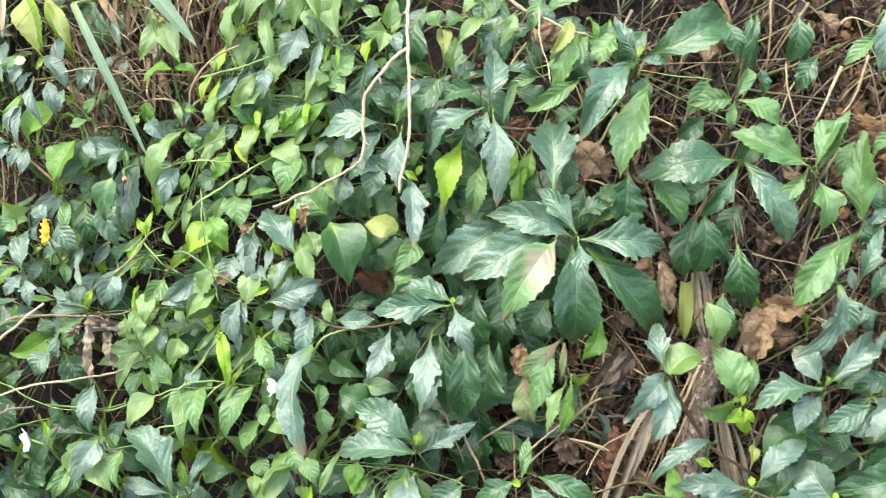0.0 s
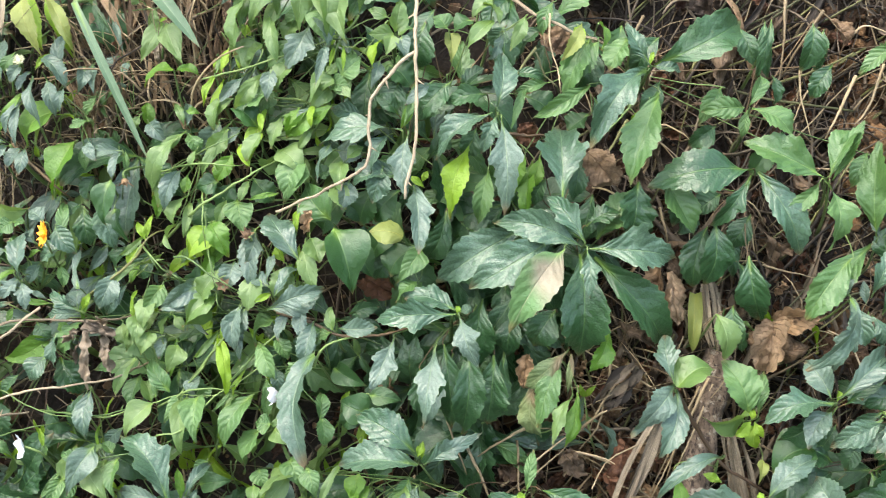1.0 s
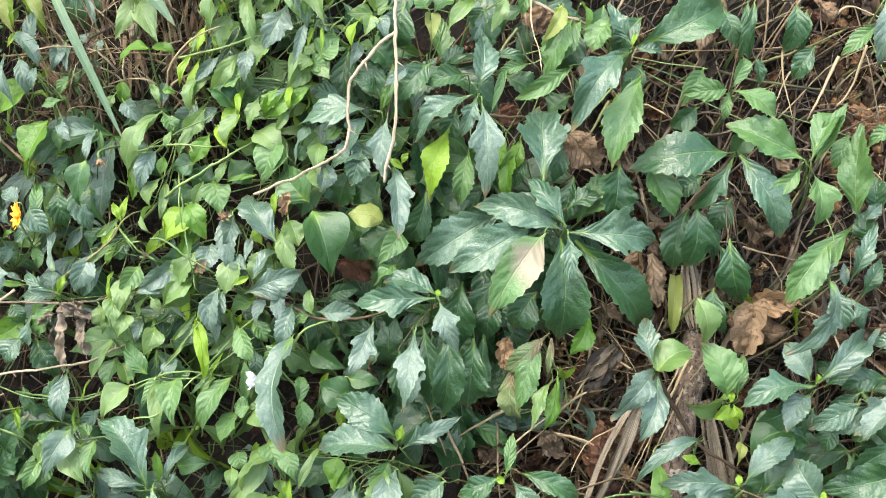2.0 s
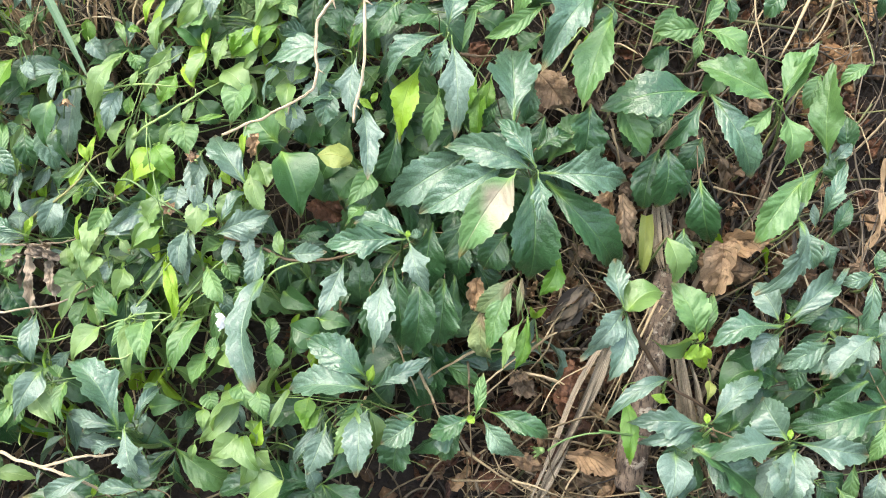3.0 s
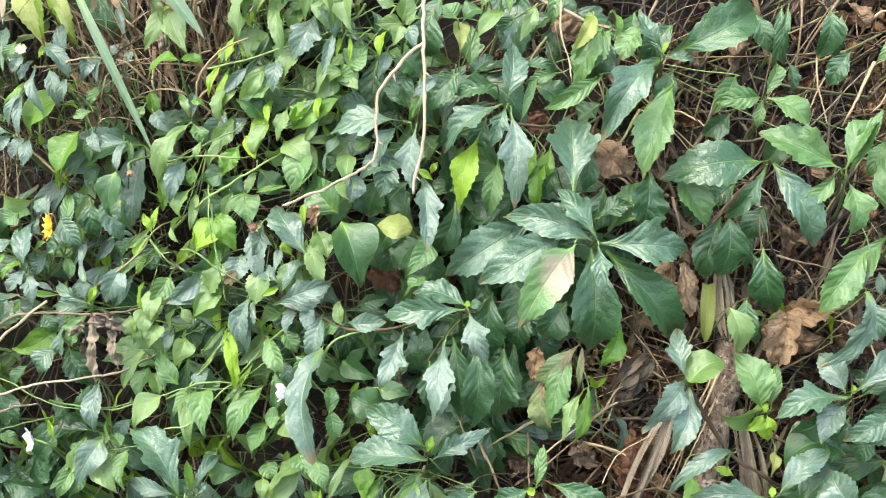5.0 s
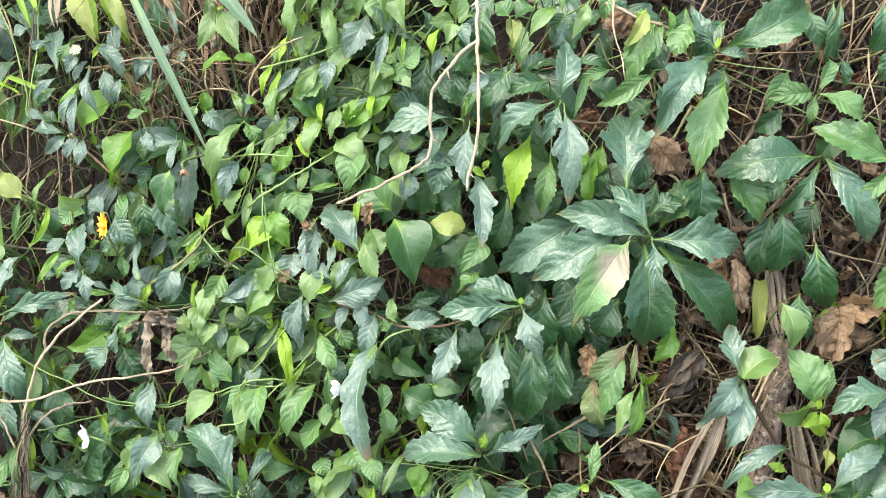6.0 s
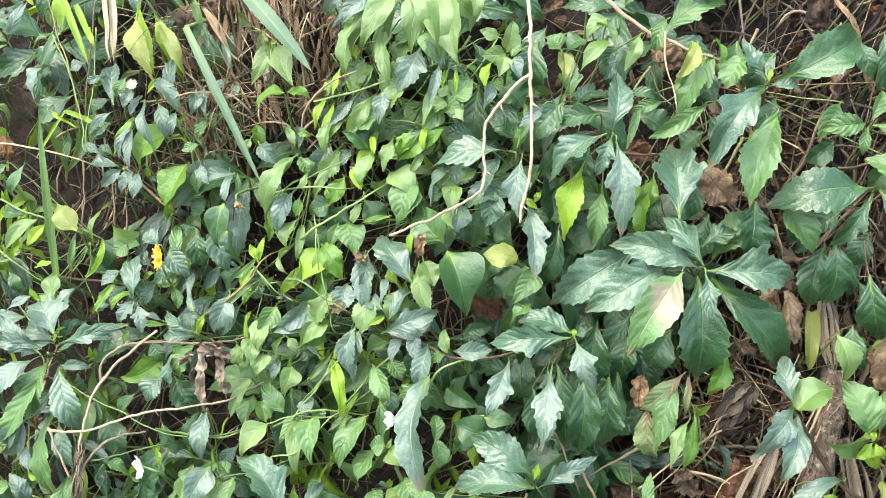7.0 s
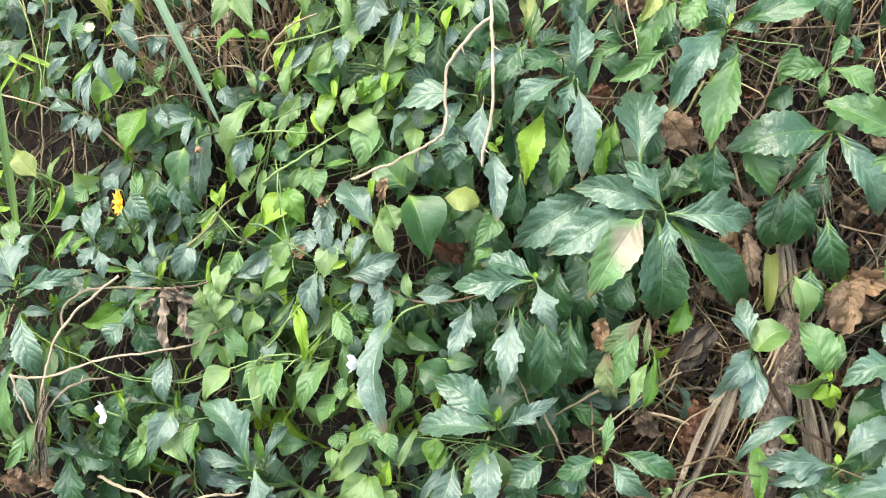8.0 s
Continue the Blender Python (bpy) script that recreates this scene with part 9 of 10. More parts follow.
twig("runner_stem", "yellow-green curved leaf stalk", "stem", [[(-0.1315, -0.1214, 0.0216), (-0.1256, -0.1100, 0.0279), (-0.1148, -0.1032, 0.0252), (-0.1026, -0.1021, 0.0078), (-0.0893, -0.1165, -0.0700)]], STEM, 0.0014)
twig("runner_stem", "long green stalk with hanging leaves", "stem", [[(-0.2168, 0.0851, 0.0003), (-0.1811, 0.0917, 0.0112), (-0.1246, 0.1093, 0.0181), (-0.0960, 0.1287, -0.0086), (-0.0784, 0.1405, -0.0700)], [(-0.1246, 0.1093, 0.0181), (-0.1147, 0.1221, 0.0152), (-0.1105, 0.1391, 0.0061)], [(-0.0847, 0.1306, -0.0253), (-0.0991, 0.1026, 0.0080), (-0.1138, 0.0911, 0.0054)]], STEM, 0.0010)
twig("runner_stem", "dark thin stalk of a broad leaf", "stem", [[(-0.3687, 0.0393, -0.0223), (-0.3533, 0.0237, -0.0212), (-0.3340, 0.0045, -0.0292), (-0.3324, -0.0069, -0.0700)]], REDSTEM, 0.0013)
twig("runner_stem", "thin dark stalk crossing the hollow", "stem", [[(-0.3638, 0.0906, -0.0426), (-0.3196, 0.0909, -0.0278), (-0.2786, 0.0912, -0.0236), (-0.2201, 0.0884, -0.0153), (-0.2120, 0.0903, -0.0700)]], REDSTEM, 0.0008)
twig("runner_stem", "yellow-green stalk sloping among herbs", "stem", [[(-0.4808, 0.0168, -0.0414), (-0.4469, 0.0043, -0.0259), (-0.4052, -0.0076, -0.0240), (-0.3797, -0.0233, -0.0328), (-0.3796, -0.0294, -0.0700)], [(-0.4807, -0.0233, -0.0375), (-0.4595, -0.0363, -0.0315), (-0.4306, -0.0590, -0.0397)]], STEM, 0.0010)
twig("runner_stem", "green stalk of the young narrow shoot", "stem", [[(-0.2633, -0.0373, -0.0020), (-0.2810, -0.0584, -0.0088), (-0.3072, -0.0750, -0.0165), (-0.3339, -0.0977, -0.0700)]], STEM, 0.0013)
twig("runner_stem", "green stalks knitting the soft herbs", "stem", [[(-0.2539, -0.1566, -0.0106), (-0.2243, -0.1419, 0.0041), (-0.1989, -0.1417, 0.0031), (-0.1798, -0.1451, -0.0086), (-0.1584, -0.1379, -0.0600)], [(-0.2227, -0.1302, -0.0057), (-0.2067, -0.1115, 0.0068), (-0.1990, -0.0975, -0.0120)], [(-0.1989, -0.1417, 0.0031), (-0.1794, -0.1285, 0.0015), (-0.1622, -0.1153, 0.0051)]], STEM, 0.0010)
twig("flower_stalk", "pale yellow-green arched stalk with closed flower head", "flower stalk", [[(0.0707, -0.2374, 0.0107), (0.0855, -0.2285, 0.0123), (0.1077, -0.2243, 0.0122), (0.1412, -0.2283, 0.0052), (0.1766, -0.2466, -0.0196), (0.2040, -0.2705, -0.0600)]], STEM, 0.0010)

for label, pts, mat, rad in (
    ("thick green stalk crossing soft herbs", [(-0.2631, -0.0375, -0.0500), (-0.2256, -0.0139, 0.0039), (-0.1972, 0.0028, 0.0184), (-0.1697, 0.0187, 0.0216), (-0.1535, 0.0357, -0.0301)], STEM, .0015),
    ("short green stalk with lime leaves", [(-0.2654, 0.0174, -0.0424), (-0.2218, 0.0229, 0.0095), (-0.1925, 0.0210, 0.0161), (-0.1800, 0.0254, -0.0326)], STEM, .0011),
    ("thin green stalk among lime leaves", [(-0.2430, 0.0195, -0.0415), (-0.2169, 0.0310, 0.0103), (-0.1927, 0.0416, 0.0141), (-0.1796, 0.0573, -0.0326)], STEM, .0009),
    ("thin yellow-green hanging stalk", [(-0.2262, 0.0107, -0.0359), (-0.2145, -0.0054, 0.0116), (-0.2122, -0.0339, 0.0140), (-0.2137, -0.0721, -0.0351)], STEM, .0008),
    ("bent stalk of a seed head", [(-0.2713, -0.0360, -0.0229), (-0.2549, -0.0426, 0.0073), (-0.2418, -0.0556, 0.0093), (-0.2321, -0.0693, -0.0364)], STEM, .0011),
    ("olive runner under pale leaves", [(-0.3174, -0.0772, -0.0470), (-0.2915, -0.0637, -0.0149), (-0.2705, -0.0474, -0.0027), (-0.2495, -0.0290, -0.0376)], OLIVE, .0011),
    ("olive runner rising to a lime tip", [(-0.3244, -0.0810, -0.0471), (-0.3022, -0.0716, -0.0110), (-0.2692, -0.0483, 0.0024), (-0.2552, -0.0302, 0.0043), (-0.2470, -0.0224, -0.0374)], OLIVE, .0011),
    ("thin forked green stalk", [(-0.2662, -0.0366, -0.0123), (-0.2501, -0.0520, 0.0050), (-0.2513, -0.0679, -0.0377)], STEM, .0009),
    ("yellowing stalk of a spent flower", [(-0.2359, -0.0445, 0.0073), (-0.2243, -0.0456, 0.0141), (-0.2077, -0.0573, 0.0167), (-0.1883, -0.0685, 0.0148), (-0.1786, -0.0788, -0.0325)], STEM, .0012),
    ("thin upright yellow-green stalk", [(-0.2269, -0.0118, -0.0360), (-0.2084, -0.0429, 0.0166), (-0.2037, -0.0668, 0.0173), (-0.2099, -0.0920, -0.0348)], STEM, .0008),
    ("green stalk bearing opposite leaves", [(-0.2439, -0.1491, -0.0415), (-0.2066, -0.1126, 0.0119), (-0.1915, -0.0951, 0.0143), (-0.1917, -0.0917, -0.0335)], STEM, .0011),
    ("green stalk leaning out of the herbs", [(-0.2155, -0.1530, -0.0402), (-0.1944, -0.1354, 0.0168), (-0.1793, -0.1184, 0.0216), (-0.1746, -0.1084, -0.0321)], STEM, .0012),
    ("long low green stalk with leaf pairs", [(-0.2776, -0.1934, -0.0427), (-0.2496, -0.1759, 0.0051), (-0.2301, -0.1695, 0.0112), (-0.1986, -0.1409, 0.0131), (-0.1705, -0.1362, -0.0317)], STEM, .0010),
    ("straight green stalk in the shade", [(-0.3574, -0.1664, -0.0475), (-0.3273, -0.1627, -0.0135), (-0.2993, -0.1635, -0.0057), (-0.2713, -0.1569, -0.0128), (-0.2692, -0.1544, -0.0463)], STEM, .0011),
):
    twig("runner_stem", label, "stem", [pts], mat, rad)

twig("runner_stem", "thin knotted yellow-green stalk below a twig", "stem", [[(-0.4149, -0.1285, -0.0193), (-0.4037, -0.1349, -0.0188), (-0.3879, -0.1425, -0.0180), (-0.3698, -0.1495, -0.0172), (-0.3520, -0.1600, -0.0163), (-0.3316, -0.1646, -0.0145), (-0.3020, -0.1645, -0.0114), (-0.2900, -0.1765, -0.11)]], STEM, 0.0009)
twig("runner_stem", "thin straight green stalk near a white flower", "stem", [[(-0.3982, -0.1864, -0.0185), (-0.3775, -0.1815, -0.0175), (-0.3409, -0.1719, -0.0155), (-0.3289, -0.1839, -0.11)]], STEM, 0.0009)
twig("runner_stem", "long green stalk carrying leaf pairs", "stem", [[(-0.3043, -0.1650, -0.0116), (-0.2898, -0.1645, -0.0101), (-0.2682, -0.1565, -0.0078), (-0.2548, -0.1527, -0.0063), (-0.2369, -0.1469, -0.0036), (-0.2236, -0.1468, -0.0014), (-0.2008, -0.1454, 0.0023), (-0.1888, -0.1574, -0.11)]], STEM, 0.0009)
twig("runner_stem", "low green stalk with small curled leaves", "stem", [[(-0.3118, -0.2002, -0.0124), (-0.2913, -0.1951, -0.0102), (-0.2688, -0.1903, -0.0078), (-0.2442, -0.1820, -0.0048), (-0.2302, -0.1728, -0.0025), (-0.2182, -0.1848, -0.11)]], STEM, 0.0009)
twig("runner_stem", "hanging yellow-green stalk among pale leaves", "stem", [[(-0.2137, -0.0115, 0.0079), (-0.2119, -0.0381, 0.0082), (-0.2054, -0.0626, 0.0093), (-0.1996, -0.0838, 0.0103), (-0.1876, -0.0958, -0.11)]], STEM, 0.0009)
twig("runner_stem", "stout green stalk leaning across the herbs", "stem", [[(-0.2046, -0.1047, 0.0017), (-0.2145, -0.1217, 0.0001), (-0.2315, -0.1425, -0.0027), (-0.2347, -0.1498, -0.0032), (-0.2227, -0.1618, -0.11)]], STEM, 0.0012)
twig("runner_stem", "green stalk behind the silvery leaf", "stem", [[(-0.1589, -0.0991, 0.0104), (-0.1745, -0.1120, 0.0070), (-0.1858, -0.1249, 0.0048), (-0.1973, -0.1419, 0.0029), (-0.1853, -0.1539, -0.11)]], STEM, 0.001)
twig("runner_stem", "thin grass stalk bent over the hollow", "stem", [[(-0.4233, 0.1405, -0.0197), (-0.4084, 0.1055, -0.0190), (-0.4003, 0.0715, -0.0186), (-0.3960, 0.0477, -0.0184), (-0.3840, 0.0357, -0.11)]], STEM, 0.0008)
twig("runner_stem", "thin upright lime grass stalk", "stem", [[(-0.3884, 0.1451, -0.0180), (-0.3910, 0.1010, -0.0182), (-0.3960, 0.0494, -0.0184), (-0.3840, 0.0374, -0.11)]], STEM, 0.0008)
twig("runner_stem", "thin tan stalk standing before bare soil", "stem", [[(-0.4070, 0.0445, -0.0346), (-0.4069, 0.0163, -0.0346), (-0.4063, -0.0151, -0.0346), (-0.3943, -0.0271, -0.11)]], STRAW, 0.0008)
twig("runner_stem", "brown dry stalk standing in the hollow", "stem", [[(-0.3963, 0.0854, -0.0341), (-0.3891, 0.0637, -0.0338), (-0.3888, 0.0227, -0.0337), (-0.3768, 0.0107, -0.11)]], TWIG, 0.0009)
twig("runner_stem", "long green stalk reaching over dead leaves", "stem", [[(0.0971, 0.0787, 0.0039), (0.0921, 0.0648, 0.0051), (0.0783, 0.0489, 0.0084), (0.0644, 0.0382, 0.0118), (0.0764, 0.0262, -0.11)]], STEM, 0.001)
twig("runner_stem", "olive stalk crossing dark soil", "stem", [[(0.0246, 0.1042, 0.0148), (0.0141, 0.0902, 0.0153), (0.0079, 0.0777, 0.0156), (0.0199, 0.0657, -0.11)]], OLIVE, 0.001)
twig("runner_stem", "thin straw stem hanging from a dry twig", "stem", [[(0.0340, 0.1271, 0.0223), (0.0349, 0.1041, 0.0222), (0.0397, 0.0888, 0.0220), (0.0422, 0.0715, 0.0219), (0.0542, 0.0595, -0.11)]], STRAW, 0.0007)
twig("runner_stem", "olive stalk slanting through the upper leaves", "stem", [[(0.0246, 0.1011, 0.0148), (0.0314, 0.0848, 0.0144), (0.0405, 0.0740, 0.0140), (0.0525, 0.0620, -0.11)]], OLIVE, 0.0008)
twig("runner_stem", "brown stem lying across rotten leaves", "stem", [[(0.0051, 0.0457, -0.0043), (0.0192, 0.0434, -0.0050), (0.0333, 0.0426, -0.0057), (0.0453, 0.0306, -0.11)]], REDSTEM, 0.0013)
twig("runner_stem", "green stalk standing below a toothed shoot", "stem", [[(0.0912, 0.0556, -0.0065), (0.0825, 0.0395, -0.0044), (0.0753, 0.0267, -0.0027), (0.0873, 0.0147, -0.11)]], OLIVE, 0.0012)
twig("runner_stem", "forked pale green stalk between round leaves", "stem", [[(-0.1010, 0.1281, 0.0172), (-0.1063, 0.1197, 0.0161), (-0.1120, 0.1144, 0.0148), (-0.1174, 0.0934, 0.0136), (-0.1054, 0.0814, -0.11)]], STEM, 0.0013)
twig("runner_stem", "slender green stalk below round leaves", "stem", [[(-0.1194, 0.1111, 0.0132), (-0.0910, 0.1086, 0.0179), (-0.0790, 0.0966, -0.11)]], STEM, 0.0007)
twig("runner_stem", "short green stalk behind a yellow leaf", "stem", [[(-0.0958, 0.1117, 0.0180), (-0.1047, 0.1010, 0.0164), (-0.0927, 0.0890, -0.11)]], STEM, 0.0009)
twig("runner_stem", "green stalk running under small leaves", "stem", [[(-0.1623, 0.0702, 0.0076), (-0.1480, 0.0689, 0.0107), (-0.1388, 0.0660, 0.0127), (-0.1268, 0.0540, -0.11)]], STEM, 0.001)
twig("runner_stem", "yellow-green stalk reaching past the log", "stem", [[(0.1073, -0.2218, 0.0151), (0.1323, -0.2259, 0.0095), (0.1574, -0.2324, 0.0059), (0.1718, -0.2403, 0.0039), (0.1838, -0.2523, -0.11)]], STEM, 0.0012)


log_ends = [(0.1678, -0.1189, -0.0580), (0.1594, -0.1496, -0.0500), (0.1522, -0.1902, -0.0477), (0.1439, -0.2365, -0.0500), (0.1383, -0.2835, -0.0600)]
log = thing("dead_log", "grey-brown dead branch with cracked bark on litter", "dead branch", bank(*log_ends[0]))
verts, faces, uvs = tube_grid([bank(*q) for q in log_ends], 0.0108, sides=40, end=1.05, knots=0.05, seed=5, steps=26)
verts = [q + noise.noise_vector(Vector((q.x * 60, q.y * 60, q.z * 25))) * .0028 + noise.noise_vector(Vector((q.x * 260, q.y * 260, q.z * 90))) * .0011 for q in verts]
part("trunk", mesh_of("trunk", [q - log.location for q in verts], faces, BARK, uvs), log, log.location)
for q in ((0.1628, -0.1319, -0.0464), (0.1524, -0.1807, -0.0434)):
    o = bank(*q)
    add_tube("knot", [o - N_AX * .004, o + N_AX * .002 + R_AX * .001], 0.0070, BARK, log, sides=11, end=.6, knots=.3, seed=3, steps=3)


def strap(name, label, base, tip, width, material, bow=0.05, fold=0.2, wave=0.4, strips=5, category="dry leaf"):
    """A dead blade that has split along its fibres into strips lying side by side."""
    b, t = bank(*base), bank(*tip)
    ob = thing(name, label, category, b)
    rs = random.Random(int(b.x * 9999 + 5000))
    side = (t - b).normalized().cross(N_AX).normalized()
    for k in range(strips):
        q = (k + .5) / strips - .5
        o = b + side * (q * width * .8) + N_AX * rs.uniform(-.0015, .0015)
        end = t + side * (q * width * rs.uniform(.75, 1.1)) + (t - b) * rs.uniform(-.06, .03) + N_AX * rs.uniform(-.003, .003)
        v, f, uv = leaf_grid("G", o, end, width * 2.4 / strips, N_AX + side * (q * 2.2 + rs.uniform(-.3, .3)), bow + rs.uniform(-.02, .02), fold + rs.uniform(-.1, .5), wave, rs.randrange(9999))
        part("strip", mesh_of("strip", [p - o for p in v], f, material, uv), ob, o)
    return ob


strap("dry_strap_leaf", "long flat fibrous dead leaf leaning over litter", *((0.1218, -0.1575, -0.0335), (0.0630, -0.3016, -0.0463)), 0.0065, FIBRE, bow=.04, strips=3)
strap("dry_strap_leaf", "split straw-coloured sheath beside the log", *((0.1713, -0.1653, -0.0435), (0.1933, -0.2677, -0.0500)), 0.010, FIBRE, bow=.06, fold=.4, strips=6)
strap("dry_strap_leaf", "yellow withered blade beside a crumpled leaf", *((0.1461, -0.0721, -0.0423), (0.1441, -0.1179, -0.0432)), 0.0046, YELLOWED, bow=.10, fold=.6, wave=1.2, strips=1)
strap("dry_strap_leaf", "hanging bundle of split dry sheaths", *((0.1559, -0.0640, -0.0477), (0.1623, -0.1150, -0.0478)), 0.011, FIBRE, bow=.08, fold=.5, strips=6)
strap("dry_strap_leaf", "cream dry blade in the light", *((-0.3765, 0.1790, -0.0150), (-0.3738, 0.1180, -0.0130)), 0.005, TWIG, bow=.03, strips=2)
strap("dry_strap_leaf", "grey twisted dead blade over the litter", *((0.1026, -0.1270, -0.0378), (0.0738, -0.1580, -0.0429)), 0.011, GREYSTRAW, bow=.12, fold=.5, wave=1.5)

wrap = thing("dry_fibre_wrap", "frayed brown plant fibres wound round a twig foot", "dry grass", bank(*((-0.4022, -0.1765, -0.0038))))
rs = random.Random(17)
for k in range(26):
    low, mid, top = ((-0.4191, -0.2416, -0.0347)), ((-0.3997, -0.1962, 0.0043)), ((-0.3943, -0.1690, 0.0105))
    pts = [bank(q[0] + rs.uniform(-.006, .006) * w, q[1] + rs.uniform(-.008, .008), q[2] + rs.uniform(-.004, .004)) for q, w in ((low, 1.6), (mid, .8), (top, .6))]
    add_tube("fibre", pts, rs.choice((.0003, .0005, .0008)), rs.choice((GREYSTRAW, TWIG, MOULD)), wrap, sides=5, end=.4, seed=k, steps=5, crook=.004)

# ---- grass ----
for label, base, tip, width, mat, bow in (
    ("long pale bluish grass blade leaning over the herbs", *((-0.3105, 0.1400, 0.0060), (-0.2530, 0.0232, 0.0120)), 0.0066, BLADE, .04),
    ("broad dark grass blade arching from above", *((-0.2738, 0.1730, -0.0031), (-0.2149, 0.1048, 0.0156)), 0.0125, BLADE, .08),
    ("narrow upright pale grass blade", *((-0.4265, -0.0447, -0.0250), (-0.4293, 0.0824, -0.0051)), 0.0066, OVATE, .03),
    ("thin yellow-green grass blade hanging from above", *((-0.4190, 0.1740, -0.0246), (-0.3910, 0.1172, -0.0083)), 0.0058, LIME, .05),
    ("short lime grass blade", *((-0.4063, 0.1629, -0.0241), (-0.3878, 0.1286, -0.0132)), 0.0050, LIME, .06),
    ("pale grass blade bent over the hollow", *((-0.4250, 0.1433, -0.0349), (-0.4336, 0.1157, -0.0203)), 0.0050, BLADE, .2),
    ("short folded grass tip", *((-0.4164, 0.0831, -0.0245), (-0.4422, 0.0449, -0.0257)), 0.0024, LIME, .04),
    ("thin grass blade crossing small leaves", *((-0.4164, 0.0823, -0.0245), (-0.3854, 0.0696, -0.0231)), 0.0040, LIME, .05),
):
    b, t = bank(*base), bank(*tip)
    g = thing("grass", label, "grass", b, "grass blades on the bank")
    v, f, uv = leaf_grid("G", b, t, width, N_AX * .9 + R_AX * .2 + U_AX * .2, bow, .45, .1, int(b.x * 9999 + 5000))
    part("blade", mesh_of("blade", [p - b for p in v], f, mat, uv), g, b)
    low = bank(base[0] + .01, base[1] - .03 if base[1] < tip[1] else base[1] + .03, SOIL - .02)
    add_tube("sheath", [b, b.lerp(low, .5) + N_AX * .004, low], width * .22, STEM, g, sides=6, end=1.2, steps=4)
for pts in ([(-0.4139, 0.0254, -0.0700), (-0.3998, 0.0812, -0.0238), (-0.3900, 0.1355, -0.0133), (-0.3900, 0.1795, -0.0233)], [(-0.4209, 0.0300, -0.0700), (-0.4086, 0.0985, -0.0242), (-0.4193, 0.1411, -0.0196), (-0.4291, 0.1722, -0.0251)], [(-0.3870, -0.0522, -0.0700), (-0.3716, -0.0146, -0.0325), (-0.3737, 0.0466, -0.0326)], [(-0.4929, 0.0612, -0.0380), (-0.4457, 0.0550, -0.0259), (-0.4038, 0.0435, -0.0339), (-0.3973, 0.0298, -0.0700)], [(-0.3986, -0.0385, -0.0700), (-0.3861, 0.0028, -0.0431), (-0.3874, 0.0425, -0.0382)]):
    twig("grass_stalk", "thin upright grass stalk in the hollow", "grass", [pts], STEM if pts[1][2] > .025 else STRAW, 0.0009, group="grass stalks")

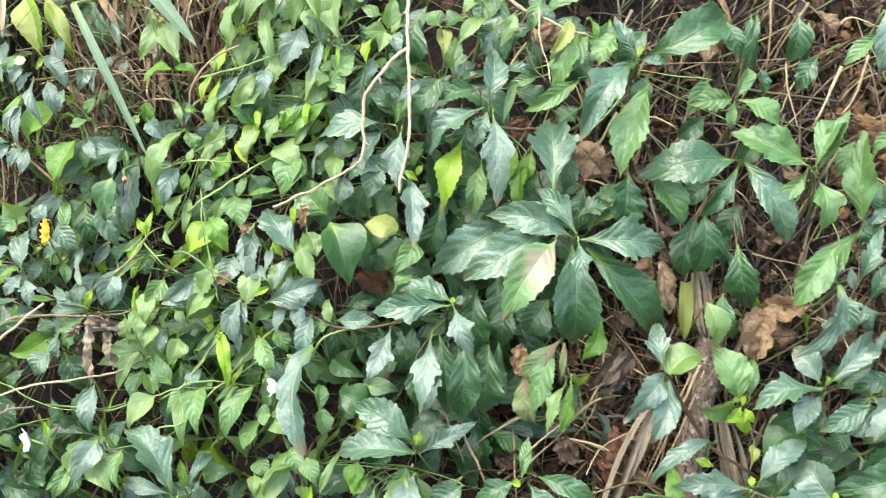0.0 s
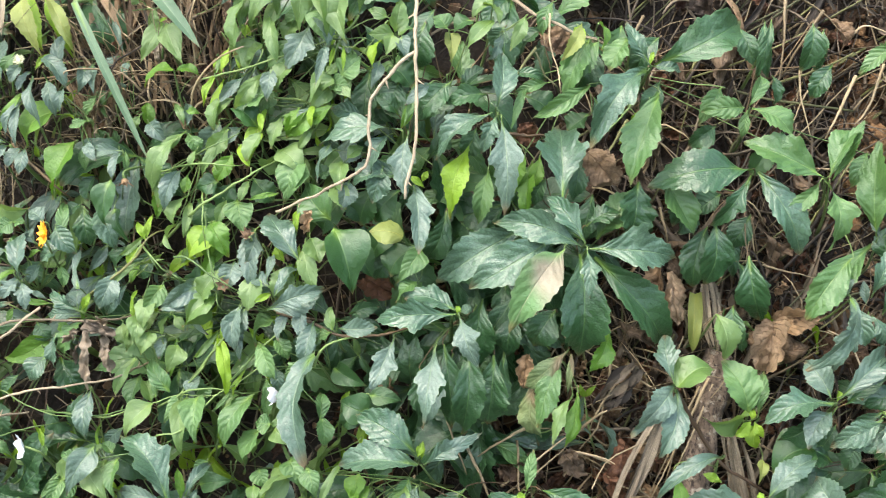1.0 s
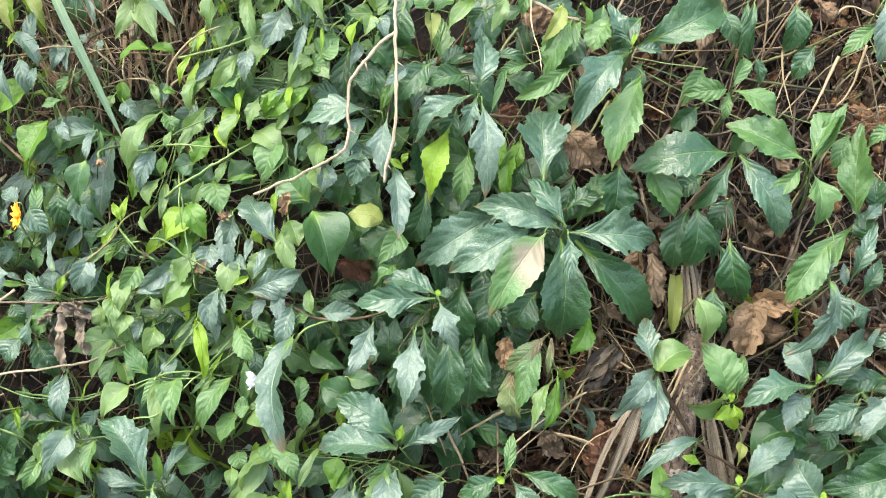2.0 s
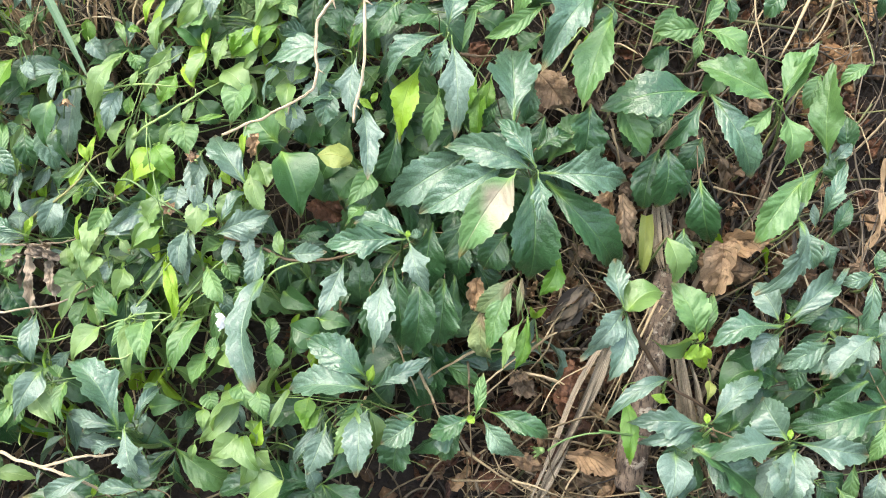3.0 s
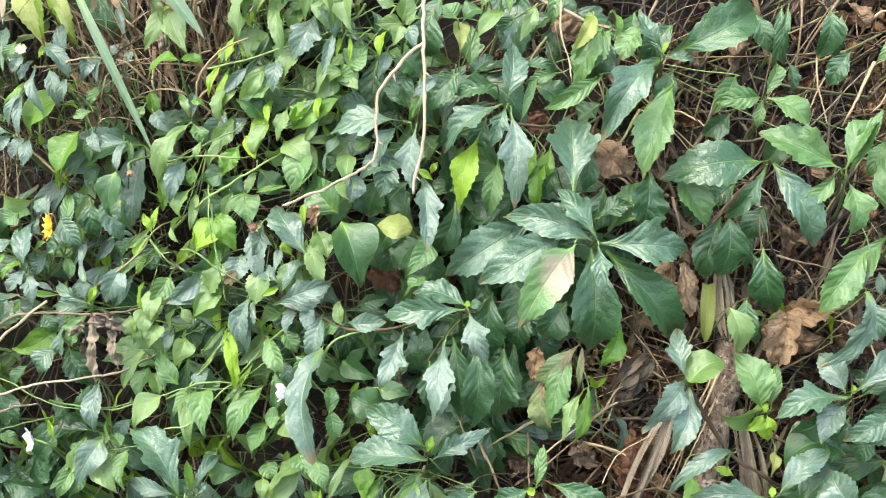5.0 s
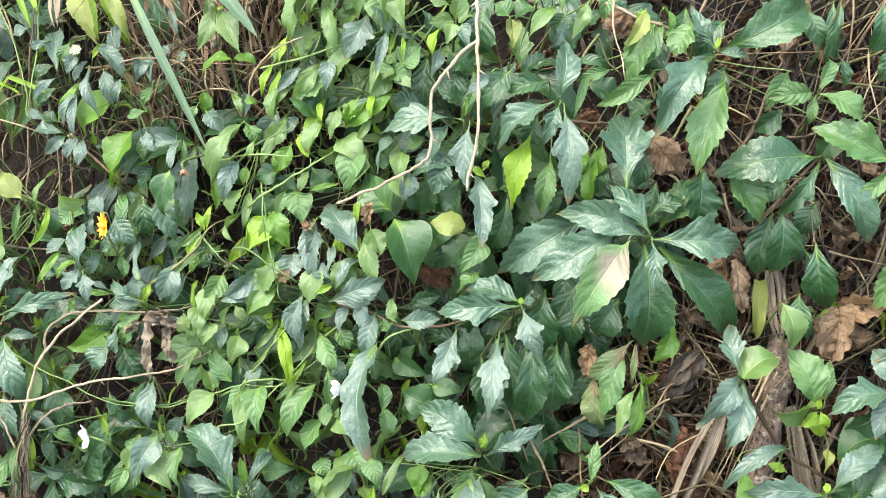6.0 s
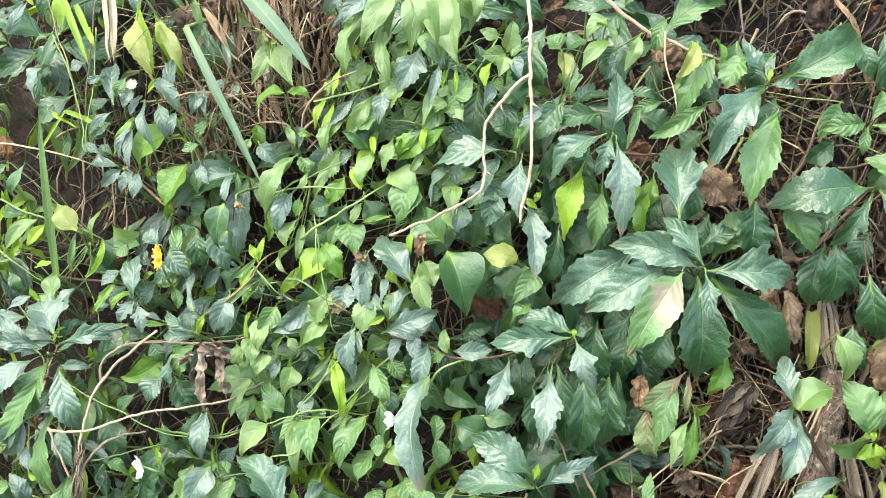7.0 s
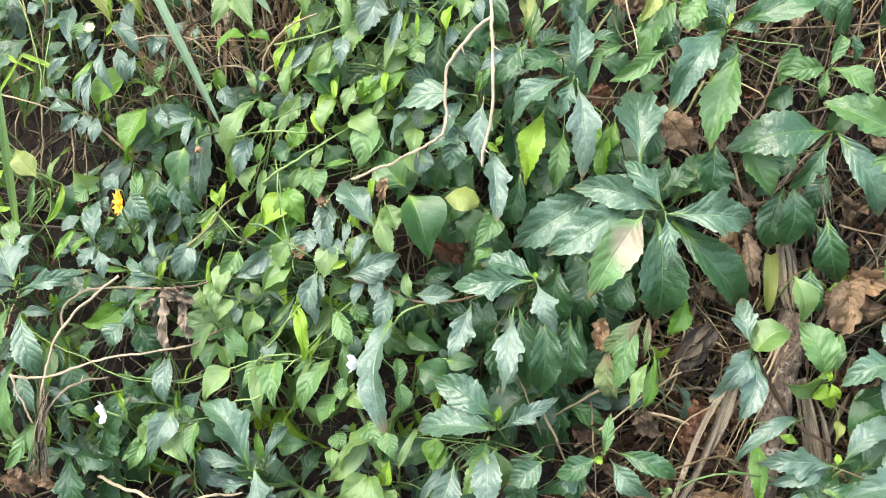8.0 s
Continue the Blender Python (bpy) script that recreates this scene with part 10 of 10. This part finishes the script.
# ---- loose straws that stand out ----
for pts, rad in (
    ([(0.2105, 0.1480, -0.0427), (0.2097, 0.1112, -0.0427), (0.2058, 0.0681, -0.0500)], 0.0011), ([(0.2381, 0.1393, -0.0396), (0.2179, 0.1071, -0.0428), (0.2079, 0.0880, -0.0500)], 0.0013),
    ([(0.2322, 0.1296, -0.0430), (0.2216, 0.0899, -0.0428), (0.2312, 0.0464, -0.0483)], .0011), ([(0.2642, 0.0919, -0.0467), (0.2486, 0.0580, -0.0466), (0.2444, 0.0450, -0.0550)], .0013),
    ([(0.2836, 0.0998, -0.0437), (0.2731, 0.0671, -0.0468), (0.2643, 0.0557, -0.0500)], .0011), ([(0.2578, 0.1182, -0.0467), (0.2706, 0.1276, -0.0435), (0.2983, 0.1193, -0.0500)], .0010),
    ([(0.2439, 0.0986, -0.0483), (0.2275, 0.0787, -0.0465), (0.2189, 0.0573, -0.0500)], .0010), ([(0.1957, -0.0498, -0.0423), (0.2166, -0.0556, -0.0428), (0.2398, -0.0601, -0.0500)], .0009),
    ([(0.1194, -0.0071, -0.0445), (0.1240, -0.0260, -0.0446), (0.1270, -0.0413, -0.0550)], 0.0011), ([(0.1983, -0.1359, -0.0424), (0.2181, -0.1256, -0.0428), (0.2394, -0.1144, -0.0500)], 0.0012),
    ([(0.0849, -0.1204, -0.0433), (0.0738, -0.1703, -0.0393), (0.0605, -0.1921, -0.0500)], .0011), ([(0.0942, -0.1289, -0.0436), (0.0724, -0.1625, -0.0393), (0.0680, -0.1768, -0.0500)], .0010),
    ([(0.0587, -0.1791, -0.0500), (0.0756, -0.1619, -0.0359), (0.0968, -0.1591, -0.0500)], 0.0013), ([(0.0209, -0.1721, -0.0343), (0.0043, -0.1800, -0.0261), (-0.0211, -0.2008, -0.0500)], 0.0014),
    ([(0.0554, -0.1935, -0.0500), (0.0722, -0.1960, -0.0428), (0.0966, -0.2085, -0.0500)], 0.0012), ([(0.0591, -0.1432, -0.0500), (0.0674, -0.1479, -0.0427), (0.0781, -0.1585, -0.0500)], .0008),
    ([(0.0017, -0.2779, -0.0500), (0.0235, -0.2759, -0.0383), (0.0476, -0.2765, -0.0500)], 0.0012), ([(0.0138, -0.2572, -0.0500), (0.0363, -0.2697, -0.0384), (0.0609, -0.2898, -0.0500)], .0013),
    ([(0.0824, -0.2689, -0.0500), (0.1102, -0.2705, -0.0442), (0.1325, -0.2719, -0.0500)], .0010), ([(-0.0249, -0.1901, -0.0500), (-0.0113, -0.2171, -0.0339), (0.0015, -0.2519, -0.0500)], 0.0014),
    ([(0.1360, -0.1672, -0.0500), (0.1142, -0.1995, -0.0385), (0.1071, -0.2240, -0.0500)], .0011), ([(0.1525, -0.1368, -0.0500), (0.1310, -0.1909, -0.0397), (0.1201, -0.2369, -0.0500)], .0010),
    ([(-0.0653, -0.2138, -0.0500), (-0.0672, -0.2206, -0.0254), (-0.0609, -0.2489, -0.0500)], .0010), ([(0.0289, 0.1360, -0.0422), (0.0332, 0.1104, -0.0345), (0.0400, 0.0829, -0.0500)], .0008),
    ([(0.1057, 0.1361, -0.0440), (0.0991, 0.1230, -0.0375), (0.0975, 0.1079, -0.0500)], 0.0013), ([(0.1641, 0.1304, -0.0478), (0.1536, 0.1177, -0.0453), (0.1400, 0.1038, -0.0500)], .0013),
    ([(0.1565, -0.1350, -0.0431), (0.1346, -0.1822, -0.0398), (0.1143, -0.2307, -0.0500)], .0012), ([(0.1592, -0.1390, -0.0408), (0.1421, -0.1820, -0.0392), (0.1247, -0.2233, -0.0473)], .0009), ([(0.1505, -0.1418, -0.0453), (0.1289, -0.1871, -0.0422), (0.1067, -0.2419, -0.0500)], .0008),
    ([(0.0573, -0.1929, -0.0462), (0.0785, -0.1966, -0.0396), (0.0972, -0.2076, -0.0469)], 0.0011), ([(0.0476, -0.2783, -0.0500), (0.0669, -0.2813, -0.0427), (0.0858, -0.2913, -0.0500)], 0.0010), ([(0.1084, -0.2597, -0.0500), (0.0926, -0.2749, -0.0403), (0.0829, -0.3004, -0.0500)], .0011),
    ([(0.0013, -0.2208, -0.0500), (0.0304, -0.1950, -0.0344), (0.0569, -0.1755, -0.0424)], 0.0012), ([(0.0040, -0.2274, -0.0500), (0.0313, -0.2038, -0.0344), (0.0548, -0.1834, -0.0424)], .0010), ([(-0.0221, -0.2811, -0.0419), (-0.0087, -0.2586, -0.0259), (0.0069, -0.2520, -0.0341)], .0012),
    ([(0.0132, -0.1853, -0.0500), (0.0152, -0.2237, -0.0263), (0.0174, -0.2808, -0.0421)], 0.0010), ([(-0.0467, -0.1508, -0.0500), (-0.0358, -0.1767, -0.0257), (-0.0245, -0.2104, -0.0419)], 0.0012),
    ([(-0.2459, 0.1358, -0.0373), (-0.2514, 0.1104, -0.0335), (-0.2654, 0.0954, -0.0500)], .0011), ([(-0.2653, 0.0778, -0.0424), (-0.2423, 0.0690, -0.0371), (-0.2203, 0.0593, -0.0500)], .0009),
):
    twig("straw", "single tan dry straw on the bank", "straw", [pts], STRAW, rad, group="loose straws", knots=.2)
tuft = thing("straw_tuft", "small fan of cream straws in a gap", "straw", bank(*((0.1880, -0.0140, -0.0500))))
rs = random.Random(5)
for k in range(9):
    top = ((0.1869, -0.0139, -0.0460))
    low = ((0.1834, -0.0466, -0.0439))
    a = bank(top[0] + rs.uniform(-.003, .003), top[1], top[2])
    b = bank(low[0] + (k - 4) * .0026, low[1] + rs.uniform(-.006, .008), low[2] + rs.uniform(-.006, .006))
    add_tube("straw", [a, a.lerp(b, .5) + N_AX * .004, b], .0007, STRAW, tuft, sides=5, end=.4, seed=k, steps=4)


# ---- dead leaves that lie singly ----
def dead_leaf(label, base, tip, width, material, amount=.0035, group="dead leaves on the bank", kind="L"):
    b, t = bank(*base), bank(*tip)
    v, f, uv = crumpled(kind, b, t, width, int(abs(b.x) * 9973 + abs(b.z) * 101), amount)
    ob = new("dead_leaf", mesh_of("dead_leaf", [p - b for p in v], f, material, uv))
    ob.location = b
    return tagged(ob, label, "dead leaf", group)


for label, base, tip, width, mat in (
    ("curled pale brown dead leaf caught between shoots", *((0.0608, 0.0322, 0.0037), (0.0833, 0.0060, -0.0002)), .026, HUSK),
    ("dark red-brown dead leaf in shade", *((0.0150, 0.0544, -0.0342), (0.0276, 0.0370, -0.0344)), .020, RUSSET),
    ("large crumpled tan dead leaf hanging over soil", *((0.1266, -0.0556, -0.0340), (0.1315, -0.0950, -0.0345)), .022, HUSK),
    ("folded tan dead leaf", *((0.1183, -0.0501, -0.0388), (0.1169, -0.0852, -0.0359)), .018, CRISP),
    ("broad broken brown leaf on litter", *((0.1878, -0.1041, -0.0480), (0.2320, -0.1132, -0.0465)), .030, CRISP),
    ("torn brown leaf hanging on litter", *((0.2033, -0.0919, -0.0426), (0.2006, -0.1291, -0.0425)), .026, HUSK),
    ("flat orange-brown leaf on clay", *((0.2063, -0.0926, -0.0500), (0.2401, -0.0896, -0.0483)), .022, CRISP),
    ("dark curled rotting leaf", *((0.0947, -0.2082, -0.0468), (0.0836, -0.2253, -0.0432)), .018, RUSSET),
    ("tan leaf under green shoots", *((0.0006, -0.2030, -0.0460), (0.0236, -0.2017, -0.0422)), .018, CRISP),
    ("brown leaf deep among stalks", *((-0.1049, -0.0625, -0.0550), (-0.0806, -0.0748, -0.0500)), .026, RUSSET),
    ("small curled brown leaf on a shoot", *((-0.1345, -0.0104, 0.0310), (-0.1386, -0.0284, 0.0301)), .010, CRISP),
    ("orange-brown dead leaf at the bank foot", *((-0.4457, -0.2456, -0.0402), (-0.4273, -0.2589, -0.0396)), .022, CRISP),
    ("curled brown leaf beside a twig foot", *((-0.4223, -0.2409, -0.0371), (-0.4087, -0.2533, -0.0366)), .016, CRISP),
    ("broad dull brown dead leaf under straws", *((0.0894, -0.2545, -0.0467), (0.1279, -0.2712, -0.0474)), .020, CRISP),
    ("dark curled dead leaf on the litter", *((0.0931, -0.1885, -0.0436), (0.0873, -0.2184, -0.0400)), .020, RUSSET),
    ("crumpled brown leaf on the litter", *((0.0477, -0.1930, -0.0462), (0.0660, -0.2104, -0.0426)), .020, MOULD),
    ("dark red dead leaf beside a fibrous blade", *((0.0808, -0.2086, -0.0466), (0.0930, -0.2307, -0.0436)), .014, RUSSET),
    ("tan dead leaf low on the litter", *((0.0459, -0.2584, -0.0462), (0.0737, -0.2679, -0.0429)), .018, CRISP),
    ("tan dead leaf under a young shoot", *((0.0169, -0.2073, -0.0500), (0.0359, -0.2125, -0.0461)), .015, CRISP),
    ("broad shrivelled leaf in the dry mat", *((0.1711, 0.1323, -0.0478), (0.1627, 0.0868, -0.0455)), .022, MOULD),
    ("long shrivelled leaf in the dry mat", *((0.1502, 0.1570, -0.0453), (0.1547, 0.1319, -0.0430)), .020, MOULD),
    ("dry brown leaf hanging in the upper hollow", *((-0.3037, 0.1721, -0.0436), (-0.3071, 0.1405, -0.0404)), .014, CRISP),
    ("grey-brown leaf hanging in the upper hollow", *((-0.3265, 0.1641, -0.0443), (-0.3227, 0.1332, -0.0411)), .013, MOULD),
    ("cream dry leaf lit in the upper hollow", *((-0.2596, 0.1251, -0.0382), (-0.2561, 0.0949, -0.0360)), .013, FIBRE),
    ("brown dry leaf over the upper hollow", *((-0.2101, 0.1571, -0.0450), (-0.2035, 0.1306, -0.0396)), .014, CRISP),
    ("dark red dead leaf under straw", *((0.0916, -0.1830, -0.0500), (0.1023, -0.2060, -0.0469)), .018, RUSSET),
    ("dry folded leaf at the top of the bank", *((0.2459, 0.1342, -0.0466), (0.2524, 0.1073, -0.0450)), .022, CRISP),
    ("tan dead leaf behind a yellow leaf", *((0.0333, 0.1267, -0.0500), (0.0481, 0.1079, -0.0500)), .024, CRISP),
    ("pale dead leaf below toothed leaves", *((-0.0870, -0.1354, -0.0500), (-0.0779, -0.1564, -0.0459)), .016, CRISP),
    ("wilted brown base of a drooping leaf", *((0.0213, -0.1169, -0.0147), (0.0182, -0.1412, -0.0106)), .014, CRISP),
    ("dead orange leaf on the bare clay", *((0.2818, -0.0145, -0.0437), (0.2944, -0.0270, -0.0439)), .018, CRISP),
    ("tan dead leaf in the upper hollow", *((-0.2632, 0.1200, -0.0500), (-0.2565, 0.0980, -0.0480)), .016, CRISP),
    ("yellow-brown leaf at the bank's edge", *((-0.4759, 0.1633, -0.0449), (-0.4616, 0.1695, -0.0446)), .016, CRISP),
):
    dead_leaf(label, base, tip, width, mat, .0032 if "cluster" in label else .0050 if mat is MOULD else .0035)


dead_leaf("shrivelled grey-brown leaf hanging from a dead cluster", (-0.3006, -0.0983, 0.0022), (-0.3035, -0.1399, 0.0058), 0.0096, SHRIVEL, amount=0.0050, group="shrivelled leaves hanging on a twig", kind="L")
dead_leaf("shrivelled grey-brown leaf hanging from a dead cluster", (-0.2899, -0.0994, 0.0034), (-0.2848, -0.1352, 0.0078), 0.0113, SHRIVEL, amount=0.0055, group="shrivelled leaves hanging on a twig", kind="L")
dead_leaf("crumpled dead leaf wrapped round a twig", (-0.3056, -0.0935, 0.0075), (-0.2764, -0.1007, 0.0145), 0.0111, SHRIVEL, amount=0.0050, group="shrivelled leaves hanging on a twig", kind="L")
dead_leaf("small curled dead leaf beside a dead cluster", (-0.3204, -0.1073, 0.0001), (-0.3054, -0.0980, 0.0056), 0.0065, SHRIVEL, amount=0.006, group="shrivelled leaves hanging on a twig", kind="L")
dead_leaf("thin curled dead strip beside a dead cluster", (-0.3096, -0.1062, 0.0013), (-0.3121, -0.1233, 0.0048), 0.0031, SHRIVEL, amount=0.004, group="shrivelled leaves hanging on a twig", kind="L")
dead_leaf("small dead leaf tucked under a twig", (-0.2965, -0.0893, 0.0007), (-0.2840, -0.1053, 0.0059), 0.0104, SHRIVEL, amount=0.007, group="shrivelled leaves hanging on a twig", kind="L")


def clod(label, place, size, seed):
    """A lump of clay with a broken surface."""
    bm = bmesh.new()
    bmesh.ops.create_icosphere(bm, subdivisions=5, radius=1.0)
    for v in bm.verts:
        k = v.co * 1.6 + Vector((seed, 0, 0))
        d = 1 + .45 * noise.fractal(k, 1.0, 2.0, 4) + .22 * noise.fractal(k * 5, 1.0, 2.0, 4)
        v.co = Vector((v.co.x * size[0], v.co.y * size[2], v.co.z * size[1])) * d
    me = bpy.data.meshes.new("clay_clod")
    bm.to_mesh(me)
    bm.free()
    me.polygons.foreach_set("use_smooth", [True] * len(me.polygons))
    me.materials.append(CLAY)
    ob = new("clay_clod", me)
    ob.location = bank(*place)
    return tagged(ob, label, "soil clod", "clay clods")


clod("orange-brown clay lump among dead leaves", ((0.2669, -0.1190, -0.0850)), (.017, .015, .010), 1)
clod("bare orange clay on the upper bank", ((0.3038, 0.0441, -0.0960)), (.020, .014, .010), 2)
clod("small clay lump at the bank's edge", ((-0.4906, 0.0573, -0.0780)), (.007, .008, .005), 4)


# ---- flowers ----
def flower(name, label, heart, petals, length, width, material, spread, stalk=None, center=None, aim=None):
    """Petals round a heart; aim is the way it looks."""
    h = bank(*heart)
    ob = thing(name, label, "flower", h)
    aim = (aim or (N_AX + U_AX * .4)).normalized()
    a = aim.cross(R_AX if abs(aim.dot(R_AX)) < .8 else U_AX).normalized()
    b = aim.cross(a)
    for k in range(petals):
        w = 2 * math.pi * k / petals + .3
        out = (a * math.cos(w) + b * math.sin(w)) * math.sin(spread) + aim * math.cos(spread)
        v, f, uv = leaf_grid("L" if material is PETAL_W else "O", h, h + out * length, width, aim, -.08, .15, .2 if material is PETAL_W else .8, k + 11)
        part("petal", mesh_of("petal", [q - h for q in v], f, material, uv), ob, h)
    if stalk:
        add_tube("stalk", [h, *[bank(*q) for q in stalk]], .0011, STEM, ob, "green flower stalk", sides=6, steps=4)
    if center:
        bm = bmesh.new()
        bmesh.ops.create_icosphere(bm, subdivisions=3, radius=center[0])
        for v in bm.verts:
            v.co *= 1 + .25 * noise.noise(v.co * 900)
        me = bpy.data.meshes.new("flower_centre")
        bm.to_mesh(me)
        bm.free()
        me.materials.append(center[1])
        part("centre", me, ob, h + aim * center[0] * .5)
    return ob


flower("white_flower", "small white tubular flower with spread lobes", ((-0.3497, -0.1850, 0.0043)), 5, .0112, .0088, PETAL_W, 1.15, [(-0.3393, -0.1900, 0.0003), (-0.3397, -0.2007, -0.0198), (-0.3454, -0.2263, -0.0700)], aim=Vector((-.7, -.6, .1)))
flower("white_flower", "half-hidden white flower behind a hanging leaf", ((-0.1515, -0.1385, 0.0490)), 5, .0104, .0086, PETAL_W, .7, [(-0.1450, -0.1425, 0.0348), (-0.1516, -0.1751, -0.0700)], aim=Vector((-1, -.3, 0)))
flower("orange_flower", "orange-yellow daisy flower head seen edge-on", ((-0.3350, -0.0287, 0.0007)), 11, .0108, .0056, PETAL_Y, 1.25, [(-0.3333, -0.0391, -0.0041), (-0.3473, -0.0613, -0.0700)], (.0028, PETAL_Y), aim=Vector((-.75, -.65, .25)))
flower("cream_flower", "cream round floret cluster among pale leaves", ((-0.3562, 0.0995, -0.0064)), 26, .0058, .0017, CREAM, .95, [(-0.3643, 0.0812, -0.0321), (-0.3731, 0.0657, -0.0700)], (.0018, CREAM))
flower("cream_flower", "greenish cream floret cluster", ((-0.3666, 0.0938, -0.0172)), 22, .0050, .0016, CREAM, .85, [(-0.3708, 0.0770, -0.0324), (-0.3779, 0.0613, -0.0700)], (.0016, CREAM))
flower("dry_flower", "withered tan flower head hanging on its stalk", ((-0.2762, 0.0113, -0.0033)), 7, .0085, .0028, CRISP, .9, [(-0.2767, 0.0175, -0.0034), (-0.2706, 0.0218, -0.0228), (-0.2673, 0.0242, -0.0700)], (.0026, CRISP), aim=Vector((0, -.4, -1)))
flower("dry_flower", "withered tan flower head beside the twig", ((-0.1809, -0.0287, 0.0162)), 7, .0070, .0034, CRISP, .9, [(-0.1784, -0.0338, 0.0118), (-0.1954, -0.0556, -0.0700)], (.0028, CRISP))
flower("dry_flower", "spent brown flower head on a pale leaf", ((-0.1986, -0.0653, 0.0131)), 6, .0070, .0044, CRISP, 1.0, [(-0.2021, -0.0706, 0.0076), (-0.2247, -0.0957, -0.0700)])
flower("dry_flower", "green-brown seed head on a stalk", ((-0.2390, -0.0569, 0.0068)), 6, .0080, .0034, WILTED, .7, [(-0.2320, -0.0632, 0.0029), (-0.2403, -0.0870, -0.0700)], (.0022, WILTED), aim=Vector((-1, -.5, .2)))
flower("closed_flower_head", "closed green flower head with spiky bracts", ((0.0673, -0.2366, 0.0135)), 8, .0095, .0034, OVATE, .5, None, (.0026, OVATE), aim=Vector((-1, -.35, -.1)))

# ---- the crowd of lesser shoots between and below ----
wild = random.Random(31)


def free_leaf(p, kind, material, b, t, width, face, bow, fold):
    v, f, uv = leaf_grid(kind, b, t, width, face, bow, fold, .7, wild.randrange(99999), fine=1.0 if kind == "T" else 0.75)
    part("leaf", mesh_of("leaf", [q - b for q in v], f, material, uv), p, b)


def wild_daisy(r, u, top):
    """A rosette of four to six toothed leaves that droop from its heart."""
    h = bank(r, u, top)
    rr, ru = r + wild.uniform(-.02, .02), u - wild.uniform(.01, .05)
    foot = bank(rr, ru, lift(rr, ru) - .012)
    p = thing("creeping_daisy", "toothed shoot deep in the undergrowth, leaves coloured as shaded" if top < -.02 else "dark green toothed shoot filling the undergrowth", "creeping plant", foot, "toothed-leaf shoots on the bank")
    add_tube("stem", [foot, foot.lerp(h, .5) - U_AX * .006, h], .0014, STEM if wild.random() < .6 else REDSTEM, p, sides=5, steps=3)
    a0, count = wild.uniform(0, 6.3), wild.randint(4, 6)
    for k in range(count):
        a = a0 + 2 * math.pi * k / count + wild.uniform(-.35, .35)
        ln = wild.uniform(.034, .066)
        out = R_AX * math.cos(a) + U_AX * (math.sin(a) - .45) + N_AX * wild.uniform(-.35, .35)
        face = N_AX * .75 + U_AX * wild.uniform(.1, .8) + R_AX * wild.gauss(0, .35)
        # Undergrowth shade put into leaf colour: mostly dark, nearly all low on the bank.
        mat = DARK_AND_SHADED if wild.random() < (.7 if u > -.08 else .95) else MID if wild.random() < .7 else PALE_SHEEN
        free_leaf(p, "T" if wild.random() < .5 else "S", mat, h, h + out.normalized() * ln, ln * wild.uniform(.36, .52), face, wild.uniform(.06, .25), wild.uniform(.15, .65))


def wild_herb(r, u, top):
    """A leaning stalk with opposite pairs of pointed leaves that hang from its knots."""
    a = wild.gauss(1.3, .8)
    ln = wild.uniform(.045, .10)
    foot = bank(r - ln * math.cos(a), u - ln * math.sin(a), lift(r - ln * math.cos(a), u - ln * math.sin(a)) - .01)
    h = bank(r, u, top)
    mid = foot.lerp(h, .55) + N_AX * .012 + R_AX * wild.uniform(-.01, .01)
    # Upper left leans to lighter leaf colours, standing in for stronger light there.
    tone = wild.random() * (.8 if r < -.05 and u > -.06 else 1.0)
    label = "soft light green herb with hanging pointed leaves" if tone < .55 else "herb crowding the bank, sky sheen in its pale grey-green" if tone < .8 else "deep green herb, its leaf colour darkened as if shaded"
    p = thing("ovate_herb", label, "herb", foot, "ovate-leaf herbs on the bank")
    add_tube("stem", [foot, mid, h], .0011, STEM, p, sides=5, end=.7, knots=.3, steps=4, seed=wild.random())
    for q in (.5, .78, 1.0):
        at = foot.lerp(mid, q / .55) if q < .55 else mid.lerp(h, (q - .55) / .45)
        w = wild.uniform(0, 3.14)
        for s in (-1, 1):
            size = wild.choice((.018, .024, .030, .038, .046, .056)) * wild.uniform(.85, 1.15) * (1.1 - .35 * (q == 1.0))
            out = (R_AX * math.cos(w) + N_AX * math.sin(w) * .4) * s - U_AX * wild.uniform(.0, 2.4) + N_AX * wild.uniform(-.3, .2)
            face = N_AX * wild.uniform(.1, .8) + U_AX * wild.uniform(.1, .9) + R_AX * wild.gauss(0, 1.0)
            # The last tone is a shaded copy of the ovate green.
            mat = (OVATE if wild.random() < .68 else LIME) if tone < .55 else PALE_SHEEN if tone < .8 else OVATE_DARK_AND_SHADED
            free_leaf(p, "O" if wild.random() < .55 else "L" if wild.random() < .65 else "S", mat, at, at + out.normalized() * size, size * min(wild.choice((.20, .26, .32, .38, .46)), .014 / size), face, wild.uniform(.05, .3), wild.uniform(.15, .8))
    for k in range(2):
        free_leaf(p, "L", LIME if tone < .8 else OVATE, h, h + (U_AX * .8 + R_AX * wild.uniform(-.8, .8) + N_AX * .4).normalized() * wild.uniform(.008, .018), .0045, N_AX, .1, .4)


def scatter(count, zone, make, low, high):
    done = 0
    while done < count:
        r, u = wild.uniform(-0.62, 0.46), wild.uniform(-0.38, 0.31)
        if wild.random() < zone(r, u):
            make(r, u, wild.uniform(low, high))
            done += 1


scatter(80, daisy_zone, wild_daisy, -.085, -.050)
scatter(140, herb_zone, wild_herb, -.085, -.040)


def shade_zone(r, u):
    return 1.0 if -0.075 < r < (0.02 if u < -0.13 else 0.075) and -0.23 < u < 0.0 else 0.0


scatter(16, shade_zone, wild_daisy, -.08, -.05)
